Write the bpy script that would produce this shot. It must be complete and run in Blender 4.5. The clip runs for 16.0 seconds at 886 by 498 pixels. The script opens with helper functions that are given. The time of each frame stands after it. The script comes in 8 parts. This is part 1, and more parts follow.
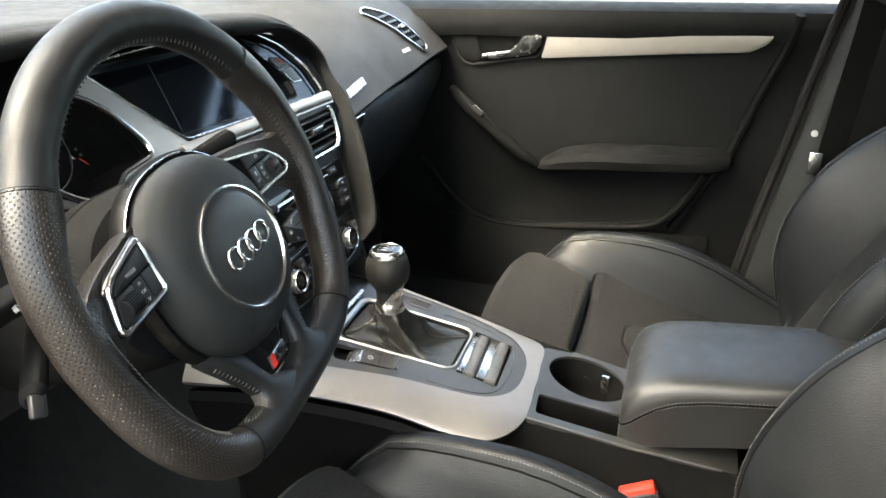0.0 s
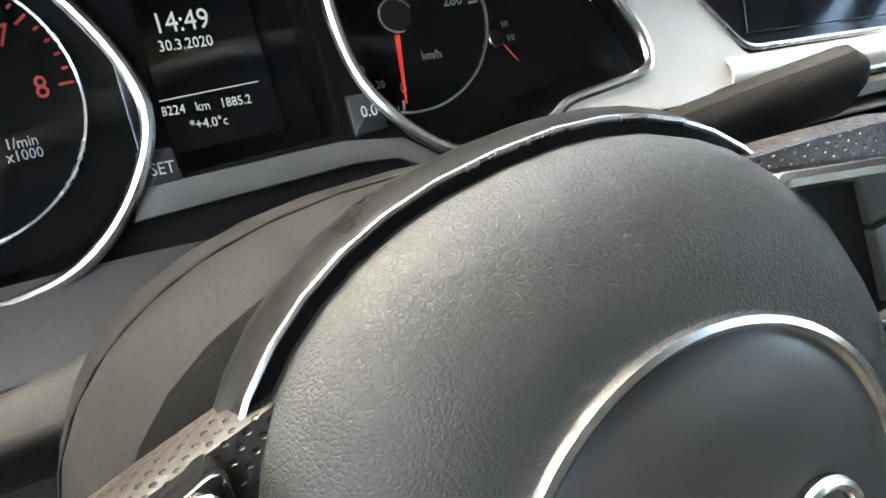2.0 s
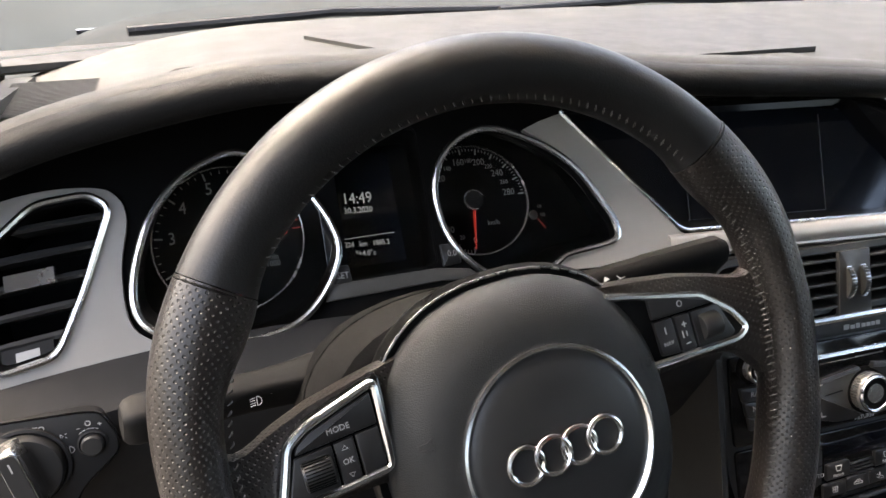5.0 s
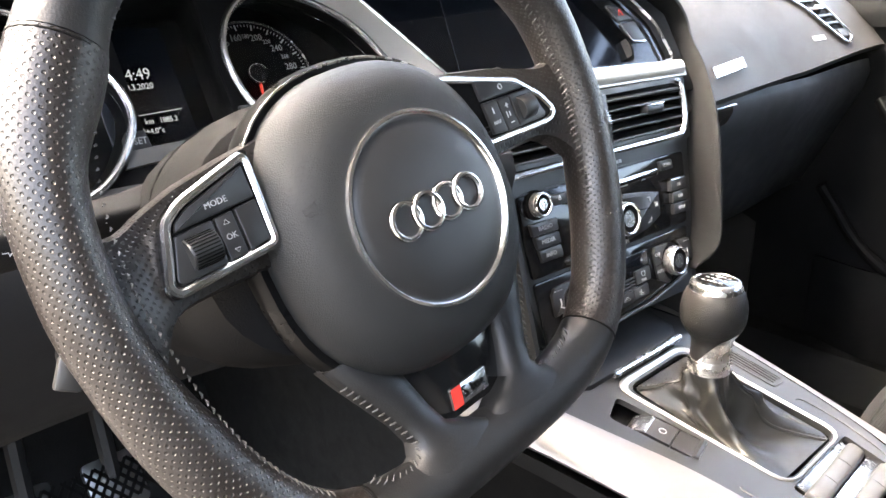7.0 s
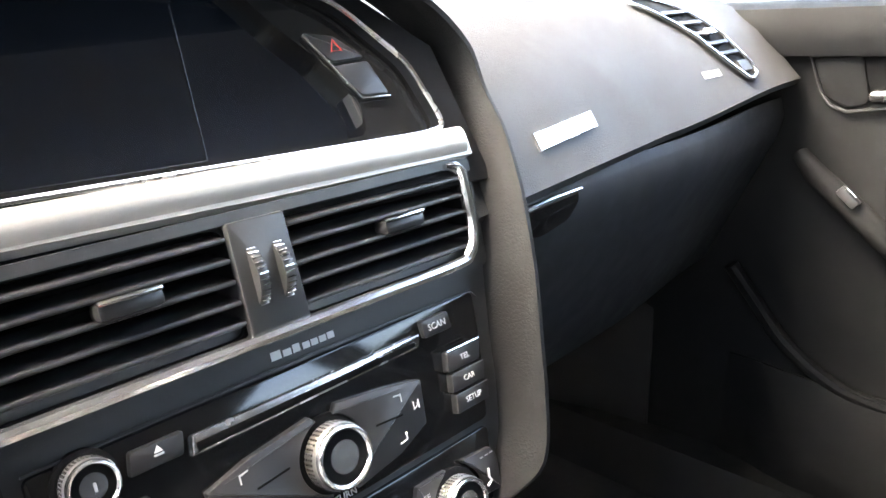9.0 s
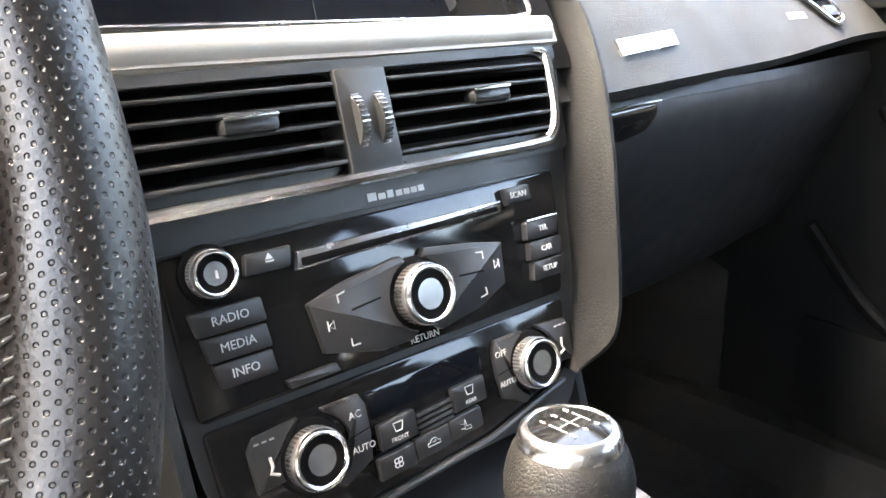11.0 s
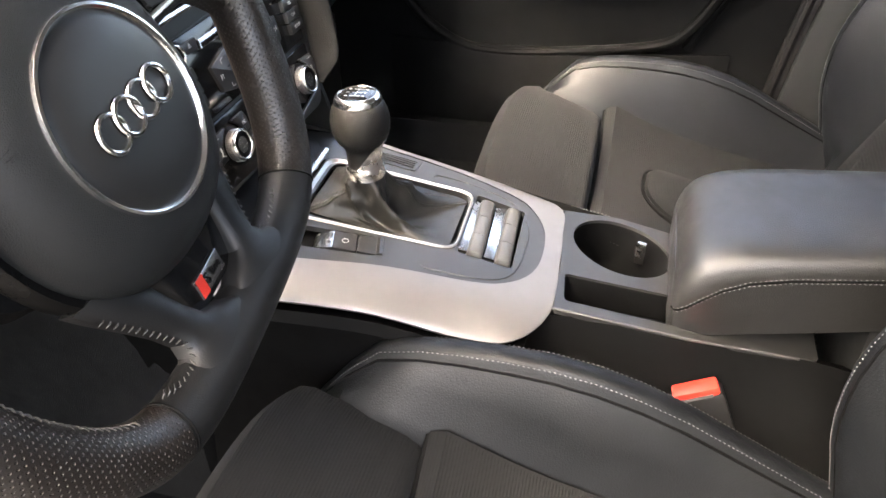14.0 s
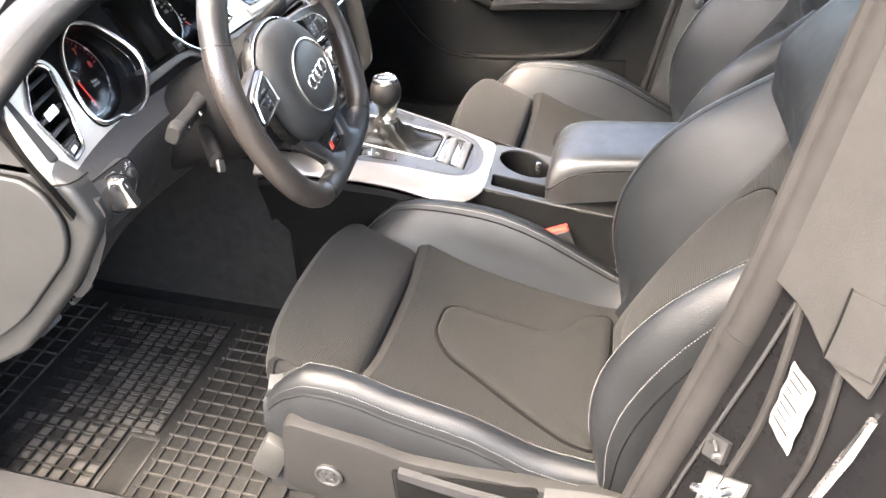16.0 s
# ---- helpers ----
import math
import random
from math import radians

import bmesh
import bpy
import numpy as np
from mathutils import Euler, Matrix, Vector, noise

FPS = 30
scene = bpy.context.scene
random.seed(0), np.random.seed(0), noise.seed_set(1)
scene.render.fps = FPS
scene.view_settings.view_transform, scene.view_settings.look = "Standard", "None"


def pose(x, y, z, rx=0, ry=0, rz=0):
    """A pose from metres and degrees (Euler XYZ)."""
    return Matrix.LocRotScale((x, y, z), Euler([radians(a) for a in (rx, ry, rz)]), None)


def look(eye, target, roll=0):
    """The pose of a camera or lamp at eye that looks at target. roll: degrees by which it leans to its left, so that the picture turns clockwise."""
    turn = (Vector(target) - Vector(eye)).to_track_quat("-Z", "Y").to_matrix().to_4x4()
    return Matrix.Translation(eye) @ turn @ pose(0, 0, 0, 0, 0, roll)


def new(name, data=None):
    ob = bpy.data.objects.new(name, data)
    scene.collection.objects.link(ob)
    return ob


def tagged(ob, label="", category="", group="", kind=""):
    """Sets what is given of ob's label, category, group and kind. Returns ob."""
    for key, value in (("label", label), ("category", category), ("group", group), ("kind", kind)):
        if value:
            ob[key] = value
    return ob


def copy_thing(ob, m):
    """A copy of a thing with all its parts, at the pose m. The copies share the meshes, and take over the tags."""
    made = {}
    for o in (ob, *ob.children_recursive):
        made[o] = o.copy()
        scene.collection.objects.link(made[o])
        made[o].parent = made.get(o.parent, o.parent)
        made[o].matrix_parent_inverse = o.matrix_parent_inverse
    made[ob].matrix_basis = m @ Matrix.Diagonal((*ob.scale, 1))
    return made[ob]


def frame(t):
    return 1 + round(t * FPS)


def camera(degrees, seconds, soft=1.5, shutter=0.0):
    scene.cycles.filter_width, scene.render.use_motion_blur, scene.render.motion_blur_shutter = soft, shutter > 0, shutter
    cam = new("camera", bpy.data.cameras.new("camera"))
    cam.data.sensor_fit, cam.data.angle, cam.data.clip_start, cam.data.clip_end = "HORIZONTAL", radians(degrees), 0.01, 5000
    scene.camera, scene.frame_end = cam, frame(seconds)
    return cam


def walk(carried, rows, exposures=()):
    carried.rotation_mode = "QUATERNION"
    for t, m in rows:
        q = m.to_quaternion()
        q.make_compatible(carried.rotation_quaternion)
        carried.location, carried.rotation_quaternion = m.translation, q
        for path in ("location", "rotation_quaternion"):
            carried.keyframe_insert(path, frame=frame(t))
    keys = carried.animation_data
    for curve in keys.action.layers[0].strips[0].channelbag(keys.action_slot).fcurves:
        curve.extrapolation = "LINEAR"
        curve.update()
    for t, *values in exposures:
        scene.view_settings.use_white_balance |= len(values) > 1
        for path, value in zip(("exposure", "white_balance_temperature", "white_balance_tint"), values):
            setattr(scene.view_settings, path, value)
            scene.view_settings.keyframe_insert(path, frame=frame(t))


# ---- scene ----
cam = camera(59.1, 16.0)
PATH = [
    (0, (-0.865, -0.343, 0.901), (0.881, 0.209, 0.096), 0.3),
    (0.5, (-0.681, -0.247, 0.845), (0.907, 0.484, -0.126), 0.3),
    (1, (-0.562, -0.185, 0.807), (0.892, 0.718, -0.228), 0.3),
    (1.5, (-0.486, -0.127, 0.786), (0.627, 1.159, -0.266), -1.0),
    (2, (-0.439, -0.063, 0.778), (0.361, 1.428, -0.289), -0.8),
    (2.5, (-0.428, -0.05, 0.79), (0.132, 1.592, -0.205), -0.4),
    (3, (-0.417, -0.044, 0.808), (0.018, 1.697, -0.075), 0.1),
    (3.2, (-0.419, -0.042, 0.81), (-0.009, 1.724, -0.035), 0.2),
    (5.3, (-0.54, -0.318, 0.89), (0.182, 1.387, 0.133), -0.7),
    (5.5, (-0.564, -0.323, 0.887), (0.299, 1.316, 0.134), -0.5),
    (6, (-0.609, -0.332, 0.85), (0.484, 1.17, 0.109), -0.6),
    (6.5, (-0.628, -0.327, 0.807), (0.563, 1.111, 0.09), -0.8),
    (7, (-0.605, -0.299, 0.765), (0.655, 1.083, 0.055), -0.7),
    (7.5, (-0.466, -0.266, 0.772), (0.896, 1.021, 0.074), -0.5),
    (8, (-0.275, -0.221, 0.751), (1.191, 0.959, 0.073), -0.8),
    (8.5, (-0.2, -0.171, 0.735), (1.265, 1.019, 0.073), -0.9),
    (8.7, (-0.189, -0.146, 0.735), (1.255, 1.076, 0.085), -1.2),
    (10.8, (-0.233, -0.157, 0.683), (0.961, 1.319, 0.054), -0.8),
    (11, (-0.236, -0.178, 0.67), (1.036, 1.235, 0.049), -1.1),
    (11.5, (-0.285, -0.187, 0.629), (1.179, 1.031, 0.017), -2.3),
    (12, (-0.345, -0.184, 0.62), (1.264, 0.8, -0.044), -1.5),
    (12.5, (-0.388, -0.195, 0.624), (1.286, 0.524, -0.2), -1.2),
    (13, (-0.458, -0.201, 0.644), (1.228, 0.358, -0.276), -1.0),
    (13.5, (-0.54, -0.237, 0.718), (1.091, 0.221, -0.345), -0.9),
    (14, (-0.646, -0.24, 0.807), (0.922, 0.163, -0.368), -1.0),
    (14.5, (-0.803, -0.25, 0.897), (0.745, 0.153, -0.304), -1.6),
    (15, (-0.955, -0.302, 0.991), (0.586, 0.114, -0.214), -1.9),
    (15.5, (-1.118, -0.366, 1.029), (0.438, 0.039, -0.16), -1.4),
    (16, (-1.307, -0.433, 1.079), (0.27, -0.034, -0.084), -0.4),
]
walk(cam, [(t, look(eye, target, roll)) for t, eye, target, roll in PATH],
     [(0, 3.62, 7000, 0), (0.5, 4.12, 7000, 0), (1.0, 4.47, 7000, 0), (2.0, 4.52, 7000, 2), (3.2, 5.32, 6900, 8), (5.3, 3.17, 7300, 10), (6.5, 4.32, 7200, 10), (7.5, 4.82, 7000, 10), (8.7, 4.87, 6900, 8), (11.0, 5.07, 7200, 8), (12.0, 4.87, 7200, 6), (12.5, 4.22, 7200, 8), (13.5, 3.87, 7200, 10), (14.5, 4.22, 7100, 10), (15.0, 4.68, 7050, 10), (15.5, 4.83, 7000, 10), (16.0, 4.83, 7000, 10)])

# ---- light ----
world = bpy.data.worlds.new("world")
scene.world = world
world.use_nodes = True
wn = world.node_tree
sky = wn.nodes.new("ShaderNodeTexSky")
sky.sky_type, sky.sun_disc = "NISHITA", False
sky.sun_elevation, sky.sun_rotation = radians(57), radians(310)
sky.air_density, sky.dust_density = 1.0, 7.0
wn.links.new(sky.outputs[0], wn.nodes["Background"].inputs[0])
wn.nodes["Background"].inputs[1].default_value = 0.15
sun = new("sun", bpy.data.lights.new("sun", "SUN"))
sun.data.energy, sun.data.angle, sun.data.color = 0.35, radians(60), (1, 0.96, 0.9)
sun.matrix_world = look((-2.0, 1.7, 4.6), (0, 0, 0.5))

# ---- mesh helpers ----
FRONT = 35


def part(name, bm, material, parent=None, label="", m=None, sharp=FRONT, kind=""):
    """One mesh object out of bm, under parent (built in the place's own metres, or in those of m)."""
    if m is not None:
        bm.transform(m)
    bmesh.ops.remove_doubles(bm, verts=bm.verts, dist=1e-5)
    bmesh.ops.recalc_face_normals(bm, faces=bm.faces)
    limit = radians(sharp)
    for f in bm.faces:
        f.smooth = True
    for e in bm.edges:
        e.smooth = len(e.link_faces) == 2 and e.calc_face_angle(0) < limit
    me = bpy.data.meshes.new(name)
    bm.to_mesh(me)
    bm.free()
    me.materials.append(material)
    ob = new(name, me)
    if parent is not None:
        ob.parent = parent
        ob.matrix_parent_inverse = base_of(parent).inverted()
    return tagged(ob, label=label, kind=kind)


def base_of(ob):
    return ob.matrix_basis.copy() if ob.parent is None else Matrix.Identity(4)


def thing(name, at, label, category, group="", kind=""):
    ob = new(name)
    ob.location = at
    ob.empty_display_size = 0.05
    return tagged(ob, label, category, group, kind)


def catmull(points, n=6, closed=True):
    """A smooth line through points."""
    p = [Vector(q) for q in points]
    out, k = [], len(p)
    for i in range(k if closed else k - 1):
        a, b, c, d = (p[(i - 1) % k], p[i], p[(i + 1) % k], p[(i + 2) % k]) if closed else (p[max(i - 1, 0)], p[i], p[i + 1], p[min(i + 2, k - 1)])
        for j in range(n):
            t = j / n
            out.append(0.5 * (2 * b + (c - a) * t + (2 * a - 5 * b + 4 * c - d) * t * t + (3 * b - a - 3 * c + d) * t ** 3))
    if not closed:
        out.append(p[-1])
    return out


def superellipse(a, b, n=24, e=2.6, cx=0, cy=0):
    out = []
    for i in range(n):
        t = 2 * math.pi * i / n
        c, s = math.cos(t), math.sin(t)
        out.append(Vector((cx + a * math.copysign(abs(c) ** (2 / e), c), cy + b * math.copysign(abs(s) ** (2 / e), s))))
    return out


def rounded(points, r, n=4):
    """A polygon with its corners rounded."""
    p = [Vector(q[:2]) for q in points]
    out = []
    for i, q in enumerate(p):
        a, b = p[i - 1] - q, p[(i + 1) % len(p)] - q
        d = min(r, a.length * 0.45, b.length * 0.45)
        s, e = q + a.normalized() * d, q + b.normalized() * d
        for j in range(n + 1):
            t = j / n
            out.append(s * (1 - t) ** 2 + q * 2 * t * (1 - t) + e * t * t)
    return out


def rings_into(bm, rings, closed=True, cap=True, loop=False):
    """Skin over rings of as many points each."""
    vs = [[bm.verts.new(p) for p in r] for r in rings]
    k = len(vs[0])
    pairs = list(zip(vs, vs[1:])) + ([(vs[-1], vs[0])] if loop else [])
    for a, b in pairs:
        for i in range(k if closed else k - 1):
            j = (i + 1) % k
            bm.faces.new((a[i], a[j], b[j], b[i]))
    if cap and closed and not loop:
        for r in (vs[0], vs[-1]):
            try:
                bm.faces.new(r)
            except ValueError:
                pass
    return vs


def loft(rings, closed=True, cap=True, loop=False):
    bm = bmesh.new()
    rings_into(bm, rings, closed, cap, loop)
    return bm


def grid(fn, us, vs, closed_u=False):
    """A sheet fn(u, v) over two lists of numbers."""
    bm = bmesh.new()
    rings_into(bm, [[fn(u, v) for u in us] for v in vs], closed=closed_u, cap=False)
    return bm


def slab(fn, us, vs, thick):
    """A sheet with its underside thick metres below along its own normals."""
    bm = grid(fn, us, vs)
    bmesh.ops.recalc_face_normals(bm, faces=bm.faces)
    bmesh.ops.solidify(bm, geom=bm.faces[:] + bm.edges[:] + bm.verts[:], thickness=thick)
    return bm


def span(a, b, n):
    return [a + (b - a) * i / n for i in range(n + 1)]


def prism_into(bm, poly, z0, z1, bevel=0.0, seg=2):
    """poly in x, y raised from z0 to z1, its upper edge rounded by bevel."""
    p = [Vector((q[0], q[1], 0)) for q in poly]
    rings = [[q + Vector((0, 0, z0)) for q in p]]
    if bevel > 0:
        normals = []
        area = sum(p[i - 1].x * q.y - q.x * p[i - 1].y for i, q in enumerate(p))
        for i, q in enumerate(p):
            a, b = (q - p[i - 1]), (p[(i + 1) % len(p)] - q)
            a = a.normalized() if a.length > 1e-9 else b.normalized()
            b = b.normalized() if b.length > 1e-9 else a
            t = a + b
            t = t.normalized() if t.length > 1e-6 else a
            normals.append(Vector((t.y, -t.x, 0)) * (1 if area > 0 else -1))
        for k in range(seg + 1):
            ang = math.pi / 2 * k / seg
            inset, z = bevel * (1 - math.cos(ang)), z1 - math.copysign(bevel, z1 - z0) * (1 - math.sin(ang))
            rings.append([q - nn * inset + Vector((0, 0, z)) for q, nn in zip(p, normals)])
    else:
        rings.append([q + Vector((0, 0, z1)) for q in p])
    rings_into(bm, rings)
    return bm


def prism(poly, z0, z1, bevel=0.0, seg=2):
    return prism_into(bmesh.new(), poly, z0, z1, bevel, seg)


def plate(outer, holes, z0, z1):
    """A flat plate with holes right through it."""
    bm = bmesh.new()
    edges = []
    for loop in (outer, *holes):
        vs = [bm.verts.new((q[0], q[1], z0)) for q in loop]
        edges += [bm.edges.new((a, b)) for a, b in zip(vs, vs[1:] + vs[:1])]
    bmesh.ops.triangle_fill(bm, use_beauty=True, use_dissolve=False, edges=edges)
    got = bmesh.ops.extrude_face_region(bm, geom=bm.faces[:])
    bmesh.ops.translate(bm, vec=(0, 0, z1 - z0), verts=[g for g in got["geom"] if isinstance(g, bmesh.types.BMVert)])
    return bm


def slice_x(bm, xs, axis=0):
    n = Vector((0, 0, 0))
    n[axis] = 1
    for x in xs:
        bmesh.ops.bisect_plane(bm, geom=bm.verts[:] + bm.edges[:] + bm.faces[:], plane_co=n * x, plane_no=n)
    return bm


def warp(bm, fn):
    for v in bm.verts:
        v.co = fn(*v.co)
    return bm


def box_into(bm, c, s, m=None, bevel=0.0, seg=2):
    got = bmesh.ops.create_cube(bm, size=1)
    vs = got["verts"]
    bmesh.ops.scale(bm, vec=s, verts=vs)
    if bevel > 0:
        es = list({e for v in vs for e in v.link_edges})
        out = bmesh.ops.bevel(bm, geom=es, offset=bevel, segments=seg, affect="EDGES", profile=0.5)
        vs = list({v for f in out["faces"] for v in f.verts} | {v for v in vs if v.is_valid})
    t = Matrix.Translation(c) if m is None else Matrix.Translation(c) @ m
    bmesh.ops.transform(bm, matrix=t, verts=vs)
    return bm


def box(c, s, m=None, bevel=0.0, seg=2):
    return box_into(bmesh.new(), c, s, m, bevel, seg)


def lathe(profile, n=32):
    """(radius, height) pairs turned about z."""
    bm = bmesh.new()
    rings = [[Vector((r * math.cos(2 * math.pi * i / n), r * math.sin(2 * math.pi * i / n), z)) for i in range(n)] for r, z in profile]
    rings_into(bm, rings)
    return bm


def tube_into(bm, path, radius, n=8, closed=False, flat=1.0, up=None):
    """A round bar along path; radius a number or one for each point."""
    p = [Vector(q) for q in path]
    rings, side = [], None
    for i, q in enumerate(p):
        if closed:
            t = p[(i + 1) % len(p)] - p[i - 1]
        else:
            t = p[min(i + 1, len(p) - 1)] - p[max(i - 1, 0)]
        t = t.normalized() if t.length > 1e-9 else Vector((0, 0, 1))
        if up is not None:
            a = Vector(up).cross(t).normalized()
        else:
            a = (side - t * side.dot(t)) if side is not None else t.orthogonal()
            a.normalize()
        side = a
        b = t.cross(a)
        r = radius[i] if isinstance(radius, (list, tuple)) else radius
        rings.append([q + a * (r * math.cos(2 * math.pi * k / n)) + b * (r * flat * math.sin(2 * math.pi * k / n)) for k in range(n)])
    rings_into(bm, rings, loop=closed)
    return bm


def tube(path, radius, n=8, closed=False, flat=1.0, up=None):
    return tube_into(bmesh.new(), path, radius, n, closed, flat, up)


def lettering(words, size, depth=0.0003, align="CENTER"):
    """Raised letters in the built-in font, in x, y, as a bmesh."""
    cu = bpy.data.curves.new("letters", "FONT")
    cu.body, cu.size, cu.align_x, cu.align_y, cu.extrude, cu.resolution_u = words, size, align, "CENTER", depth, 2
    ob = bpy.data.objects.new("letters", cu)
    scene.collection.objects.link(ob)
    me = ob.to_mesh()
    bm = bmesh.new()
    bm.from_mesh(me)
    ob.to_mesh_clear()
    bpy.data.objects.remove(ob)
    bpy.data.curves.remove(cu)
    return bm


def stitches(path, normal_at, length=0.003, gap=0.0045, r=0.0005):
    """Short threads laid along a line, each a flat six-sided bead."""
    bm = bmesh.new()
    p = [Vector(q) for q in path]
    run = 0.0
    for a, b in zip(p, p[1:]):
        seg = (b - a).length
        while run < seg:
            t = (b - a).normalized()
            q = a + t * run
            nrm = normal_at(q).normalized()
            s = t.cross(nrm) * r
            u = nrm * r
            e0, e1 = q, q + t * length
            mid = q + t * (length / 2)
            ring = [bm.verts.new(mid + s), bm.verts.new(mid + u * 1.6), bm.verts.new(mid - s), bm.verts.new(mid - u)]
            v0, v1 = bm.verts.new(e0), bm.verts.new(e1)
            for k in range(4):
                bm.faces.new((ring[k], ring[(k + 1) % 4], v0))
                bm.faces.new((ring[(k + 1) % 4], ring[k], v1))
            run += gap
        run -= seg
    return bm


def smooth(a, b, x):
    t = min(max((x - a) / (b - a), 0), 1)
    return t * t * (3 - 2 * t)


def lerp_table(rows, x):
    """Values between rows of (x, value...), eased."""
    if x <= rows[0][0]:
        return rows[0][1:]
    for a, b in zip(rows, rows[1:]):
        if x <= b[0]:
            t = (x - a[0]) / (b[0] - a[0])
            i = rows.index(a)
            o, c = rows[max(i - 1, 0)], rows[min(i + 2, len(rows) - 1)]
            w = b[0] - a[0]
            out = []
            for k in range(1, len(a)):
                m0 = (b[k] - o[k]) / (b[0] - o[0]) * w
                m1 = (c[k] - a[k]) / (c[0] - a[0]) * w
                out.append(a[k] * (1 + 2 * t) * (1 - t) ** 2 + m0 * t * (1 - t) ** 2 + b[k] * t * t * (3 - 2 * t) + m1 * t * t * (t - 1))
            return tuple(out)
    return rows[-1][1:]

# ---- materials ----
def shader(name, colour, rough=0.5, metal=0.0, spec=0.5, coat=0.0):
    m = bpy.data.materials.new(name)
    m.use_nodes = True
    nt = m.node_tree
    b = nt.nodes["Principled BSDF"]
    b.inputs["Base Color"].default_value = (*colour, 1)
    b.inputs["Roughness"].default_value = rough
    b.inputs["Metallic"].default_value = metal
    b.inputs["Specular IOR Level"].default_value = spec
    b.inputs["Coat Weight"].default_value = coat
    return m, nt, b


def noise_node(nt, co, scale, detail=3, rough=0.5):
    n = nt.nodes.new("ShaderNodeTexNoise")
    n.inputs["Scale"].default_value, n.inputs["Detail"].default_value, n.inputs["Roughness"].default_value = scale, detail, rough
    nt.links.new(co, n.inputs["Vector"])
    return n


def math_node(nt, op, a, b=None):
    n = nt.nodes.new("ShaderNodeMath")
    n.operation = op
    for i, v in enumerate((a, b)):
        if v is None:
            continue
        if isinstance(v, (int, float)):
            n.inputs[i].default_value = v
        else:
            nt.links.new(v, n.inputs[i])
    return n.outputs[0]


def surface(name, colour, rough=0.5, metal=0.0, spec=0.5, grain=0, grain_depth=0.2, grain_kind="noise", vary=0.15, vary_scale=14, rough_vary=0.1, dust=0.0, coat=0.0, stretch=None):
    """A material with patches of tone and gloss, a fine relief and a little dust."""
    m, nt, b = shader(name, colour, rough, metal, spec, coat)
    co = nt.nodes.new("ShaderNodeTexCoord").outputs["Object"]
    patch = noise_node(nt, co, vary_scale, 5, 0.6)
    ramp = nt.nodes.new("ShaderNodeMapRange")
    ramp.inputs["From Min"].default_value, ramp.inputs["From Max"].default_value = 0.3, 0.7
    ramp.inputs["To Min"].default_value, ramp.inputs["To Max"].default_value = 1 - vary, 1 + vary
    nt.links.new(patch.outputs["Fac"], ramp.inputs["Value"])
    mix = nt.nodes.new("ShaderNodeVectorMath")
    mix.operation = "SCALE"
    mix.inputs[0].default_value = colour
    nt.links.new(ramp.outputs[0], mix.inputs["Scale"])
    tone = mix.outputs[0]
    if dust > 0:
        speck = noise_node(nt, co, 900, 2, 0.7)
        step = nt.nodes.new("ShaderNodeMapRange")
        step.inputs["From Min"].default_value, step.inputs["From Max"].default_value = 0.66, 0.72
        step.inputs["To Max"].default_value = dust
        nt.links.new(speck.outputs["Fac"], step.inputs["Value"])
        mx = nt.nodes.new("ShaderNodeMix")
        mx.data_type = "RGBA"
        nt.links.new(step.outputs[0], mx.inputs["Factor"])
        nt.links.new(tone, mx.inputs[6])
        mx.inputs[7].default_value = (0.35, 0.34, 0.31, 1)
        tone = mx.outputs[2]
    nt.links.new(tone, b.inputs["Base Color"])
    wear = noise_node(nt, co, vary_scale * 2.7, 4, 0.65)
    rr = nt.nodes.new("ShaderNodeMapRange")
    rr.inputs["From Min"].default_value, rr.inputs["From Max"].default_value = 0.3, 0.7
    rr.inputs["To Min"].default_value, rr.inputs["To Max"].default_value = max(rough - rough_vary, 0.02), min(rough + rough_vary, 1)
    nt.links.new(wear.outputs["Fac"], rr.inputs["Value"])
    nt.links.new(rr.outputs[0], b.inputs["Roughness"])
    if grain:
        src = co
        if stretch:
            mp = nt.nodes.new("ShaderNodeMapping")
            mp.inputs["Scale"].default_value = stretch
            nt.links.new(co, mp.inputs["Vector"])
            src = mp.outputs[0]
        if grain_kind == "cells":
            v = nt.nodes.new("ShaderNodeTexVoronoi")
            v.feature, v.inputs["Scale"].default_value = "DISTANCE_TO_EDGE", grain
            warpn = noise_node(nt, src, grain * 0.4, 2)
            add = nt.nodes.new("ShaderNodeVectorMath")
            add.operation = "MULTIPLY_ADD"
            nt.links.new(warpn.outputs["Color"], add.inputs[0])
            add.inputs[1].default_value = (0.7 / grain,) * 3
            nt.links.new(src, add.inputs[2])
            nt.links.new(add.outputs[0], v.inputs["Vector"])
            h = math_node(nt, "MINIMUM", v.outputs["Distance"], 0.25)
        else:
            h = noise_node(nt, src, grain, 3, 0.55).outputs["Fac"]
        bump = nt.nodes.new("ShaderNodeBump")
        bump.inputs["Strength"].default_value, bump.inputs["Distance"].default_value = grain_depth, 0.001
        nt.links.new(h, bump.inputs["Height"])
        nt.links.new(bump.outputs[0], b.inputs["Normal"])
    return m


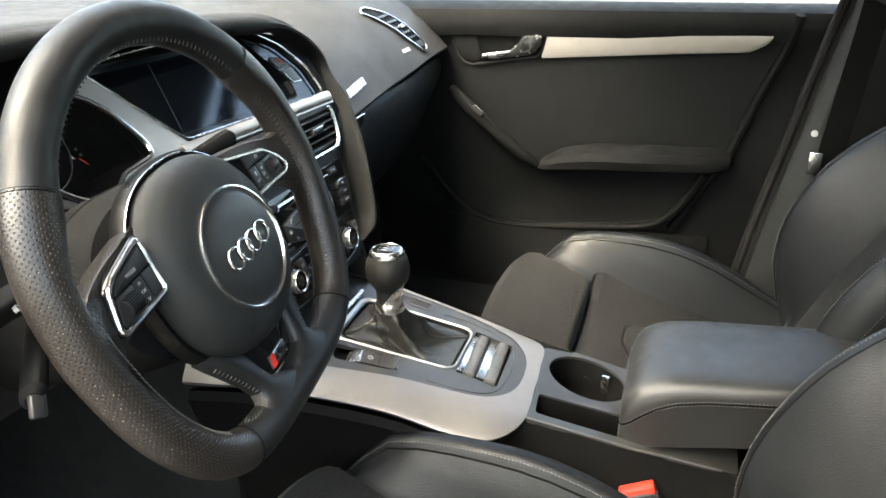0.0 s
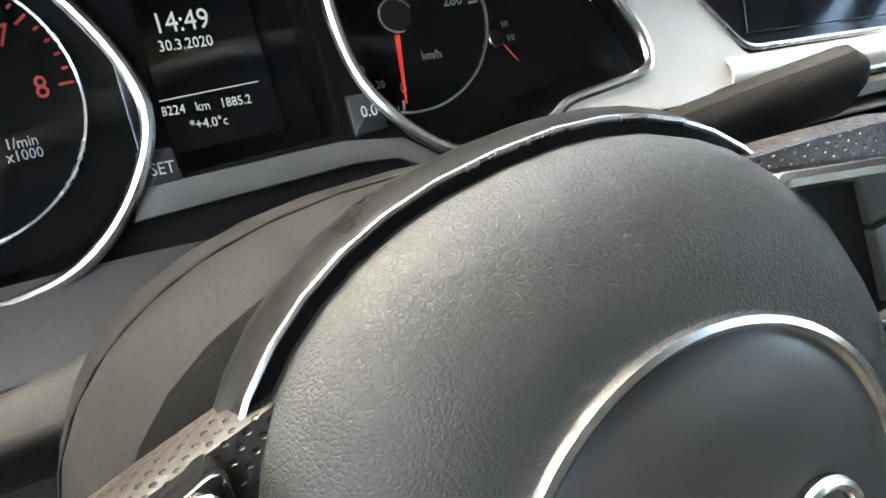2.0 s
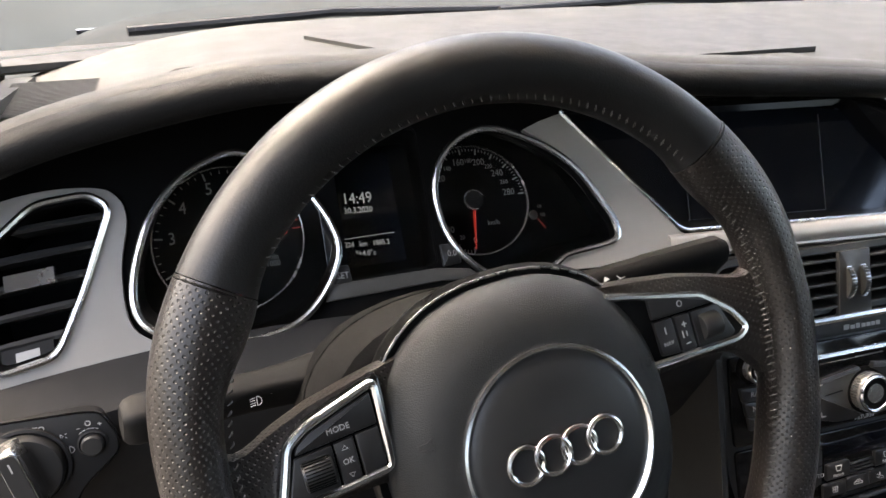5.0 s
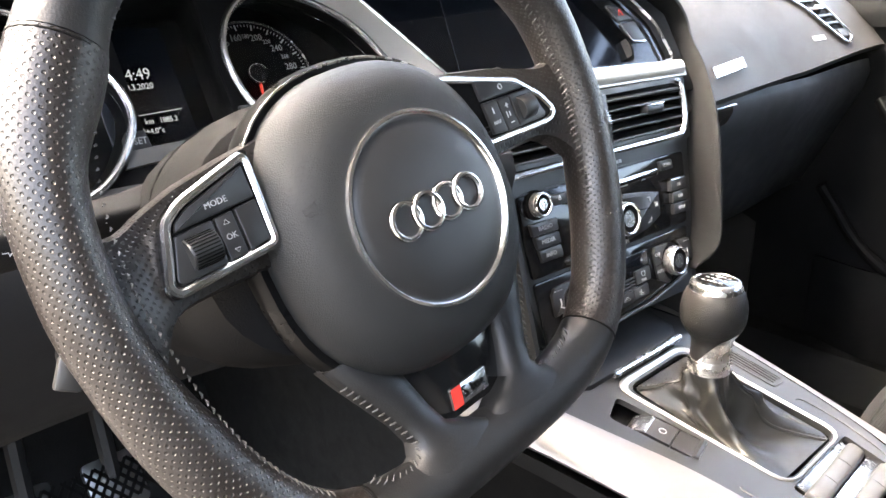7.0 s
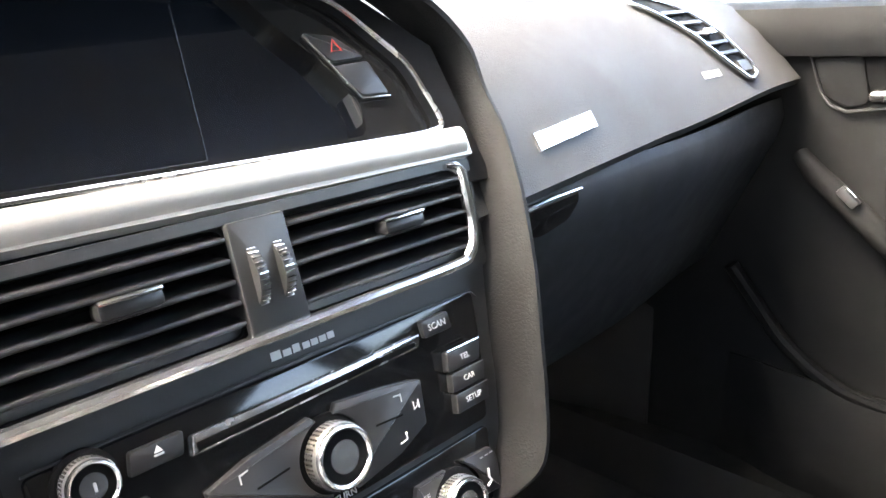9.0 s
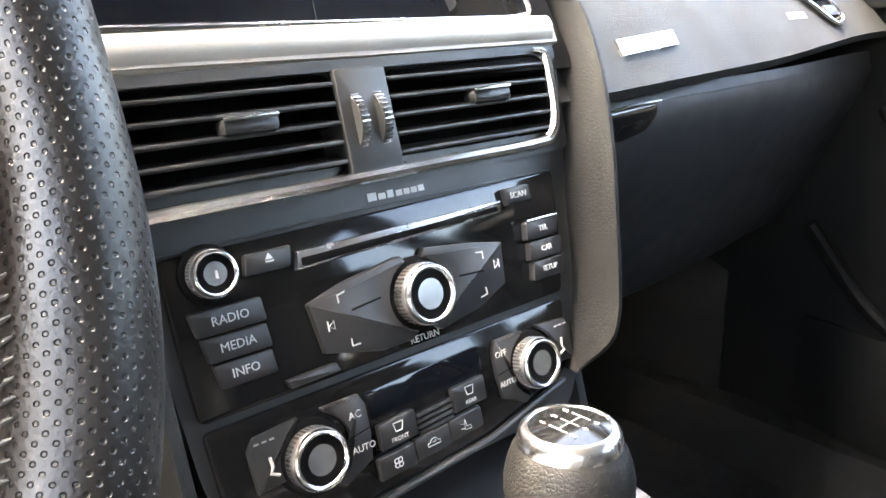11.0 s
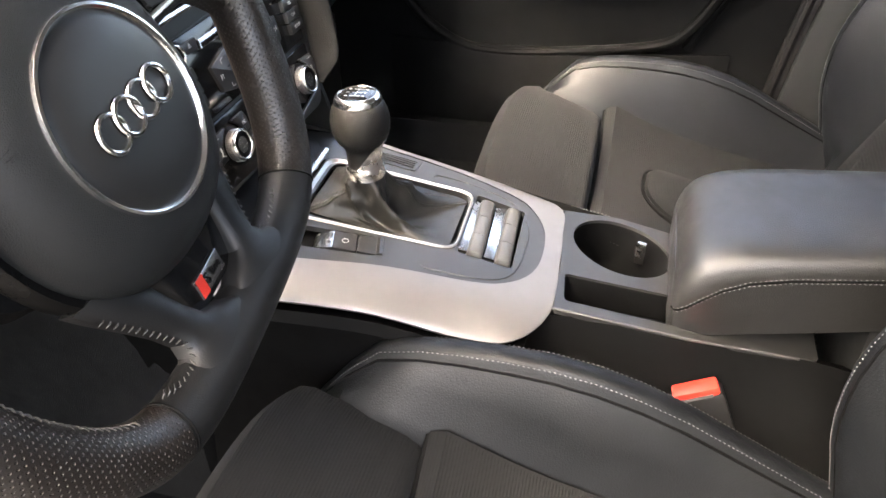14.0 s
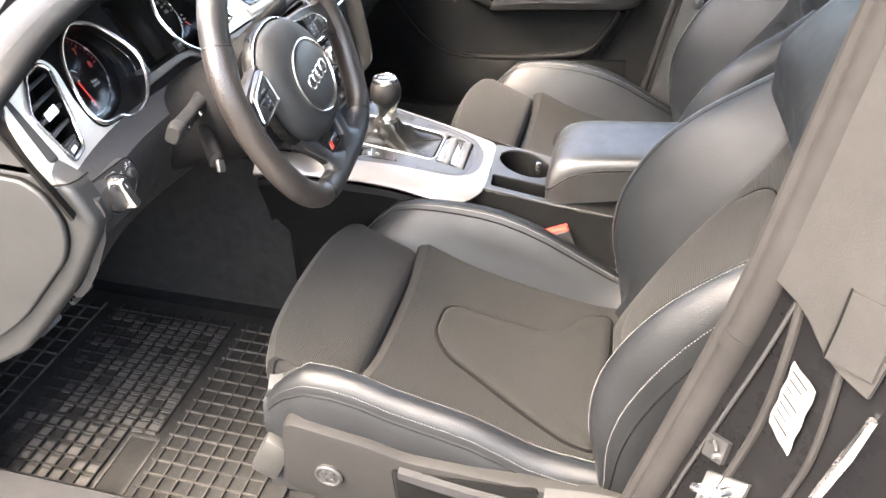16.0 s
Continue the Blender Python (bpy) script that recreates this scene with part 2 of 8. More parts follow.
def perforated(name, colour, pitch):
    """Leather with staggered rows of small holes, laid out by the part's own uv map in metres."""
    m, nt, b = shader(name, colour, 0.42, 0, 0.5)
    uv = nt.nodes.new("ShaderNodeTexCoord").outputs["UV"]
    sep = nt.nodes.new("ShaderNodeSeparateXYZ")
    nt.links.new(uv, sep.inputs[0])
    k = math.pi / pitch
    s = math_node(nt, "SINE", math_node(nt, "MULTIPLY", sep.outputs[0], k))
    t = math_node(nt, "SINE", math_node(nt, "MULTIPLY", sep.outputs[1], k))
    dot = math_node(nt, "MULTIPLY", s, t)
    hole = nt.nodes.new("ShaderNodeMapRange")
    hole.interpolation_type = "SMOOTHSTEP"
    hole.inputs["From Min"].default_value, hole.inputs["From Max"].default_value = 0.45, 0.85
    nt.links.new(dot, hole.inputs["Value"])
    co = nt.nodes.new("ShaderNodeTexCoord").outputs["Object"]
    fine = noise_node(nt, co, 700, 3)
    patch = noise_node(nt, co, 25, 4)
    mx = nt.nodes.new("ShaderNodeMix")
    mx.data_type = "RGBA"
    nt.links.new(hole.outputs[0], mx.inputs["Factor"])
    mx.inputs[6].default_value = (*colour, 1)
    mx.inputs[7].default_value = (colour[0] * 0.7, colour[1] * 0.7, colour[2] * 0.7, 1)
    nt.links.new(mx.outputs[2], b.inputs["Base Color"])
    rr = nt.nodes.new("ShaderNodeMapRange")
    rr.inputs["From Min"].default_value, rr.inputs["From Max"].default_value = 0.3, 0.7
    rr.inputs["To Min"].default_value, rr.inputs["To Max"].default_value = 0.28, 0.44
    nt.links.new(patch.outputs["Fac"], rr.inputs["Value"])
    nt.links.new(rr.outputs[0], b.inputs["Roughness"])
    height = math_node(nt, "SUBTRACT", math_node(nt, "MULTIPLY", fine.outputs["Fac"], 0.15), hole.outputs[0])
    bump = nt.nodes.new("ShaderNodeBump")
    bump.inputs["Strength"].default_value, bump.inputs["Distance"].default_value = 1.0, 0.0013
    nt.links.new(height, bump.inputs["Height"])
    nt.links.new(bump.outputs[0], b.inputs["Normal"])
    return m


def cloth(name, colour, rib, across=(0, 1, 0)):
    """Seat cloth with fine woven ribs."""
    m, nt, b = shader(name, colour, 0.9, 0, 0.12)
    b.inputs["Sheen Weight"].default_value = 0.03
    b.inputs["Sheen Roughness"].default_value = 0.5
    co = nt.nodes.new("ShaderNodeTexCoord").outputs["Object"]
    dot = nt.nodes.new("ShaderNodeVectorMath")
    dot.operation = "DOT_PRODUCT"
    nt.links.new(co, dot.inputs[0])
    dot.inputs[1].default_value = across
    ribs = math_node(nt, "SINE", math_node(nt, "MULTIPLY", dot.outputs["Value"], 2 * math.pi / rib))
    sep = nt.nodes.new("ShaderNodeSeparateXYZ")
    nt.links.new(co, sep.inputs[0])
    warpx = math_node(nt, "SINE", math_node(nt, "MULTIPLY", sep.outputs[0], 2 * math.pi / (rib * 1.3)))
    weave = math_node(nt, "MULTIPLY", math_node(nt, "ADD", ribs, math_node(nt, "MULTIPLY", warpx, 0.15)), 0.5)
    fuzz = noise_node(nt, co, 1600, 2, 0.7)
    patch = noise_node(nt, co, 9, 5, 0.6)
    height = math_node(nt, "ADD", weave, math_node(nt, "MULTIPLY", fuzz.outputs["Fac"], 0.8))
    bump = nt.nodes.new("ShaderNodeBump")
    bump.inputs["Strength"].default_value, bump.inputs["Distance"].default_value = 0.55, 0.0005
    nt.links.new(height, bump.inputs["Height"])
    nt.links.new(bump.outputs[0], b.inputs["Normal"])
    tone = math_node(nt, "ADD", math_node(nt, "MULTIPLY", weave, 0.05), math_node(nt, "ADD", math_node(nt, "MULTIPLY", patch.outputs["Fac"], 0.3), 0.85))
    mix = nt.nodes.new("ShaderNodeVectorMath")
    mix.operation = "SCALE"
    mix.inputs[0].default_value = colour
    nt.links.new(tone, mix.inputs["Scale"])
    nt.links.new(mix.outputs[0], b.inputs["Base Color"])
    return m


RIM_LEATHER = surface("smooth_rim_leather", (0.009, 0.009, 0.009), 0.44, spec=0.34, grain=900, grain_depth=0.15, vary=0.2, vary_scale=22, rough_vary=0.1)
PERF = perforated("perforated_leather", (0.0115, 0.0093, 0.0080), 0.0022)
SEAT_LEATHER = surface("seat_leather", (0.0046, 0.0052, 0.0060), 0.46, spec=0.30, grain=340, grain_depth=0.4, grain_kind="cells", vary=0.18, vary_scale=9, rough_vary=0.1)
CAP_LEATHER = surface("cap_leather", (0.0052, 0.0058, 0.0066), 0.44, spec=0.26, grain=340, grain_depth=0.45, grain_kind="cells", vary=0.18, vary_scale=16, rough_vary=0.1)
ARM_LEATHER = surface("armrest_leather", (0.013, 0.0128, 0.0123), 0.44, spec=0.65, grain=420, grain_depth=0.35, grain_kind="cells", vary=0.15, rough_vary=0.08)
CLOTH = cloth("ribbed_seat_cloth", (0.0088, 0.0088, 0.0085), 0.0030)
INSERT = cloth("seat_insert_cloth", (0.0090, 0.0090, 0.0087), 0.0022)
SKIN = surface("grained_dash_skin", (0.017, 0.017, 0.0165), 0.60, spec=0.25, grain=430, grain_depth=0.45, grain_kind="cells", vary=0.1, vary_scale=6, rough_vary=0.06)
PLASTIC = surface("matt_black_plastic", (0.013, 0.013, 0.0135), 0.58, spec=0.25, grain=1400, grain_depth=0.2, vary=0.12, rough_vary=0.07)
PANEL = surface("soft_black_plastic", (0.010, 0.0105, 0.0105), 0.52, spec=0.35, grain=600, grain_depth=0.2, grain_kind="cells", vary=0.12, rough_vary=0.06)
PAD = surface("airbag_cover_skin", (0.012, 0.0128, 0.013), 0.58, spec=0.25, grain=800, grain_depth=0.35, grain_kind="cells", vary=0.1, rough_vary=0.06)
CONSOLE = surface("satin_console_paint", (0.020, 0.020, 0.0193), 0.38, grain=1500, grain_depth=0.08, vary=0.08, rough_vary=0.05, dust=0.05)
KEYMAT = surface("satin_key_plastic", (0.014, 0.014, 0.014), 0.40, vary=0.1, rough_vary=0.05, grain=1800, grain_depth=0.06)
FOOT = surface("grey_satin_trim", (0.060, 0.058, 0.054), 0.42, grain=1500, grain_depth=0.08, vary=0.08, rough_vary=0.05, dust=0.05)
KEYTOP = surface("pale_satin_key", (0.050, 0.049, 0.047), 0.36, vary=0.1, rough_vary=0.05, grain=1800, grain_depth=0.05)
GLOSS = surface("piano_black_plastic", (0.006, 0.006, 0.006), 0.09, vary=0.1, rough_vary=0.04, dust=0.04)
SILVER = surface("satin_aluminium_trim", (0.50, 0.47, 0.425), 0.46, 0.75, vary=0.04, vary_scale=30, rough_vary=0.05, grain=260, grain_depth=0.02, stretch=(1, 14, 14))
PALE = surface("pale_silver_trim", (0.225, 0.21, 0.20), 0.46, 0.8, vary=0.04, vary_scale=20, rough_vary=0.05)
CHROME = surface("bright_chrome", (0.90, 0.90, 0.89), 0.21, 1.0, vary=0.03, rough_vary=0.05)
SATIN = surface("satin_chrome", (0.74, 0.73, 0.71), 0.24, 1.0, vary=0.04, rough_vary=0.08)
SCREEN = surface("dark_screen_glass", (0.004, 0.005, 0.007), 0.07, vary=0.05, rough_vary=0.03, dust=0.02)
# near-black for real black plastic, and for shade in gaps, wells and creases
DEEP = surface("black_plastic_and_shade", (0.003, 0.003, 0.003), 0.65, spec=0.06, vary=0.1, grain=900, grain_depth=0.1)
CARPET = surface("charcoal_carpet", (0.010, 0.010, 0.010), 0.95, spec=0.1, grain=700, grain_depth=1.0, vary=0.3, vary_scale=40)
RUBBER = surface("worn_rubber_mat", (0.0055, 0.0054, 0.0051), 0.66, spec=0.2, grain=500, grain_depth=0.3, vary=0.3, vary_scale=12, dust=0.22)
RIB = surface("dusty_rib_rubber", (0.022, 0.0208, 0.019), 0.7, spec=0.2, grain=500, grain_depth=0.3, vary=0.5, vary_scale=30)
DIRT = surface("dusty_rubber", (0.016, 0.0148, 0.013), 0.85, grain=400, grain_depth=0.5, vary=0.5, vary_scale=16, dust=0.35)
INK = surface("white_print", (0.40, 0.40, 0.39), 0.5, vary=0.03)
GREY_INK = surface("grey_print", (0.30, 0.30, 0.30), 0.5, vary=0.03)
RED_INK = surface("red_print", (0.45, 0.03, 0.02), 0.5, vary=0.05)
RED = surface("red_buckle_plastic", (0.60, 0.035, 0.022), 0.38, vary=0.05)
THREAD = surface("grey_thread", (0.13, 0.13, 0.128), 0.7, vary=0.15)
BLACK_THREAD = surface("black_thread", (0.045, 0.043, 0.040), 0.6, vary=0.2)
JAMB = surface("black_jamb_paint", (0.0035, 0.0035, 0.0038), 0.30, spec=0.06, vary=0.15, rough_vary=0.08)
PAINT = surface("black_car_paint", (0.006, 0.006, 0.007), 0.10, vary=0.1, rough_vary=0.04, coat=0.6, dust=0.05)
KNOB = surface("knob_leather", (0.008, 0.0078, 0.0075), 0.5, spec=0.28, grain=520, grain_depth=0.5, grain_kind="cells", vary=0.2, vary_scale=30, rough_vary=0.08)
DARK_THREAD = surface("dark_boot_thread", (0.035, 0.033, 0.030), 0.7, spec=0.2, vary=0.2)
# darker copy of the satin chrome, with shade put into its colour
SHADED_METAL = surface("shadowed_satin_metal", (0.30, 0.295, 0.285), 0.35, 1.0, vary=0.05, rough_vary=0.06)
FRAME = surface("satin_frame_metal", (0.42, 0.41, 0.39), 0.38, 0.9, vary=0.05, rough_vary=0.06)
COVER = surface("grey_jamb_cover", (0.0135, 0.0130, 0.0125), 0.7, spec=0.15, grain=600, grain_depth=0.3, vary=0.15, vary_scale=14)
SEATBASE = surface("seat_base_plastic", (0.0090, 0.0088, 0.0086), 0.62, spec=0.13, grain=1400, grain_depth=0.2, vary=0.12, rough_vary=0.07)
FIN = surface("fin_leather_skin", (0.0070, 0.0070, 0.0069), 0.62, spec=0.12, grain=430, grain_depth=0.4, grain_kind="cells", vary=0.1, vary_scale=8)
DOORSKIN = surface("dark_door_skin", (0.0052, 0.0054, 0.0055), 0.66, spec=0.08, grain=600, grain_depth=0.25, grain_kind="cells", vary=0.12)
COLLAR = surface("gloss_collar_plastic", (0.004, 0.004, 0.004), 0.30, spec=0.10, vary=0.1, rough_vary=0.05, dust=0.03)
SHROUD = surface("dark_grained_plastic", (0.0055, 0.0055, 0.0056), 0.75, spec=0.06, grain=900, grain_depth=0.3, vary=0.12)
SEAL = surface("grey_rubber_seal", (0.0105, 0.0100, 0.0098), 0.85, spec=0.10, vary=0.2, vary_scale=20, grain=400, grain_depth=0.2)
PILLAR = surface("grey_pillar_fabric", (0.028, 0.027, 0.026), 0.8, spec=0.2, grain=900, grain_depth=0.4, vary=0.08)
HEADLINER = surface("grey_headliner", (0.16, 0.157, 0.15), 0.9, spec=0.2, grain=900, grain_depth=0.4, vary=0.05)
WHITE = surface("white_sticker_film", (0.085, 0.085, 0.084), 0.35, vary=0.2, vary_scale=60, grain=90, grain_depth=1.0)
BOOT = surface("soft_boot_leather", (0.013, 0.0125, 0.011), 0.40, grain=600, grain_depth=0.3, grain_kind="cells", vary=0.2, vary_scale=25)
METAL = surface("brushed_pedal_steel", (0.45, 0.45, 0.44), 0.35, 1.0, vary=0.1, grain=500, grain_depth=0.1)
RENDER = surface("beige_rendered_wall", (0.40, 0.36, 0.29), 0.9, grain=40, grain_depth=0.4, vary=0.12, vary_scale=0.8)
PAVING = surface("worn_asphalt", (0.075, 0.072, 0.068), 0.85, grain=60, grain_depth=0.5, vary=0.15, vary_scale=0.7)


def glass(name, ior=1.05, rough=0.0):
    m, nt, b = shader(name, (1, 1, 1), rough, 0, 0.5)
    b.inputs["Transmission Weight"].default_value = 1
    b.inputs["IOR"].default_value = ior
    return m


def glowing(name, colour, power):
    m, nt, b = shader(name, (0.02, 0.02, 0.02), 0.3)
    b.inputs["Emission Color"].default_value = (*colour, 1)
    b.inputs["Emission Strength"].default_value = power
    return m


GLASS = glass("clear_window_glass")
LENS = glass("clear_instrument_lens", 1.2)
LIT_WHITE = glowing("lit_white_display", (0.8, 0.85, 0.9), 0.03)
LIT_RED = glowing("lit_red_pointer", (0.85, 0.06, 0.04), 0.035)

# ---- dashboard: its two leaning faces ----
def face_y(x, z):
    return -0.197 - 0.111 * x + 0.576 * z - 0.9 * max(0, -x - 0.40) ** 2


def on_face(x, z, d):
    """A place d metres proud of the instrument face."""
    return Vector((x - 0.09 * d, face_y(x, z) - 0.863 * d, z + 0.497 * d))


STACK = Matrix(((0.99898, 0.01255, -0.04345, 0.0153), (-0.04523, 0.27718, -0.95975, 0.1188), (0, 0.96074, 0.27746, 0.5182), (0, 0, 0, 1))) @ Matrix.Translation((0, 0, -0.005))


def stack_xz(x, z):
    """Local x, y on the centre stack of the place at x and height z."""
    y = 0.119 - 0.0453 * (x - 0.0153) + 0.289 * (z - 0.518)
    p = STACK.inverted() @ Vector((x, y, z))
    return p.x, p.y


dash = thing("dashboard", (0, 0.4, 0.45), "black grained soft-touch dashboard with satin aluminium trim", "dashboard")

LIP = catmull([(-0.72, 0.235, 0.690), (-0.66, 0.215, 0.735), (-0.586, 0.21, 0.766), (-0.484, 0.208, 0.787), (-0.416, 0.207, 0.791), (-0.27, 0.206, 0.788), (-0.131, 0.206, 0.773), (-0.005, 0.206, 0.763),
               (0.085, 0.206, 0.754), (0.135, 0.204, 0.744), (0.172, 0.196, 0.725), (0.196, 0.188, 0.700), (0.199, 0.178, 0.675), (0.192, 0.156, 0.650), (0.180, 0.133, 0.615), (0.168, 0.115, 0.575), (0.160, 0.104, 0.535), (0.155, 0.097, 0.505), (0.145, 0.090, 0.475), (0.118, 0.086, 0.445)], 6, closed=False)


def lip_at(x):
    """Where the hood's front edge runs, over the driver's side."""
    for a, b in zip(LIP, LIP[1:]):
        if a.x <= x <= b.x:
            return a.lerp(b, (x - a.x) / (b.x - a.x))
    return LIP[0] if x < LIP[0].x else LIP[-1]


def deck(x, y):
    """Height of the dashboard's top behind its front edge."""
    return 0.747 + 0.028 * (y - 0.45) - 0.05 * max(0, x - 0.45) ** 2 - 0.45 * max(0, -x - 0.35) ** 2


def hood_point(s, x):
    """s from 0 at the front edge to 1 at the windscreen."""
    p = lip_at(x)
    back = 0.86 - 0.16 * x * x
    y = p.y + 0.008 + (back - p.y) * s ** 1.5
    fall = smooth(p.y, 0.44, y)
    z = (p.z + 0.009 + 0.010 * math.sin(min(s / 0.12, 1) * math.pi / 2)) * (1 - fall) + deck(x, y) * fall
    return Vector((x, y, z))


part("hood_pad", slab(lambda s, x: hood_point(s, x), [0, 0.01, 0.03, 0.06, 0.1, 0.15, 0.2, 0.27, 0.35, 0.45, 0.6, 0.8, 1.0], span(-0.70, 0.165, 44), 0.012), SKIN, dash, "black grained dash top pad")


def passenger_profile(x):
    k = smooth(0.45, 0.76, x)
    f = 0.11 * (min(x, 0.46) - 0.32)
    return [(0.86 - 0.16 * x * x, deck(x, 0.84)), (0.60, deck(x, 0.60)), (0.45, deck(x, 0.45)), (0.36, 0.738 - 0.004 * k), (0.29 + f * 0.4, 0.724 - 0.006 * k), (0.245 + f * 0.8, 0.704 - 0.006 * k), (0.209 + f, 0.676), (0.184 + f, 0.645 + 0.004 * k),
            (0.166 + f, 0.618 + 0.012 * k), (0.156 + f, 0.604 + 0.016 * k), (0.162 + f, 0.596 + 0.016 * k)]


part("passenger_pad", slab(lambda u, x: Vector((x, *passenger_profile(x)[u])), range(11), span(0.150, 0.79, 30), 0.012), SKIN, dash, "black grained pad over the glovebox")


# the rounded fin that runs from the hood's edge down beside the centre stack
def fin_ring(i):
    p = LIP[i] - Vector((0.010 * smooth(0.10, 0.165, LIP[i].x), 0, 0))
    t = (LIP[min(i + 1, len(LIP) - 1)] - LIP[max(i - 1, 0)]).normalized()
    out = t.cross(Vector((0, 1, 0))).normalized() * -1
    w = 0.012 - 0.0062 * smooth(0.06, 0.14, p.x)
    deep = 0.020 + 0.004 * smooth(0.10, 0.16, p.x)
    end = 1 - 0.75 * smooth(len(LIP) - 6, len(LIP) - 1, i)
    ring = []
    for k in range(14):
        a = 2 * math.pi * k / 14
        c, s = math.cos(a), math.sin(a)
        ring.append(p + out * (w * end * math.copysign(abs(c) ** 0.8, c)) + Vector((0, deep, 0)) * (math.copysign(abs(s) ** 0.75, s) * end) + Vector((0, 0.010, 0)))
    return ring


part("hood_fin", loft([fin_ring(i) for i in range(2, len(LIP))]), FIN, dash, "rounded leather-grained rim framing the driver area")

# dark board behind the instruments, up to the hood
cover_outline = [(-0.70, 0.60), (-0.45, 0.612), (-0.30, 0.622), (-0.20, 0.628), (-0.12, 0.628), (0.17, 0.624), (0.166, 0.70), (0.12, 0.735), (0.0, 0.765), (-0.15, 0.775), (-0.28, 0.79), (-0.42, 0.795), (-0.50, 0.79), (-0.60, 0.765), (-0.70, 0.70)]
right_bezel = [(-0.279, 0.7365), (-0.252, 0.7285), (-0.228, 0.716), (-0.211, 0.700), (-0.199, 0.681), (-0.192, 0.668), (-0.191, 0.657), (-0.197, 0.652), (-0.215, 0.649), (-0.235, 0.646), (-0.243, 0.642), (-0.256, 0.635),
               (-0.273, 0.633), (-0.293, 0.636), (-0.310, 0.647), (-0.324, 0.665), (-0.329, 0.685), (-0.328, 0.701), (-0.319, 0.719), (-0.302, 0.7315)]
left_bezel = [(-0.468, 0.732), (-0.440, 0.721), (-0.424, 0.705), (-0.411, 0.685), (-0.406, 0.667), (-0.412, 0.650), (-0.427, 0.632), (-0.447, 0.620), (-0.474, 0.616), (-0.491, 0.619), (-0.503, 0.6255), (-0.522, 0.6275), (-0.537, 0.632), (-0.546, 0.642), (-0.5475, 0.657), (-0.542, 0.677), (-0.530, 0.700), (-0.511, 0.718), (-0.490, 0.728)]
RB, LB = catmull([(*p, 0) for p in right_bezel], 4), catmull([(*p, 0) for p in left_bezel], 4)


def grown(loop, k):
    c = sum((Vector(p[:2]) for p in loop), Vector((0, 0))) / len(loop)
    return [c + (Vector(p[:2]) - c) * k for p in loop]


mid_window = rounded([(-0.4015, 0.643), (-0.334, 0.648), (-0.3345, 0.742), (-0.4015, 0.740)], 0.006)
screen_hole = rounded([(-0.222, 0.747), (-0.137, 0.655), (0.128, 0.652), (0.146, 0.654), (0.138, 0.690), (0.108, 0.722), (0.072, 0.741), (0.0, 0.750), (-0.10, 0.751)], 0.008)
lvent_hole = rounded([(-0.556, 0.708), (-0.577, 0.664), (-0.596, 0.632), (-0.630, 0.630), (-0.640, 0.688), (-0.60, 0.716), (-0.568, 0.717)], 0.008)


def face_part(name, bm, mat, parent, label="", cuts=True, sharp=FRONT):
    if cuts:
        slice_x(bm, span(-0.68, -0.40, 12))
    return part(name, warp(bm, on_face), mat, parent, label, sharp=sharp)


face_part("instrument_board", plate(cover_outline, [grown(RB, 1.0), grown(LB, 1.0), mid_window, grown(screen_hole, 0.98), lvent_hole], -0.006, 0.0), DEEP, dash, "matt black board round the instruments")

# satin trim: left wing with the vent, foot under the clocks, and the sweep below the screen
wing = catmull([(x, z, 0) for x, z in [(-0.640, 0.7175), (-0.600, 0.7235), (-0.566, 0.7215), (-0.551, 0.7150), (-0.546, 0.700), (-0.5530, 0.672), (-0.5525, 0.642), (-0.541, 0.628), (-0.520, 0.6235), (-0.503, 0.6210), (-0.484, 0.6115), (-0.492, 0.6095), (-0.53, 0.6120), (-0.585, 0.6150), (-0.645, 0.6130), (-0.680, 0.612), (-0.690, 0.66), (-0.675, 0.705)]], 4)
face_part("trim_wing", plate(wing, [grown(lvent_hole, 1.04)], -0.002, 0.005), SILVER, dash, "satin aluminium trim round the side vent")
sweep = [(-0.250, 0.6365), (-0.238, 0.6435), (-0.214, 0.6475), (-0.196, 0.6505), (-0.1885, 0.657), (-0.1905, 0.670), (-0.198, 0.685), (-0.210, 0.703), (-0.228, 0.7195), (-0.252, 0.7335), (-0.238, 0.7385), (-0.2195, 0.7432), (-0.1385, 0.6545), (-0.132, 0.651), (0.150, 0.6500), (0.158, 0.645), (0.157, 0.6375), (0.02, 0.6370), (-0.12, 0.6380), (-0.17, 0.6375), (-0.215, 0.6360)]
face_part("trim_sweep", plate(sweep, [], -0.004, 0.006), SILVER, dash, "satin aluminium trim sweeping under the screen")

# the trim rolls over towards the centre vents
roll_rows = ((0.6512, 0.0050), (0.6505, 0.0070), (0.6490, 0.0082), (0.6465, 0.0086), (0.6440, 0.0078), (0.6415, 0.0060), (0.6395, 0.0036), (0.6380, 0.0006), (0.6370, -0.0030))
part("trim_roll", slab(lambda x, k: on_face(x, roll_rows[k][0], roll_rows[k][1]), span(-0.150, 0.154, 16), range(9), -0.002), SILVER, dash, "rounded aluminium bar above the centre vents", sharp=60)

# lower half: knee panel, stack sides, glovebox
knee_rows = [(0.6245, 0.0), (0.617, -0.014), (0.606, -0.032), (0.590, -0.037), (0.55, -0.026), (0.50, 0.0), (0.47, 0.020), (0.455, 0.034), (0.450, 0.045)]
part("knee_panel", slab(lambda i, x: Vector((x, face_y(x, 0.615) + knee_rows[i][1], knee_rows[i][0])), range(9), span(-0.668, -0.125, 24), 0.01), PLASTIC, dash, "black plastic knee panel under the instruments")
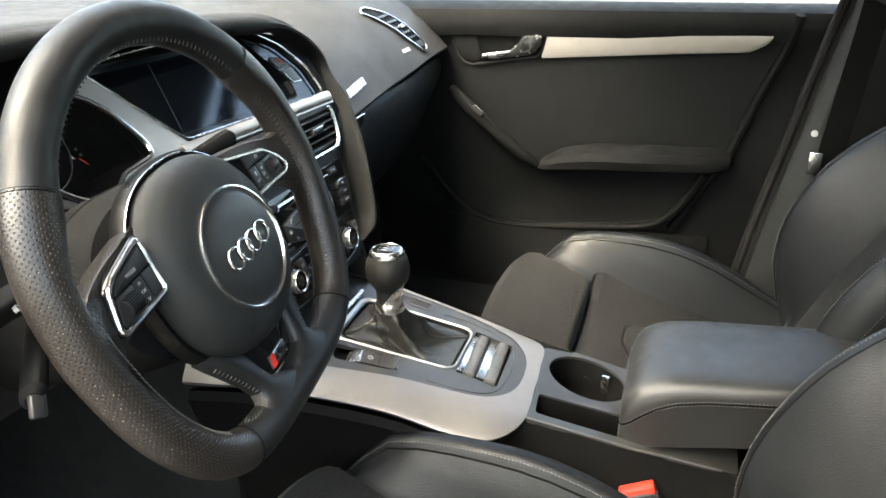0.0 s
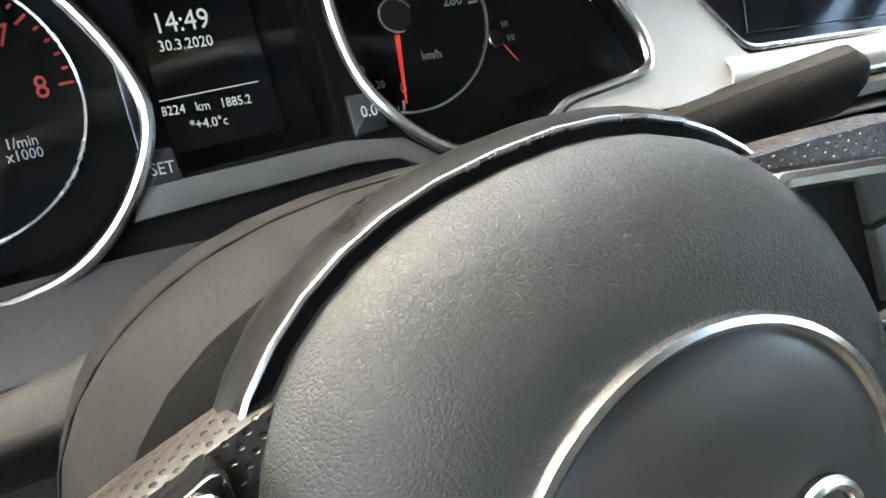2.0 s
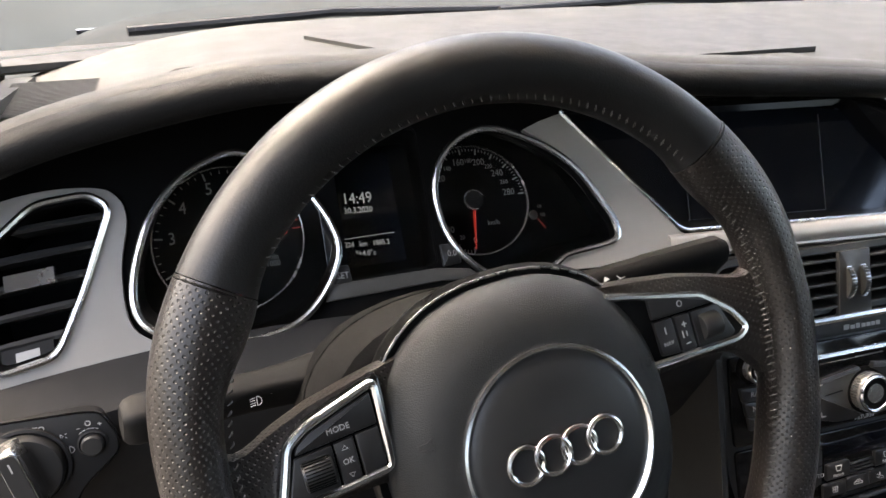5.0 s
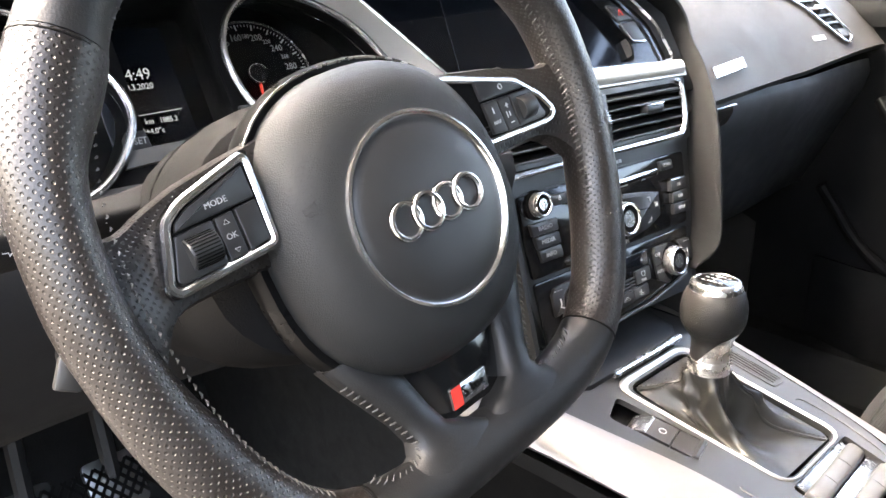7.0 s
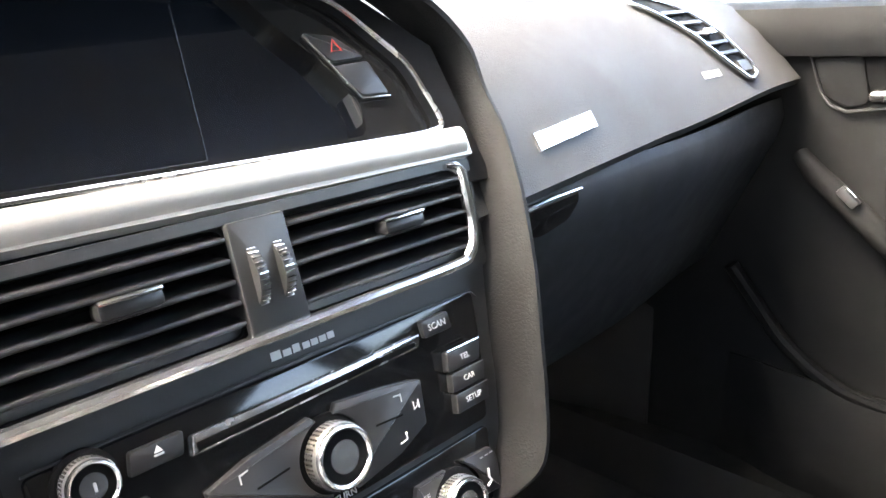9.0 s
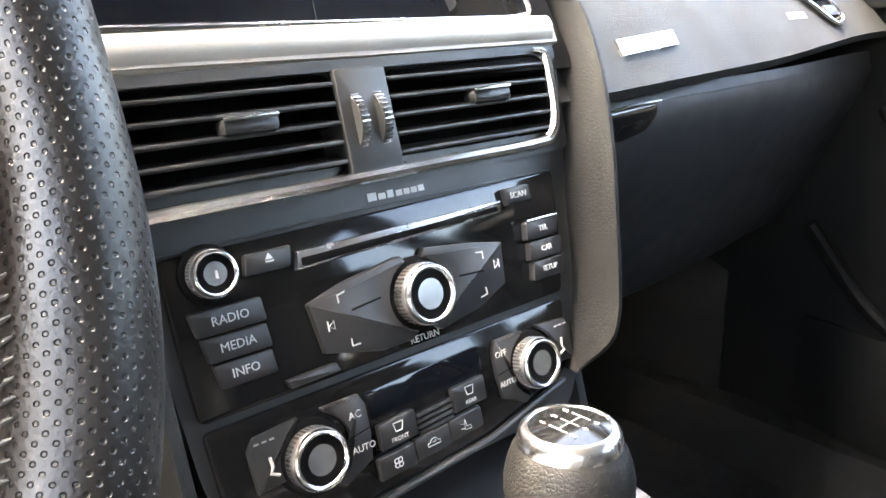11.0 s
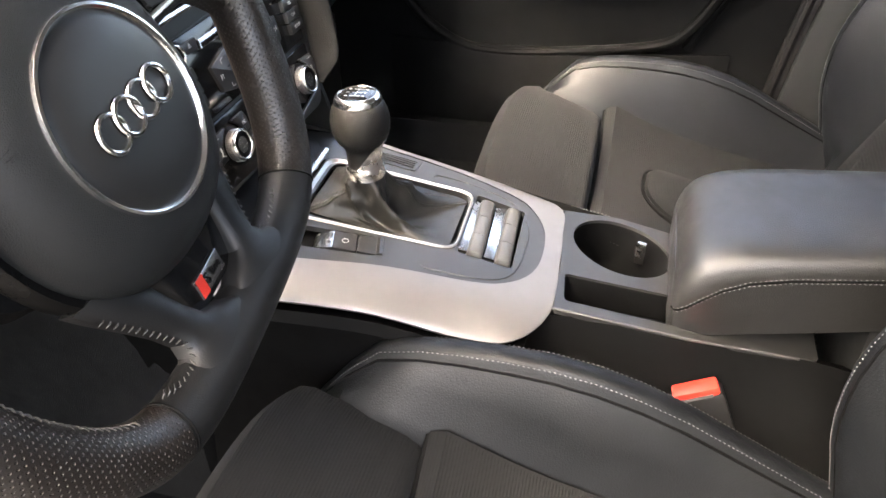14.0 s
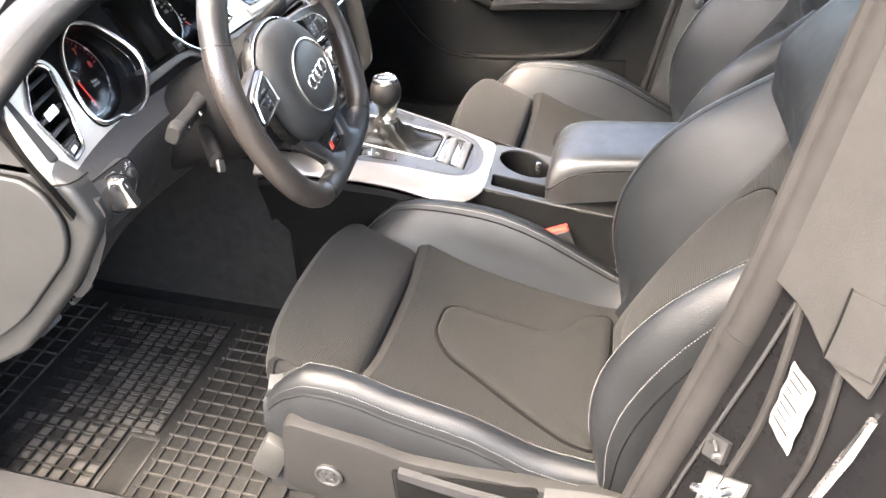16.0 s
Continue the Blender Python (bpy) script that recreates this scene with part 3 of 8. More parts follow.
part("stack_cheek", slab(lambda z, k: Vector((-0.128 - 0.012 * k, 0.128 + 0.28 * (z - 0.518) + 0.14 * k, z)), span(0.39, 0.635, 8), [0, 0.06, 0.3, 1.0], 0.006), SKIN, dash, "leather-grained side of the centre stack")
glove_rows = [(0.596, 0.172), (0.592, 0.182), (0.575, 0.176), (0.55, 0.182), (0.50, 0.205), (0.44, 0.232), (0.38, 0.26), (0.35, 0.30), (0.34, 0.42)]
glove = part("glovebox", slab(lambda i, x: Vector((x, glove_rows[i][1] + 0.02 * smooth(0.5, 0.78, x), glove_rows[i][0])), range(9), span(0.140, 0.79, 20), 0.01), PANEL, dash, "closed black glovebox lid")
part("stack_cheek", slab(lambda z, k: Vector((0.132 + 0.20 * max(z - 0.5, 0) + 0.01 * k, 0.125 + 0.30 * (z - 0.52) + 0.16 * k, z)), span(0.37, 0.64, 8), [0, 0.3, 0.6, 1.0], 0.006), PANEL, dash, "black side of the centre stack")
part("handle_recess", warp(prism(rounded([(0.205, 0.561), (0.215, 0.583), (0.315, 0.589), (0.345, 0.585), (0.30, 0.566), (0.25, 0.555)], 0.008), 0.0, 0.004, 0.002), lambda x, z, d: Vector((x, 0.174 - d, z))), DEEP, glove)
part("handle", warp(prism(rounded([(0.222, 0.566), (0.226, 0.585), (0.298, 0.587), (0.300, 0.578), (0.285, 0.566), (0.250, 0.561)], 0.005), 0.004, 0.012, 0.003), lambda x, z, d: Vector((x, 0.174 - d, z))), GLOSS, glove, "glossy black glovebox handle")
part("handle_edge", tube([(0.224, 0.161, 0.5865), (0.26, 0.161, 0.588), (0.299, 0.161, 0.588)], 0.0014, 6), SATIN, glove)
END = Matrix(((0, 0, 1, 0), (1, 0, 0, 0), (0, 1, 0, 0), (0, 0, 0, 1)))
part("dash_end", prism(rounded([(0.178, 0.646), (0.205, 0.690), (0.225, 0.722), (0.27, 0.742), (0.40, 0.745), (0.75, 0.72), (0.75, 0.664), (0.40, 0.650), (0.227, 0.646)], 0.010, 6), -0.655, -0.692, 0.010, 5), SKIN, dash, "grained end of the dash top", m=END)
part("side_panel", prism(rounded([(0.150, 0.632), (0.180, 0.648), (0.40, 0.655), (0.75, 0.670), (0.75, 0.29), (0.40, 0.292), (0.383, 0.303), (0.309, 0.351), (0.253, 0.413), (0.189, 0.486), (0.139, 0.562), (0.130, 0.585)], 0.010, 6), -0.655, -0.688, 0.010, 5), PANEL, dash, "dash side panel beside the door opening", m=END)
part("panel_joint", tube([(-0.6885, 0.185, 0.630), (-0.6885, 0.162, 0.636), (-0.685, 0.152, 0.637), (-0.675, 0.147, 0.637), (-0.657, 0.146, 0.637)], 0.0012, 6), DEEP, dash)
fuse = rounded([(0.167, 0.590), (0.182, 0.624), (0.205, 0.640), (0.40, 0.648), (0.65, 0.65), (0.65, 0.36), (0.40, 0.345), (0.337, 0.375), (0.276, 0.425), (0.183, 0.532), (0.170, 0.562)], 0.03, 8)
part("cover_joint", prism(grown(fuse, 1.005), -0.68, -0.6925, 0.0005), DEEP, dash, m=END)
part("end_cover", prism(fuse, -0.68, -0.6965, 0.004, 4), PANEL, dash, "removable fuse cover at the dash end", m=END)

# deck details
part("speaker_grille", slab(lambda x, y: Vector((x + 0.55 * (y - 0.43) * x / 0.2, y, deck(x, y) + 0.0048)), span(-0.20, 0.20, 30), span(0.43, 0.69, 14), 0.006), PLASTIC, dash, "flat speaker grille set into the dash top")
grille = thing("defrost_grille", (-0.6, 0.58, 0.73), "ribbed black speaker and defroster grille on the dash top", "grille")
bm = bmesh.new()
for i in range(26):
    y = 0.50 + i * 0.006
    box_into(bm, (-0.60, y, deck(-0.6, y) + 0.003), (0.13, 0.0022, 0.004))
part("ribs", bm, PLASTIC, grille)
part("backing", box((-0.60, 0.576, deck(-0.6, 0.576) - 0.001), (0.14, 0.165, 0.004), bevel=0.001), DEEP, grille)
part("slot", box((-0.63, 0.455, deck(-0.63, 0.455) + 0.004), (0.15, 0.022, 0.01), bevel=0.003), DEEP, grille)

# ---- air vents ----
def on_stack(x, z, d=0.0):
    u, w = stack_xz(x, z)
    return STACK @ Matrix.Translation((u, w, d))


# the two centre vents share one opening, edged with chrome below and at the outer end
centre_hole = [Vector((x, y)) for x, y in rounded([(-0.133, -0.0265), (0.136, -0.0265), (0.1385, 0.0265), (-0.130, 0.0265)], 0.012)]
CV = on_stack(0.007, 0.6095, 0.0)
for sgn, x0, x1, clip in ((-1, -0.131, -0.016, -0.066), (1, 0.016, 0.1365, 0.086)):
    v = thing("centre_air_vent", CV @ Vector(((x0 + x1) / 2, 0, 0)), "black slatted centre air vent with chrome lower edge", "air vent", "dashboard air vents")
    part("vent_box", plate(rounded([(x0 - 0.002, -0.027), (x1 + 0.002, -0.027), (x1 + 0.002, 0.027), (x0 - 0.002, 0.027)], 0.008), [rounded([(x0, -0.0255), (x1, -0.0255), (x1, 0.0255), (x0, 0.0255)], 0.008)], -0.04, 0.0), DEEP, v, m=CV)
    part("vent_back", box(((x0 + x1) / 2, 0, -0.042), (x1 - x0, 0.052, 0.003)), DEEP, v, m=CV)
    for i in range(5):
        y = -0.0175 + i * 0.0098
        part("slat", box(((x0 + x1) / 2, y, -0.008), (x1 - x0 - 0.001, 0.0026, 0.022), Matrix.Rotation(radians(10), 4, "X"), 0.0010), KEYMAT, v, m=CV)
        part("slat_edge", box(((x0 + x1) / 2, y - 0.0016, 0.0029), (x1 - x0 - 0.003, 0.0008, 0.0008)), CONSOLE, v, m=CV)
    part("thumb_clip", box((clip, 0.0045, 0.0015), (0.029, 0.0085, 0.012), None, 0.003), KEYMAT, v, m=CV)
    part("clip_edge", box((clip, 0.0082, 0.0070), (0.028, 0.0026, 0.0032), None, 0.0012), SATIN, v, m=CV)
low_edge = [Vector((-0.142, -0.0295, 0.003)), Vector((-0.05, -0.0290, 0.003)), Vector((0.05, -0.0285, 0.003)), Vector((0.118, -0.0280, 0.003)), Vector((0.131, -0.0245, 0.003)), Vector((0.1375, -0.014, 0.003)), Vector((0.1395, 0.004, 0.003)), Vector((0.1390, 0.022, 0.003)), Vector((0.136, 0.0275, 0.003)), Vector((0.128, 0.0285, 0.003))]
part("vent_chrome", tube(catmull(low_edge, 5, False), [0.0034] * 36 + [0.0030, 0.0026, 0.0022, 0.002, 0.002, 0.002, 0.0018, 0.0016, 0.0014, 0.001], 8), CHROME, dash, "bright chrome edge under the centre vents", m=CV)
part("vent_frame", plate(rounded([(-0.146, -0.034), (0.146, -0.034), (0.149, 0.032), (-0.146, 0.032)], 0.006), [centre_hole], -0.012, 0.0012), CONSOLE, dash, "dark satin frame round the centre vents", m=CV)
divider = part("vent_divider", prism(rounded([(-0.0165, -0.0275), (0.0165, -0.0275), (0.0155, 0.027), (-0.0155, 0.027)], 0.002), -0.02, 0.004, 0.001), CONSOLE, dash, "dark satin divider between the vents", m=CV)
for dx in (-0.0065, 0.0075):
    w = part("vent_wheel", lathe([(0.004, -0.0025), (0.0165, -0.0025), (0.0172, -0.001), (0.0172, 0.001), (0.0165, 0.0025), (0.004, 0.0025)], 36), CONSOLE, divider, "ribbed thumb wheel", m=CV @ Matrix.Translation((dx, 0.0, -0.0065)) @ Matrix.Rotation(radians(90), 4, "Y"))
    bm = bmesh.new()
    for i in range(14):
        a = radians(-58 + i * 9)
        box_into(bm, (0.0172 * math.sin(a), 0, 0.0172 * math.cos(a)), (0.0006, 0.0046, 0.0008), Matrix.Rotation(a, 4, "Y"))
    part("wheel_knurl", bm, SATIN, divider, kind="stuff", m=CV @ Matrix.Translation((dx, 0.0, -0.0065)) @ Matrix.Rotation(radians(90), 4, "Z"))

side = thing("side_air_vent", on_face(-0.61, 0.67, 0), "slatted side air vent with chrome surround", "air vent", "dashboard air vents")
face_part("vent_box", plate(grown(lvent_hole, 1.03), [grown(lvent_hole, 0.94)], -0.04, 0.004), DEEP, side)
face_part("vent_back", prism(grown(lvent_hole, 1.0), -0.044, -0.040), DEEP, side)
part("chrome_surround", tube([on_face(p.x, p.y, 0.006) for p in grown(lvent_hole, 1.03)], 0.0026, 8, True), CHROME, side, "bright chrome edge")
for i in range(5):
    z = 0.643 + i * 0.0155
    x0, x1 = -0.628 - 0.0022 * i, -0.590 + (z - 0.64) * 0.5
    part("slat", loft([[on_face(x, z + dz, d) for dz, d in ((-0.001, -0.022), (0.001, -0.022), (0.0024, 0.0), (0, 0.001), (-0.0018, 0.0))] for x in (x0, (x0 + x1) / 2, x1)]), KEYMAT, side)
part("thumb_clip", loft([[on_face(x, 0.676 + dz, d) for dz, d in ((-0.004, 0), (0.004, 0), (0.0045, 0.007), (-0.0045, 0.007))] for x in (-0.620, -0.592)]), SATIN, side, "satin vent clip")
part("vent_dial", loft([[on_face(x, 0.6355 + dz, d) for dz, d in ((-0.006, -0.01), (0.006, -0.01), (0.006, 0.003), (-0.006, 0.003))] for x in (-0.627, -0.598)]), KEYMAT, side)
part("dial_mark", loft([[on_face(x, 0.6355 + dz, d) for dz, d in ((-0.003, 0.003), (0.003, 0.003), (0.003, 0.0036), (-0.003, 0.0036))] for x in (-0.619, -0.606)]), INK, side)

# passenger-side vent, set into the pad's rounded corner
pv = thing("passenger_air_vent", (0.63, 0.21, 0.67), "slatted passenger air vent with bright surround in the dash pad", "air vent", "dashboard air vents")


def on_pad(x, z, d=0.0):
    """On the passenger pad's slope, d proud of it."""
    rows = passenger_profile(x)
    for (ya, za), (yb, zb) in zip(rows, rows[1:]):
        if zb <= z <= za:
            y = ya + (yb - ya) * (za - z) / (za - zb)
            return Vector((x, y - 0.85 * d, z + 0.5 * d))
    return Vector((x, rows[3][0], z))


pvo = catmull([(x, z, 0) for x, z in [(0.555, 0.712), (0.590, 0.716), (0.628, 0.708), (0.655, 0.690), (0.674, 0.662), (0.684, 0.638), (0.664, 0.630), (0.648, 0.638), (0.622, 0.660), (0.592, 0.688), (0.566, 0.704)]], 4)
part("vent_face", loft([[on_pad(p.x, p.y, 0.002) for p in grown(pvo, k)] for k in (1.0, 0.9, 0.6, 0.25)], cap=False), DEEP, pv)
part("chrome_surround", tube([on_pad(p.x, p.y, 0.004) for p in pvo], 0.0024, 8, True), CHROME, pv, "bright chrome edge")
for i in range(5):
    z = 0.657 + i * 0.0105
    xa, xb = 0.626 - (z - 0.657) * 1.05, 0.672 - (z - 0.657) * 0.75
    part("slat", loft([[on_pad(x, z + dz, d) for dz, d in ((-0.0012, 0.001), (0.0012, 0.001), (0.0016, 0.006), (-0.0012, 0.006))] for x in span(xa, xb, 4)]), KEYMAT, pv)
part("thumb_clip", loft([[on_pad(x, 0.678 + dz, d) for dz, d in ((-0.0025, 0.004), (0.0025, 0.004), (0.0025, 0.010), (-0.0025, 0.010))] for x in (0.628, 0.645)]), SATIN, pv)
part("vent_dial", loft([[on_pad(x, 0.643 + dz, d) for dz, d in ((-0.005, 0.002), (0.005, 0.002), (0.005, 0.006), (-0.005, 0.006))] for x in (0.652, 0.676)]), CONSOLE, pv)

# badge plate and the airbag word on the pad
part("badge_plate", loft([[on_pad(x, z + dz, d) for dz, d in ((-0.0058, 0.0), (-0.0054, 0.0022), (0.0054, 0.0022), (0.0058, 0.0))] for x, z in ((0.246, 0.6300), (0.278, 0.6310), (0.31, 0.632), (0.338, 0.6330))]), SATIN, dash, "small bright metal badge plate")
part("airbag_mark", loft([[on_pad(x, 0.642 + dz, d) for dz, d in ((-0.003, 0.0), (-0.003, 0.0008), (0.003, 0.0008), (0.003, 0.0))] for x in (0.575, 0.595, 0.612)]), GREY_INK, dash)

# ---- instrument cluster ----
cluster = thing("instrument_cluster", on_face(-0.368, 0.68, -0.03), "dark instrument cluster with two chrome-ringed dials and a lit display", "instrument cluster")
DEPTH = -0.045


def cone(loop, cx, cz, k, name):
    rings = []
    for f, d in ((1.0, 0.002), (1.0, -0.012), (1.0, -0.030), (k, DEPTH)):
        rings.append([on_face(cx + (p[0] - cx) * f, cz + (p[1] - cz) * f - 0.45 * d * 0.5, d) for p in loop])
    part(name, loft(rings, cap=False), DEEP, cluster)


for loop, cx, cz in ((RB, -0.262, 0.683), (LB, -0.474, 0.683)):
    cone(loop, cx, cz, 1.0, "dial_well")
    part("chrome_bezel", tube([on_face(p[0], p[1], 0.006) for p in loop], [0.0028] * len(loop), 10, True), CHROME, cluster, "polished chrome bezel ring")
face_part("dial_board", prism([(-0.56, 0.622), (-0.18, 0.622), (-0.18, 0.745), (-0.56, 0.745)], DEPTH - 0.006, DEPTH + 0.001), DEEP, cluster, "black dial board")
face_part("display_well", plate(grown(mid_window, 1.02), [grown(mid_window, 0.97)], DEPTH, -0.001), DEEP, cluster)
face_part("display_glass", prism(rounded([(-0.413, 0.655), (-0.350, 0.658), (-0.352, 0.735), (-0.413, 0.735)], 0.002), DEPTH, DEPTH + 0.003, 0.0005), SCREEN, cluster, "small lit driver display")
face_part("cluster_foot", prism([(-0.421, 0.6322), (-0.373, 0.6352), (-0.334, 0.6378), (-0.316, 0.6370), (-0.300, 0.6290), (-0.280, 0.6215), (-0.211, 0.6200), (-0.150, 0.6200), (-0.150, 0.6345), (-0.214, 0.6335), (-0.242, 0.6385), (-0.256, 0.6315), (-0.273, 0.6296), (-0.294, 0.6325), (-0.312, 0.6440), (-0.3375, 0.6465), (-0.4155, 0.6425)], -0.010, 0.0035, 0.001), FOOT, cluster, "grey satin strip under the instruments")
for loop, name in ((RB, "speed_lens"), (LB, "rev_lens"), (mid_window, "display_lens")):
    face_part(name, prism(grown(loop, 0.985), -0.0105, -0.0090), LENS, cluster, "clear instrument lens").visible_shadow = False


def dial_print(words, x, z, size, mat, name="dial_number", d=DEPTH + 0.0018, lean=0.0):
    bm = lettering(words, size, 0.0002)
    bm.transform(Matrix.Rotation(radians(lean), 4, "Z"))
    part(name, warp(bm, lambda a, b, c: on_face(x + a, z + b, d + c)), mat, cluster, sharp=80)


SQ = 0.866


def dial(cx, cz, r, marks, sweep_deg, start, red_from=None):
    """Scale, hub and pointer of a round dial."""
    ring = [on_face(cx + r * math.cos(a), cz + SQ * r * math.sin(a), DEPTH + 0.004) for a in span(0, 2 * math.pi, 56)[:-1]]
    part("dial_ring", tube(ring, 0.0011, 6, True), SATIN, cluster, "thin silver dial ring")
    bm = bmesh.new()
    red = bmesh.new()
    for i in range(marks * 5 + 1):
        f = i / (marks * 5)
        a = radians(start - f * sweep_deg)
        r0 = r * (0.86 if i % 5 == 0 else 0.92)
        tgt = red if red_from is not None and f * marks > red_from else bm
        p0, p1 = (r0 * math.cos(a), r0 * math.sin(a)), (r * 0.965 * math.cos(a), r * 0.965 * math.sin(a))
        s = 0.0006 if i % 5 == 0 or tgt is red else 0.0003
        q = (-math.sin(a) * s, math.cos(a) * s)
        vs = [tgt.verts.new(on_face(cx + px + k * q[0], cz + SQ * (pz + k * q[1]), DEPTH + 0.0018)) for (px, pz) in (p0, p1) for k in (-1, 1)]
        tgt.faces.new((vs[0], vs[1], vs[3], vs[2]))
    part("dial_scale", bm, INK, cluster)
    if red_from is not None:
        part("red_zone", red, RED_INK, cluster)
    else:
        red.free()
    part("pointer_hub", warp(lathe([(0.0078, 0), (0.0078, 0.005), (0.0068, 0.0065), (0.001, 0.0065)], 24), lambda a, b, c: on_face(cx + a, cz + SQ * b, DEPTH + 0.001 + c)), GLOSS, cluster, "black pointer hub")
    hub = [on_face(cx + 0.0080 * math.cos(a), cz + SQ * 0.0080 * math.sin(a), DEPTH + 0.006) for a in span(radians(20), radians(285), 16)]
    part("hub_ring", tube(hub, 0.0006, 6), SATIN, cluster)
    a = radians(start + 1)
    tip = (cx + r * 0.90 * math.cos(a), cz + SQ * r * 0.90 * math.sin(a))
    st = (cx + 0.009 * math.cos(a), cz + SQ * 0.009 * math.sin(a))
    part("pointer", loft([[on_face(st[0] + k * 0.0013, st[1], d) for k, d in ((-1, DEPTH + 0.004), (1, DEPTH + 0.004), (0, DEPTH + 0.0062))], [on_face(tip[0] + k * 0.0005, tip[1], d) for k, d in ((-1, DEPTH + 0.004), (1, DEPTH + 0.004), (0, DEPTH + 0.005))]]), LIT_RED, cluster, "red dial pointer")


TX, TZ, SX_, SZ_ = -0.4832, 0.6850, -0.2876, 0.6955
dial(TX, TZ, 0.0560, 8, 269, -88, 6.4)
dial(SX_, SZ_, 0.0455, 14, 258, -98)
for i in range(9):
    a = radians(-88 - i / 8 * 269)
    dial_print(str(i), TX + 0.0415 * math.cos(a), TZ + SQ * 0.0415 * math.sin(a), 0.0115, RED_INK if i > 6 else INK)
for i, w in enumerate(("0", "20", "40", "60", "80", "100", "120", "140", "160", "180", "200", "220", "240", "260", "280")):
    a = radians(-97 - (20 * i if i < 9 else 160 + 15.8 * (i - 8)))
    dial_print(w, SX_ + 0.0315 * math.cos(a), SZ_ + SQ * 0.0335 * math.sin(a), 0.0068 if i % 2 == 0 else 0.0044, GREY_INK)
dial_print("1/min", TX + 0.0285, TZ - 0.0155, 0.0055, GREY_INK, "dial_words")
dial_print("x1000", TX + 0.0285, TZ - 0.0200, 0.0055, GREY_INK, "dial_words")
dial_print("km/h", SX_ + 0.014, SZ_ - 0.017, 0.005, GREY_INK, "dial_words")
lit = DEPTH + 0.0035
dial_print("14:49", -0.3815, 0.7034, 0.0108, LIT_WHITE, "clock_digits", lit)
dial_print("30.3.2020", -0.3820, 0.6952, 0.0058, LIT_WHITE, "date_digits", lit)
dial_print("168224   km   1885.2", -0.3830, 0.6715, 0.0050, LIT_WHITE, "odometer_digits", lit)
dial_print("*+4.0°c", -0.3815, 0.6650, 0.0052, LIT_WHITE, "temperature_digits", lit)
face_part("display_line", prism([(-0.4045, 0.6752), (-0.3565, 0.6776), (-0.3565, 0.6780), (-0.4045, 0.6756)], lit - 0.0004, lit), LIT_WHITE, cluster)
# fuel scale beside the speed dial
fx, fz = -0.2395, 0.681
part("fuel_hub", warp(lathe([(0.0035, 0), (0.0035, 0.003), (0.0005, 0.0032)], 16), lambda a, b, c: on_face(fx + a, fz + b, DEPTH + 0.0015 + c)), GLOSS, cluster)
part("fuel_ring", tube([on_face(fx + 0.0037 * math.cos(a), fz + 0.0033 * math.sin(a), DEPTH + 0.004) for a in span(radians(60), radians(280), 12)], 0.0004, 5), SATIN, cluster)
part("fuel_pointer", loft([[on_face(fx + 0.0035 + k * 0.0003, fz - 0.003 - k * 0.0006, d) for k, d in ((-1, DEPTH + 0.003), (1, DEPTH + 0.003), (0, DEPTH + 0.004))], [on_face(fx + 0.009, fz - 0.0105, d) for d in (DEPTH + 0.003, DEPTH + 0.0032, DEPTH + 0.004)]]), LIT_RED, cluster)
dial_print("1/1", fx + 0.007, fz + 0.006, 0.0034, GREY_INK, "fuel_words")
dial_print("1/2", fx + 0.0085, fz, 0.0034, GREY_INK, "fuel_words")
for w, x, z in (("SET", -0.4060, 0.6480), ("0.0", -0.3235, 0.6555)):
    face_part("reset_button", prism(rounded([(x - 0.008, z - 0.0085), (x + 0.0065, z - 0.007), (x + 0.005, z + 0.006), (x - 0.008, z + 0.006)], 0.001), -0.012, 0.003, 0.001), KEYMAT, cluster, "small grey reset button")
    dial_print(w, x, z - 0.0005, 0.0058, INK, "button_word", 0.0033)

# ---- screen under the hood ----
mmi = thing("centre_screen", on_face(-0.03, 0.70, -0.02), "switched-off dark centre screen in a satin surround", "screen")
face_part("screen_surround", plate(grown(screen_hole, 1.02), [rounded([(-0.206, 0.7435), (-0.128, 0.6605), (0.098, 0.6585), (0.102, 0.676), (0.086, 0.700), (0.070, 0.7165), (0.050, 0.7435)], 0.006)], -0.018, -0.002), GLOSS, mmi, "gloss surround", cuts=False)
face_part("screen_glass", prism(rounded([(-0.21, 0.745), (-0.13, 0.659), (0.10, 0.657), (0.106, 0.676), (0.088, 0.702), (0.06, 0.745)], 0.004), -0.020, -0.012), SCREEN, mmi, "black screen glass", cuts=False)
part("chrome_line", tube([on_face(p.x, p.y, 0.0065) for p in screen_hole], 0.0016, 6, True), SATIN, mmi, "thin chrome line round the screen")
part("screen_edge", tube([on_face(0.022, 0.735, -0.0118), on_face(0.009, 0.662, -0.0118), on_face(-0.12, 0.6635, -0.0118)], 0.0004, 4), KEYMAT, mmi)
part("screen_edge", tube([on_face(-0.108, 0.74, -0.0118), on_face(-0.118, 0.663, -0.0118)], 0.0004, 4), KEYMAT, mmi)
side_keys = face_part("key_panel", prism(rounded([(0.100, 0.6585), (0.139, 0.6570), (0.131, 0.690), (0.106, 0.719), (0.068, 0.7405), (0.080, 0.708), (0.098, 0.690)], 0.004), -0.014, -0.004, 0.001), CONSOLE, mmi, "satin key panel", cuts=False)
face_part("hazard_key", prism(rounded([(0.0825, 0.7125), (0.101, 0.7095), (0.1155, 0.6975), (0.0935, 0.6965), (0.087, 0.704)], 0.002), -0.004, 0.0005, 0.001), KEYMAT, side_keys, "hazard key", cuts=False)
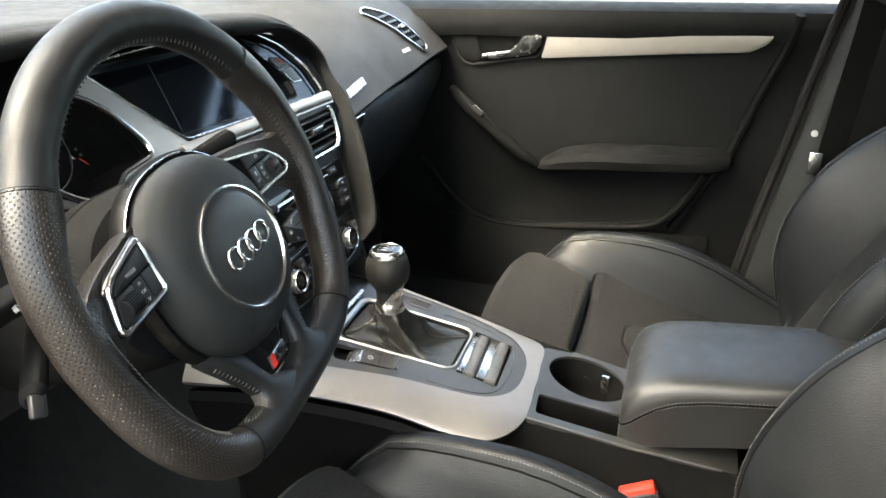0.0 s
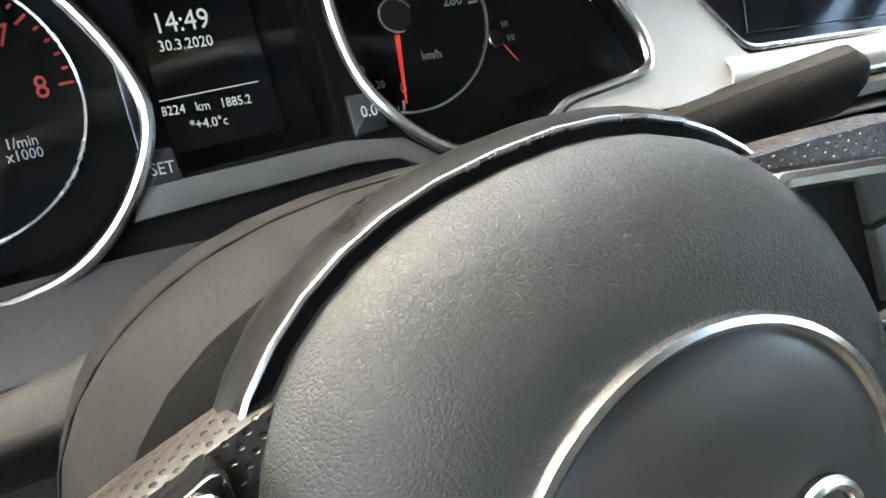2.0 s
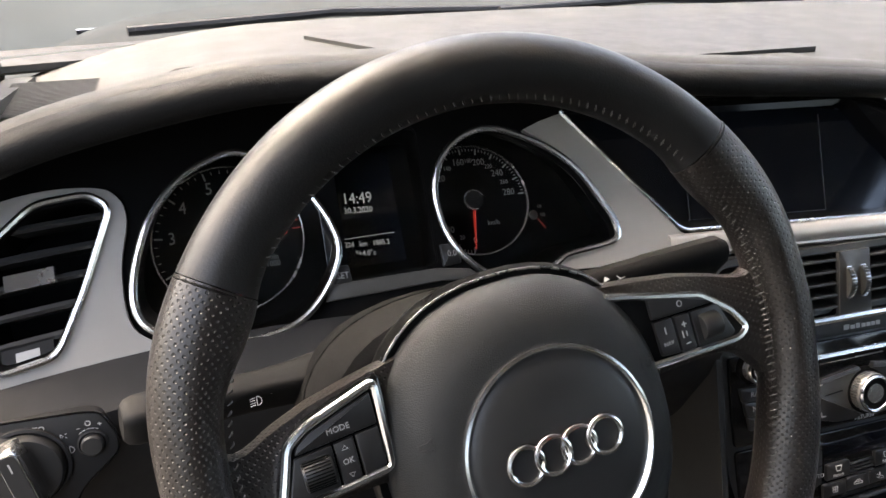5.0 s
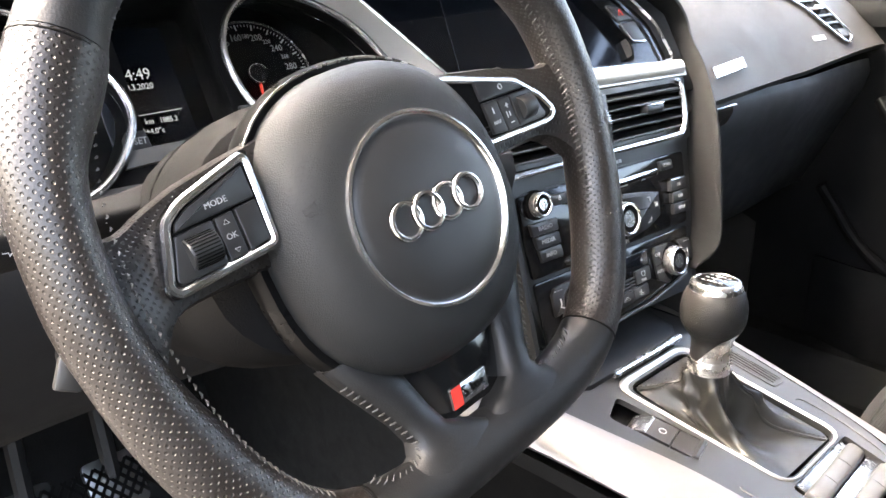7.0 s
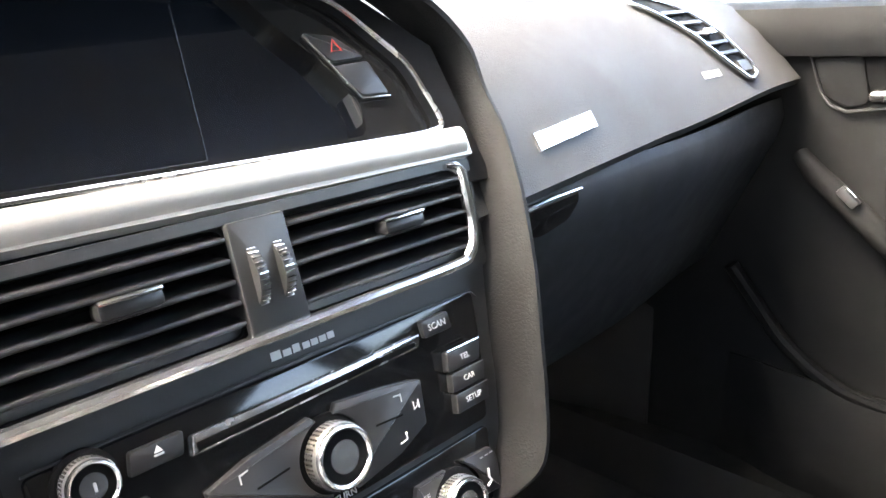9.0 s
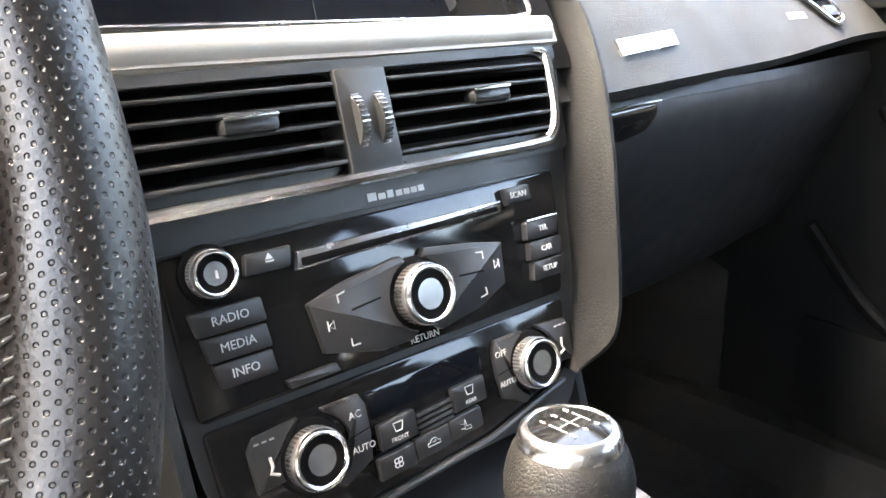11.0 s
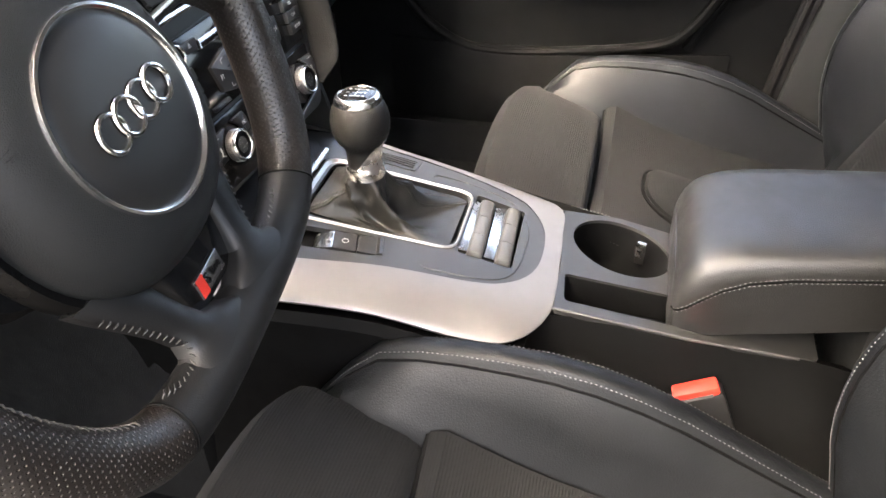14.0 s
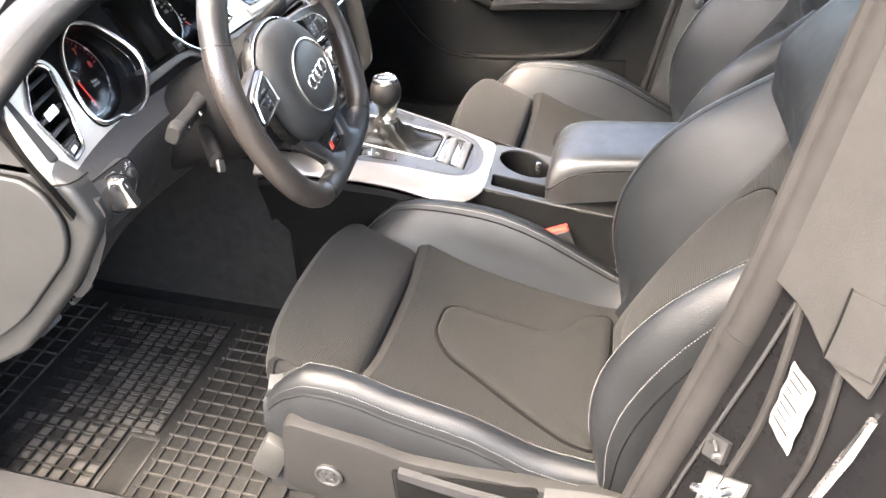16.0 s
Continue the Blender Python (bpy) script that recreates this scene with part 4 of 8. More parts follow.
face_part("lock_key", prism(rounded([(0.094, 0.6945), (0.1165, 0.6955), (0.122, 0.6775), (0.104, 0.6780), (0.0965, 0.686)], 0.002), -0.004, 0.0005, 0.001), KEYMAT, side_keys, "plain dark key", cuts=False)
part("hazard_triangle", tube([on_face(0.0985 + 0.0038 * math.cos(a), 0.7035 + 0.0038 * math.sin(a), 0.001) for a in (radians(90), radians(210), radians(330))], 0.0006, 4, True), RED_INK, side_keys, "red hazard triangle")
part("key_edge", tube([on_face(0.0815, 0.711, 0.0), on_face(0.0925, 0.694, 0.0005), on_face(0.1025, 0.6765, 0.0005), on_face(0.122, 0.676, 0.0005)], 0.0008, 6), SATIN, side_keys)

# ---- centre stack: radio and climate panel, in the stack's own x, y ----
def words_on(m, words, x, y, z, size, mat, parent, name="key_word", lean=0):
    bm = lettering(words, size, 0.00015)
    bm.transform(Matrix.Translation((x, y, z)) @ Matrix.Rotation(radians(lean), 4, "Z"))
    return part(name, bm, mat, parent, m=m, sharp=80)


def bars_on(m, spots, z, mat, parent, name="key_sign"):
    """Plain small bars: x, y, width, height, lean."""
    bm = bmesh.new()
    for x, y, w, h, lean in spots:
        box_into(bm, (x, y, z), (w, h, 0.0004), Matrix.Rotation(radians(lean), 4, "Z"))
    return part(name, bm, mat, parent, m=m, kind="stuff")


stack_face = part("stack_face", plate(rounded([(-0.142, 0.075), (0.148, 0.073), (0.156, 0.055), (0.134, -0.02), (0.116, -0.072), (0.100, -0.098), (-0.118, -0.098), (-0.132, -0.06), (-0.139, 0.02)], 0.01), [], -0.020, -0.003), CONSOLE, dash, "dark satin face of the centre stack", m=STACK)

radio = thing("car_radio", STACK @ Vector((0, 0.01, 0)), "gloss black car radio with ridged knobs and satin keys", "car radio")
part("fascia", prism(rounded([(-0.131, 0.047), (0.119, 0.049), (0.117, 0.02), (0.109, -0.0255), (-0.128, -0.0285), (-0.130, 0.0)], 0.004), -0.003, 0.0, 0.0008), GLOSS, radio, "gloss black radio fascia", m=STACK)
part("fascia_edge", tube([(-0.131, 0.0485, 0.0005), (0.0, 0.0505, 0.0005), (0.117, 0.0495, 0.0005), (0.121, 0.045, 0.0005)], 0.0006, 6), KEYMAT, radio, m=STACK)


def knob(owner, x, y, r, h, name, label):
    """A ridged ring knob with a bright rim and a dark middle."""
    m = STACK @ Matrix.Translation((x, y, 0))
    k = part(name, lathe([(r * 1.25, -0.001), (r * 1.25, 0.002), (r * 1.12, 0.003), (r * 1.06, 0.003)], 36), DEEP, owner, label, m=m)
    # darkened metal gives the shade between the ridges
    part("grip", lathe([(r, 0.002), (r * 1.0, h * 0.75), (r * 0.97, h * 0.8)], 48), SHADED_METAL, k, "ridged satin grip", m=m)
    bm = bmesh.new()
    for i in range(44):
        a = 2 * math.pi * i / 44
        for j in range(4):
            box_into(bm, (r * math.cos(a), r * math.sin(a), 0.0035 + j * (h * 0.72 - 0.003) / 4), (0.0009, 0.0011, (h * 0.72 - 0.003) / 4 - 0.0007), Matrix.Rotation(a, 4, "Z"))
    part("knurling", bm, SATIN, k, m=m, kind="stuff")
    part("rim", lathe([(r * 0.98, h * 0.80), (r * 0.97, h * 0.93), (r * 0.93, h * 0.99), (r * 0.88, h), (r * 0.83, h * 0.97), (r * 0.78, h * 0.86)], 48), CHROME, k, "polished rim", m=m)
    part("cap", lathe([(r * 0.80, h * 0.8), (r * 0.79, h * 0.89), (r * 0.5, h * 0.86), (r * 0.05, h * 0.84)], 36), DEEP, k, "black cap", m=m)
    return k


knob(radio, -0.110, 0.037, 0.0108, 0.0125, "volume_knob", "ridged volume knob")
bars_on(STACK, [(-0.1095, 0.0365, 0.0010, 0.0036, 0)], 0.0110, INK, radio)
part("power_mark", tube([(-0.110 + 0.0028 * math.cos(a), 0.0365 + 0.0028 * math.sin(a), 0.0080) for a in span(radians(130), radians(410), 12)], 0.0004, 5), INK, radio, m=STACK)
knob(radio, 0.0, 0.0, 0.0165, 0.0155, "menu_knob", "large ridged menu knob")


def key(owner, poly, name="key", z0=0.0, z1=0.0035, r=0.0015, mat=None, label="", bevel=0.0009):
    return part(name, prism(rounded(poly, r), z0, z1, bevel), mat or KEYMAT, owner, label, m=STACK)


key(radio, [(-0.094, 0.0315), (-0.070, 0.0315), (-0.068, 0.0415), (-0.092, 0.0415)], "eject_key")
part("eject_mark", prism([(-0.0825, 0.0372), (-0.0785, 0.0372), (-0.0805, 0.0402)], 0.0035, 0.0038), INK, radio, m=STACK)
bars_on(STACK, [(-0.0805, 0.0362, 0.0042, 0.0008, 0)], 0.0037, INK, radio)
slot = key(radio, [(-0.067, 0.0285), (0.069, 0.0315), (0.071, 0.0385), (-0.065, 0.0375)], "disc_slot", 0.0, 0.003, 0.001, SATIN, "bright-edged disc slot", 0.0012)
key(slot, [(-0.064, 0.0300), (0.066, 0.0328), (0.066, 0.0355), (-0.064, 0.0340)], "slot_gap", 0.002, 0.0034, 0.0008, DEEP, "", 0.0002)
key(radio, [(0.074, 0.0345), (0.095, 0.0345), (0.094, 0.0445), (0.073, 0.0445)], "scan_key")
words_on(STACK, "SCAN", 0.084, 0.0395, 0.0037, 0.0052, INK, radio)
for i, w in enumerate(("RADIO", "MEDIA", "INFO")):
    y = 0.0155 - i * 0.0125
    key(radio, [(-0.1215 + i * 0.003, y - 0.0058), (-0.0875, y - 0.0058), (-0.0885, y + 0.0058), (-0.1235 + i * 0.003, y + 0.0058)], "source_key", bevel=0.0008)
    words_on(STACK, w, -0.105 + i * 0.001, y, 0.0037, 0.0060, INK, radio)
for i, w in enumerate(("TEL", "CAR", "SETUP")):
    y = 0.0165 - i * 0.0122
    key(radio, [(0.0835, y - 0.0056), (0.1095, y - 0.0056), (0.1125, y + 0.0056), (0.0855, y + 0.0056)], "menu_key", z1=0.0048, bevel=0.0008)
    words_on(STACK, w, 0.098, y, 0.0050, 0.0046, INK, radio)
part("key_edge", tube([(0.086, 0.0228, 0.0045), (0.112, 0.0228, 0.0045)], 0.0007, 6), SATIN, radio, m=STACK)
ring = [Vector((0.0195 * math.cos(a), 0.0195 * math.sin(a))) for a in span(radians(105), radians(255), 14)]
key(radio, [(-0.066, 0.0110), (-0.045, 0.0170), (-0.008, 0.0225)] + [(p.x, p.y) for p in ring] + [(-0.010, -0.0225), (-0.030, -0.0225), (-0.062, -0.0145)], "tuning_key", r=0.0008, z1=0.004, label="wing-shaped tuning key")
ring = [Vector((0.0195 * math.cos(a), 0.0195 * math.sin(a))) for a in span(radians(-75), radians(75), 14)]
key(radio, [(0.010, -0.0225)] + [(p.x, p.y) for p in ring] + [(0.008, 0.0235), (0.040, 0.0195), (0.0635, 0.0150), (0.0610, -0.0090), (0.040, -0.0175)], "tuning_key", r=0.0008, z1=0.004, label="wing-shaped tuning key")
bars_on(STACK, [(-0.034, 0.0035, 0.018, 0.0010, 6), (0.037, 0.0025, 0.018, 0.0010, -4)], 0.0042, DEEP, radio)
bars_on(STACK, [(-0.0475, 0.0122, 0.0048, 0.0007, 12), (-0.0498, 0.0100, 0.0007, 0.0045, 0), (-0.0445, -0.0150, 0.0048, 0.0007, 0), (-0.0468, -0.0130, 0.0007, 0.004, 0), (0.045, 0.0128, 0.0048, 0.0007, -8), (0.0474, 0.0108, 0.0007, 0.0045, 0),
                (0.043, -0.0120, 0.0048, 0.0007, 8), (0.0455, -0.0098, 0.0007, 0.004, 0), (-0.0580, -0.002, 0.0007, 0.005, 0), (0.0582, 0.0035, 0.0007, 0.005, 0)], 0.0042, INK, radio)
for sx, x, y in ((-1, -0.0545, -0.002), (1, 0.0547, 0.0035)):
    part("skip_mark", tube([(x, y + 0.0022, 0.0042), (x + sx * 0.003, y, 0.0042), (x, y - 0.0022, 0.0042)], 0.0003, 4, True), INK, radio, m=STACK)
words_on(STACK, "RETURN", 0.0, -0.0238, 0.0003, 0.0052, INK, radio)
words = [(-0.0135, 0.0555, 0.0055, 0.0042, 0), (-0.0072, 0.0550, 0.0045, 0.0032, 0), (-0.0018, 0.0554, 0.004, 0.004, 0), (0.0040, 0.0550, 0.0040, 0.0032, 0), (0.0090, 0.0550, 0.0040, 0.0032, 0), (0.0140, 0.0550, 0.0040, 0.0032, 0), (0.0190, 0.0552, 0.004, 0.0034, 0)]
bars_on(STACK, words, -0.0026, INK, radio, "maker_mark")
part("lower_bar", prism(rounded([(-0.083, -0.0255), (-0.055, -0.0250), (-0.057, -0.0205), (-0.085, -0.0210)], 0.001), 0.0, 0.003, 0.0008), KEYMAT, radio, m=STACK)

climate = thing("climate_panel", STACK @ Vector((0, -0.06, 0)), "satin black climate control panel with two ridged knobs", "climate control")
part("fascia", prism(rounded([(-0.128, -0.0325), (0.108, -0.0300), (0.101, -0.072), (0.086, -0.080), (0.030, -0.0905), (-0.050, -0.0955), (-0.124, -0.092)], 0.004), -0.003, -0.0003, 0.0008), GLOSS, climate, "gloss black climate fascia", m=STACK)
part("display", prism(rounded([(-0.043, -0.056), (0.034, -0.0535), (0.034, -0.0385), (-0.044, -0.041)], 0.0015), -0.001, 0.0004, 0.0003), SCREEN, climate, "dark climate display", m=STACK)
knob(climate, -0.080, -0.0605, 0.0150, 0.0140, "heat_knob", "ridged temperature knob")
knob(climate, 0.070, -0.0595, 0.0150, 0.0140, "heat_knob", "ridged temperature knob")
for cx, sgn in ((-0.077, 1), (0.073, -1)):
    out = [Vector((cx + 0.0195 * math.cos(a), -0.060 + 0.0195 * math.sin(a))) for a in (span(radians(65), radians(-70), 12) if sgn > 0 else span(radians(115), radians(250), 12))]
    inner = [(cx + sgn * 0.006, -0.0395), (cx + sgn * 0.028, -0.0395), (cx + sgn * 0.031, -0.046), (cx + sgn * 0.031, -0.060), (cx + sgn * 0.029, -0.074), (cx + sgn * 0.012, -0.0815)]
    poly = inner + [(p.x, p.y) for p in reversed(out)]
    key(climate, poly, "fan_key", r=0.0006, z1=0.003, label="curved key beside the knob")
    bars_on(STACK, [(cx + sgn * 0.0245, -0.0585, 0.012, 0.0005, 8)], 0.0031, DEEP, climate, "key_gap")
    seat = [Vector((cx + 0.0195 * math.cos(a), -0.060 + 0.0195 * math.sin(a))) for a in (span(radians(115), radians(200), 8) if sgn > 0 else span(radians(65), radians(-20), 8))]
    poly = [(cx - sgn * 0.006, -0.0395), (cx - sgn * 0.030, -0.0415), (cx - sgn * 0.034, -0.047), (cx - sgn * 0.033, -0.068)] + [(p.x, p.y) for p in reversed(seat)]
    key(climate, poly, "seat_heat_key", r=0.0006, z1=0.003, label="seat heating key")
    part("seat_mark", tube([(cx - sgn * 0.0245, -0.0525, 0.0032), (cx - sgn * 0.0240, -0.0575, 0.0032), (cx - sgn * 0.0255, -0.0600, 0.0032), (cx - sgn * 0.0215, -0.0620, 0.0032)], 0.0009, 5), INK, climate, m=STACK)
    bars_on(STACK, [(cx - sgn * (0.0215 + 0.004 * i), -0.0445, 0.0025, 0.0008, 0) for i in range(3)], 0.0031, GREY_INK, climate)
words_on(STACK, "AC", -0.0535, -0.049, 0.0032, 0.0055, INK, climate)
words_on(STACK, "AUTO", -0.0520, -0.0665, 0.0032, 0.0050, INK, climate)
words_on(STACK, "OFF", 0.0475, -0.048, 0.0032, 0.0052, INK, climate)
words_on(STACK, "AUTO", 0.0490, -0.0655, 0.0032, 0.0046, INK, climate)
for i, (x, y, w) in enumerate(((-0.029, -0.0655, "FRONT"), (0.021, -0.0625, "REAR"))):
    key(climate, [(x - 0.013, y - 0.0075), (x + 0.011, y - 0.0065), (x + 0.011, y + 0.0075), (x - 0.013, y + 0.0065)], "screen_heat_key", z1=0.003)
    words_on(STACK, w, x - 0.001, y - 0.004, 0.0032, 0.0034, INK, climate)
    part("heat_mark", tube([(x - 0.004, y + 0.0045, 0.0032), (x + 0.002, y + 0.0045, 0.0032), (x + 0.001, y, 0.0032), (x - 0.003, y, 0.0032)], 0.0004, 4, True), INK, climate, m=STACK)
for i in range(4):
    key(climate, [(-0.0165, -0.0640 + i * -0.0032), (0.0075, -0.0625 + i * -0.0032), (0.0075, -0.0608 + i * -0.0032), (-0.0165, -0.0623 + i * -0.0032)], "intake_slat", 0, 0.002, 0.0003, KEYMAT, "", 0.0003)
for i, x in enumerate((-0.034, -0.010, 0.014)):
    y = -0.0815 + i * 0.0018
    key(climate, [(x - 0.0118, y - 0.0065), (x + 0.0118, y - 0.0052), (x + 0.0118, y + 0.0068), (x - 0.0118, y + 0.0055)], "blower_key", z1=0.003)
    SIGNS = {"fan": [[(0.0017 * math.cos(b) + 0.0013 * math.cos(a), 0.0017 * math.sin(b) + 0.0013 * math.sin(a)) for a in span(0, 2 * math.pi, 8)[:-1]] for b in (0.8, 2.37, 3.94, 5.51)],
             "car": [[(-0.0042, -0.0012), (-0.0042, 0.0004), (-0.0026, 0.0008), (-0.0012, 0.0024), (0.0014, 0.0024), (0.0028, 0.0008), (0.0042, 0.0004), (0.0042, -0.0012)], [(-0.0010, 0.0004), (0.0012, 0.0004), (0.0012, 0.0012)]],
             "seated": [[(-0.0012, 0.0030), (-0.0004, -0.0010), (0.0022, -0.0012), (0.0026, -0.0030), (-0.0022, -0.0028)], [(-0.0044, 0.0012), (-0.0022, 0.0004)], [(-0.0044, -0.0016), (-0.0022, -0.0020)]]}
    for shape in SIGNS[("fan", "car", "seated")[i]]:
        part("key_sign", tube([(x + u, y + v, 0.0032) for u, v in shape], 0.00030, 4, len(shape) > 2), INK, climate, m=STACK)
part("lower_lip", tube([(-0.05, -0.098, 0.001), (0.03, -0.093, 0.001), (0.095, -0.079, 0.001)], 0.0022, 8), KEYMAT, climate, m=STACK)

# ---- steering wheel, in its own x (right), y (up), z (to the driver) ----
WHEEL = Matrix.Translation((-0.3515, 0.0193, 0.664)) @ Matrix(((1, 0, 0, 0), (0, 0.3858, -0.92258, 0), (0, 0.92258, 0.3858, 0), (0, 0, 0, 1))) @ Matrix.Rotation(radians(8.6), 4, "Z")
wheel = thing("steering_wheel", WHEEL.translation, "flat-bottomed black leather steering wheel with perforated grips and chrome accents", "steering wheel")
half = [(0.1645, 0.0), (0.1620, -0.030), (0.1555, -0.067), (0.1435, -0.102), (0.1250, -0.1325), (0.0985, -0.1540), (0.0600, -0.1635), (0.0, -0.1655)]
upper = [(0.165 * math.cos(radians(a)), 0.165 * math.sin(radians(a))) for a in range(15, 180, 15)]


def rim_place(x, y):
    """The rim lies in a plane that leans a little against the hub's."""
    return 1.02 * x, 1.02 * y - 0.0040, -0.0072 + 0.060 * y


RIM = catmull([rim_place(*p) for p in half[:1] + upper + [(-x, y) for x, y in half] + [(x, y) for x, y in reversed(half[1:-1])]], 8)


def rim_piece(name, a0, a1, mat, label, thick=1.0):
    """The rim between two angles, counted from the right, anticlockwise."""
    pts = [p for p in RIM]
    ang = [math.degrees(math.atan2(p.y, p.x)) % 360 for p in pts]
    chosen = sorted((((a - a0) % 360), p) for a, p in zip(ang, pts) if ((a - a0) % 360) < (a1 - a0))

    def at(deg):
        t = [(abs((a - deg + 180) % 360 - 180), i) for i, a in enumerate(ang)]
        i = min(t)[1]
        j = (i + 1) % len(pts) if ((deg - ang[i] + 180) % 360 - 180) > 0 else i - 1
        d0, d1 = (deg - ang[i] + 180) % 360 - 180, (ang[j] - ang[i] + 180) % 360 - 180
        return pts[i].lerp(pts[j], d0 / d1 if abs(d1) > 1e-9 else 0)
    line = [at(a0)] + [p for _, p in chosen if (p - at(a0)).length > 1e-4 and (p - at(a1)).length > 1e-4] + [at(a1)]
    bm = bmesh.new()
    uv = bm.loops.layers.uv.new("uv")
    rings, run, runs = [], 0.0, []
    for i, p in enumerate(line):
        t = (line[min(i + 1, len(line) - 1)] - line[max(i - 1, 0)]).normalized()
        out = Vector((t.y, -t.x, 0))
        run += (p - line[i - 1]).length if i else 0
        runs.append(run)
        grip = 1 + 0.10 * sum(math.exp(-(((math.degrees(math.atan2(p.y, abs(p.x))) - c) / 11) ** 2)) for c in (22,))
        up = math.degrees(math.atan2(p.y, abs(p.x)))
        inner = 1 + 0.16 * math.exp(-(((up - 32) / 6) ** 2)) - 0.26 * smooth(27, 15, up) * smooth(-32, -12, up)
        rings.append([bm.verts.new(p + out * (0.0180 * grip * thick * math.cos(a) * (inner if math.cos(a) < 0 else 1)) + Vector((0, 0, 0.0182 * thick * math.sin(a)))) for a in (2 * math.pi * k / 20 for k in range(20))])
    for i in range(len(rings) - 1):
        for k in range(20):
            f = bm.faces.new((rings[i][k], rings[i][(k + 1) % 20], rings[i + 1][(k + 1) % 20], rings[i + 1][k]))
            for lp, (u, v) in zip(f.loops, ((runs[i], k), (runs[i], k + 1), (runs[i + 1], k + 1), (runs[i + 1], k))):
                lp[uv].uv = (u, v * 2 * math.pi * 0.0176 / 20)
    for r in (rings[0], rings[-1]):
        bm.faces.new(r)
    return part(name, bm, mat, wheel, label, m=WHEEL)


rim_piece("rim_top", 35.2, 144.8, RIM_LEATHER, "smooth leather upper rim")
rim_piece("rim_grip", -55, 35, PERF, "perforated leather grip", 1.012)
rim_piece("rim_grip", 145, 240, PERF, "perforated leather grip", 1.012)
rim_piece("rim_bottom", 240.2, 304.8, RIM_LEATHER, "smooth leather flat bottom")


def uv_by_place(ob):
    """Lay the uv map by x and by y less z, in metres."""
    me = ob.data
    lay = me.uv_layers.new(name="uv")
    inv = WHEEL.inverted()
    co = [inv @ v.co for v in me.vertices]
    for lp in me.loops:
        lay.data[lp.index].uv = (co[lp.vertex_index].x, co[lp.vertex_index].y - co[lp.vertex_index].z)


def spoke_ring(x, y0, y1, z, thick, sgn):
    return [Vector((sgn * x, cy, cz)) for cy, cz in ((y0, z - thick), (y0 - 0.002, z - thick * 0.4), (y0, z), (y0 + (y1 - y0) * 0.25, z + 0.003), (y0 + (y1 - y0) * 0.75, z + 0.003), (y1, z), (y1 + 0.002, z - thick * 0.4), (y1, z - thick))]


for sgn in (-1, 1):
    rings = [spoke_ring(x, y0, y1, z, th, sgn) for x, y0, y1, z, th in ((0.060, -0.030, 0.0330, -0.017, 0.018), (0.085, -0.0255, 0.0295, -0.0155, 0.018), (0.110, -0.0250, 0.0250, -0.0145, 0.018), (0.127, -0.0255, 0.0200, -0.0130, 0.018), (0.134, -0.0272, 0.0178, -0.0118, 0.017), (0.1395, -0.0310, 0.0155, -0.0098, 0.017),
              (0.1450, -0.0372, 0.0140, -0.0080, 0.016), (0.1500, -0.0450, 0.0138, -0.0067, 0.015), (0.1545, -0.0530, 0.0155, -0.0058, 0.014), (0.1580, -0.0600, 0.0190, -0.0050, 0.013), (0.1608, -0.0650, 0.0245, -0.0046, 0.012), (0.1630, -0.0690, 0.0320, -0.0044, 0.012), (0.1660, -0.0720, 0.0440, -0.0044, 0.012))]
    uv_by_place(part("spoke", loft(rings), PERF, wheel, "leather-covered spoke", m=WHEEL))
# lower spoke: two prongs that open round the badge panel
for sgn in (-1, 1):
    rings = []
    for x0, x1, y, z, th in ((0.042, 0.077, -0.088, -0.0210, 0.012), (0.038, 0.0715, -0.100, -0.0185, 0.012), (0.034, 0.0620, -0.117, -0.0160, 0.012), (0.0295, 0.0535, -0.133, -0.0140, 0.012), (0.0245, 0.0490, -0.1455, -0.0115, 0.013), (0.010, 0.0525, -0.1525, -0.0085, 0.014), (0.0, 0.0640, -0.1580, -0.0060, 0.016), (0.0, 0.086, -0.1650, -0.0045, 0.016)):
        rings.append([Vector((sgn * (x0 + (x1 - x0) * u), y, z + w)) for u, w in ((0, -th), (0, -0.003), (0.08, 0.0005), (0.25, 0.003), (0.5, 0.004), (0.75, 0.003), (0.92, 0.0005), (1, -0.003), (1, -th))])
    part("lower_prong", loft(rings), RIM_LEATHER, wheel, "leather-covered lower prong", m=WHEEL)
    line = catmull([(sgn * x, y, z) for x, y, z in ((0.0735, -0.0965, -0.0200), (0.0620, -0.1165, -0.0170), (0.0540, -0.1325, -0.0150), (0.0490, -0.1450, -0.0130), (0.0520, -0.1520, -0.0115), (0.0620, -0.1550, -0.0105), (0.0740, -0.1510, -0.0105), (0.0850, -0.1430, -0.0100))], 6, False)
    bm = bmesh.new()
    run = 0.0
    for p, q in zip(line, line[1:]):
        t = (q - p).normalized()
        acr = Vector((-t.y, t.x, 0))
        run += (q - p).length
        while run > 0.0042:
            run -= 0.0042
            c = q - t * run
            tube_into(bm, [c - acr * 0.0022 - t * 0.0012, c + Vector((0, 0, 0.0010)), c + acr * 0.0022 + t * 0.0012], [0.0003, 0.0006, 0.0003], 5)
    part("prong_stitching", bm, BLACK_THREAD, wheel, "thick thread along the prong's edge", m=WHEEL, kind="stuff")
panel = part("badge_panel", prism(rounded([(-0.042, -0.102), (-0.0325, -0.133), (-0.0235, -0.1510), (0.0235, -0.1510), (0.0325, -0.133), (0.042, -0.102)], 0.006), -0.030, -0.0185, 0.002), GLOSS, wheel, "gloss black panel with a small badge", m=WHEEL)
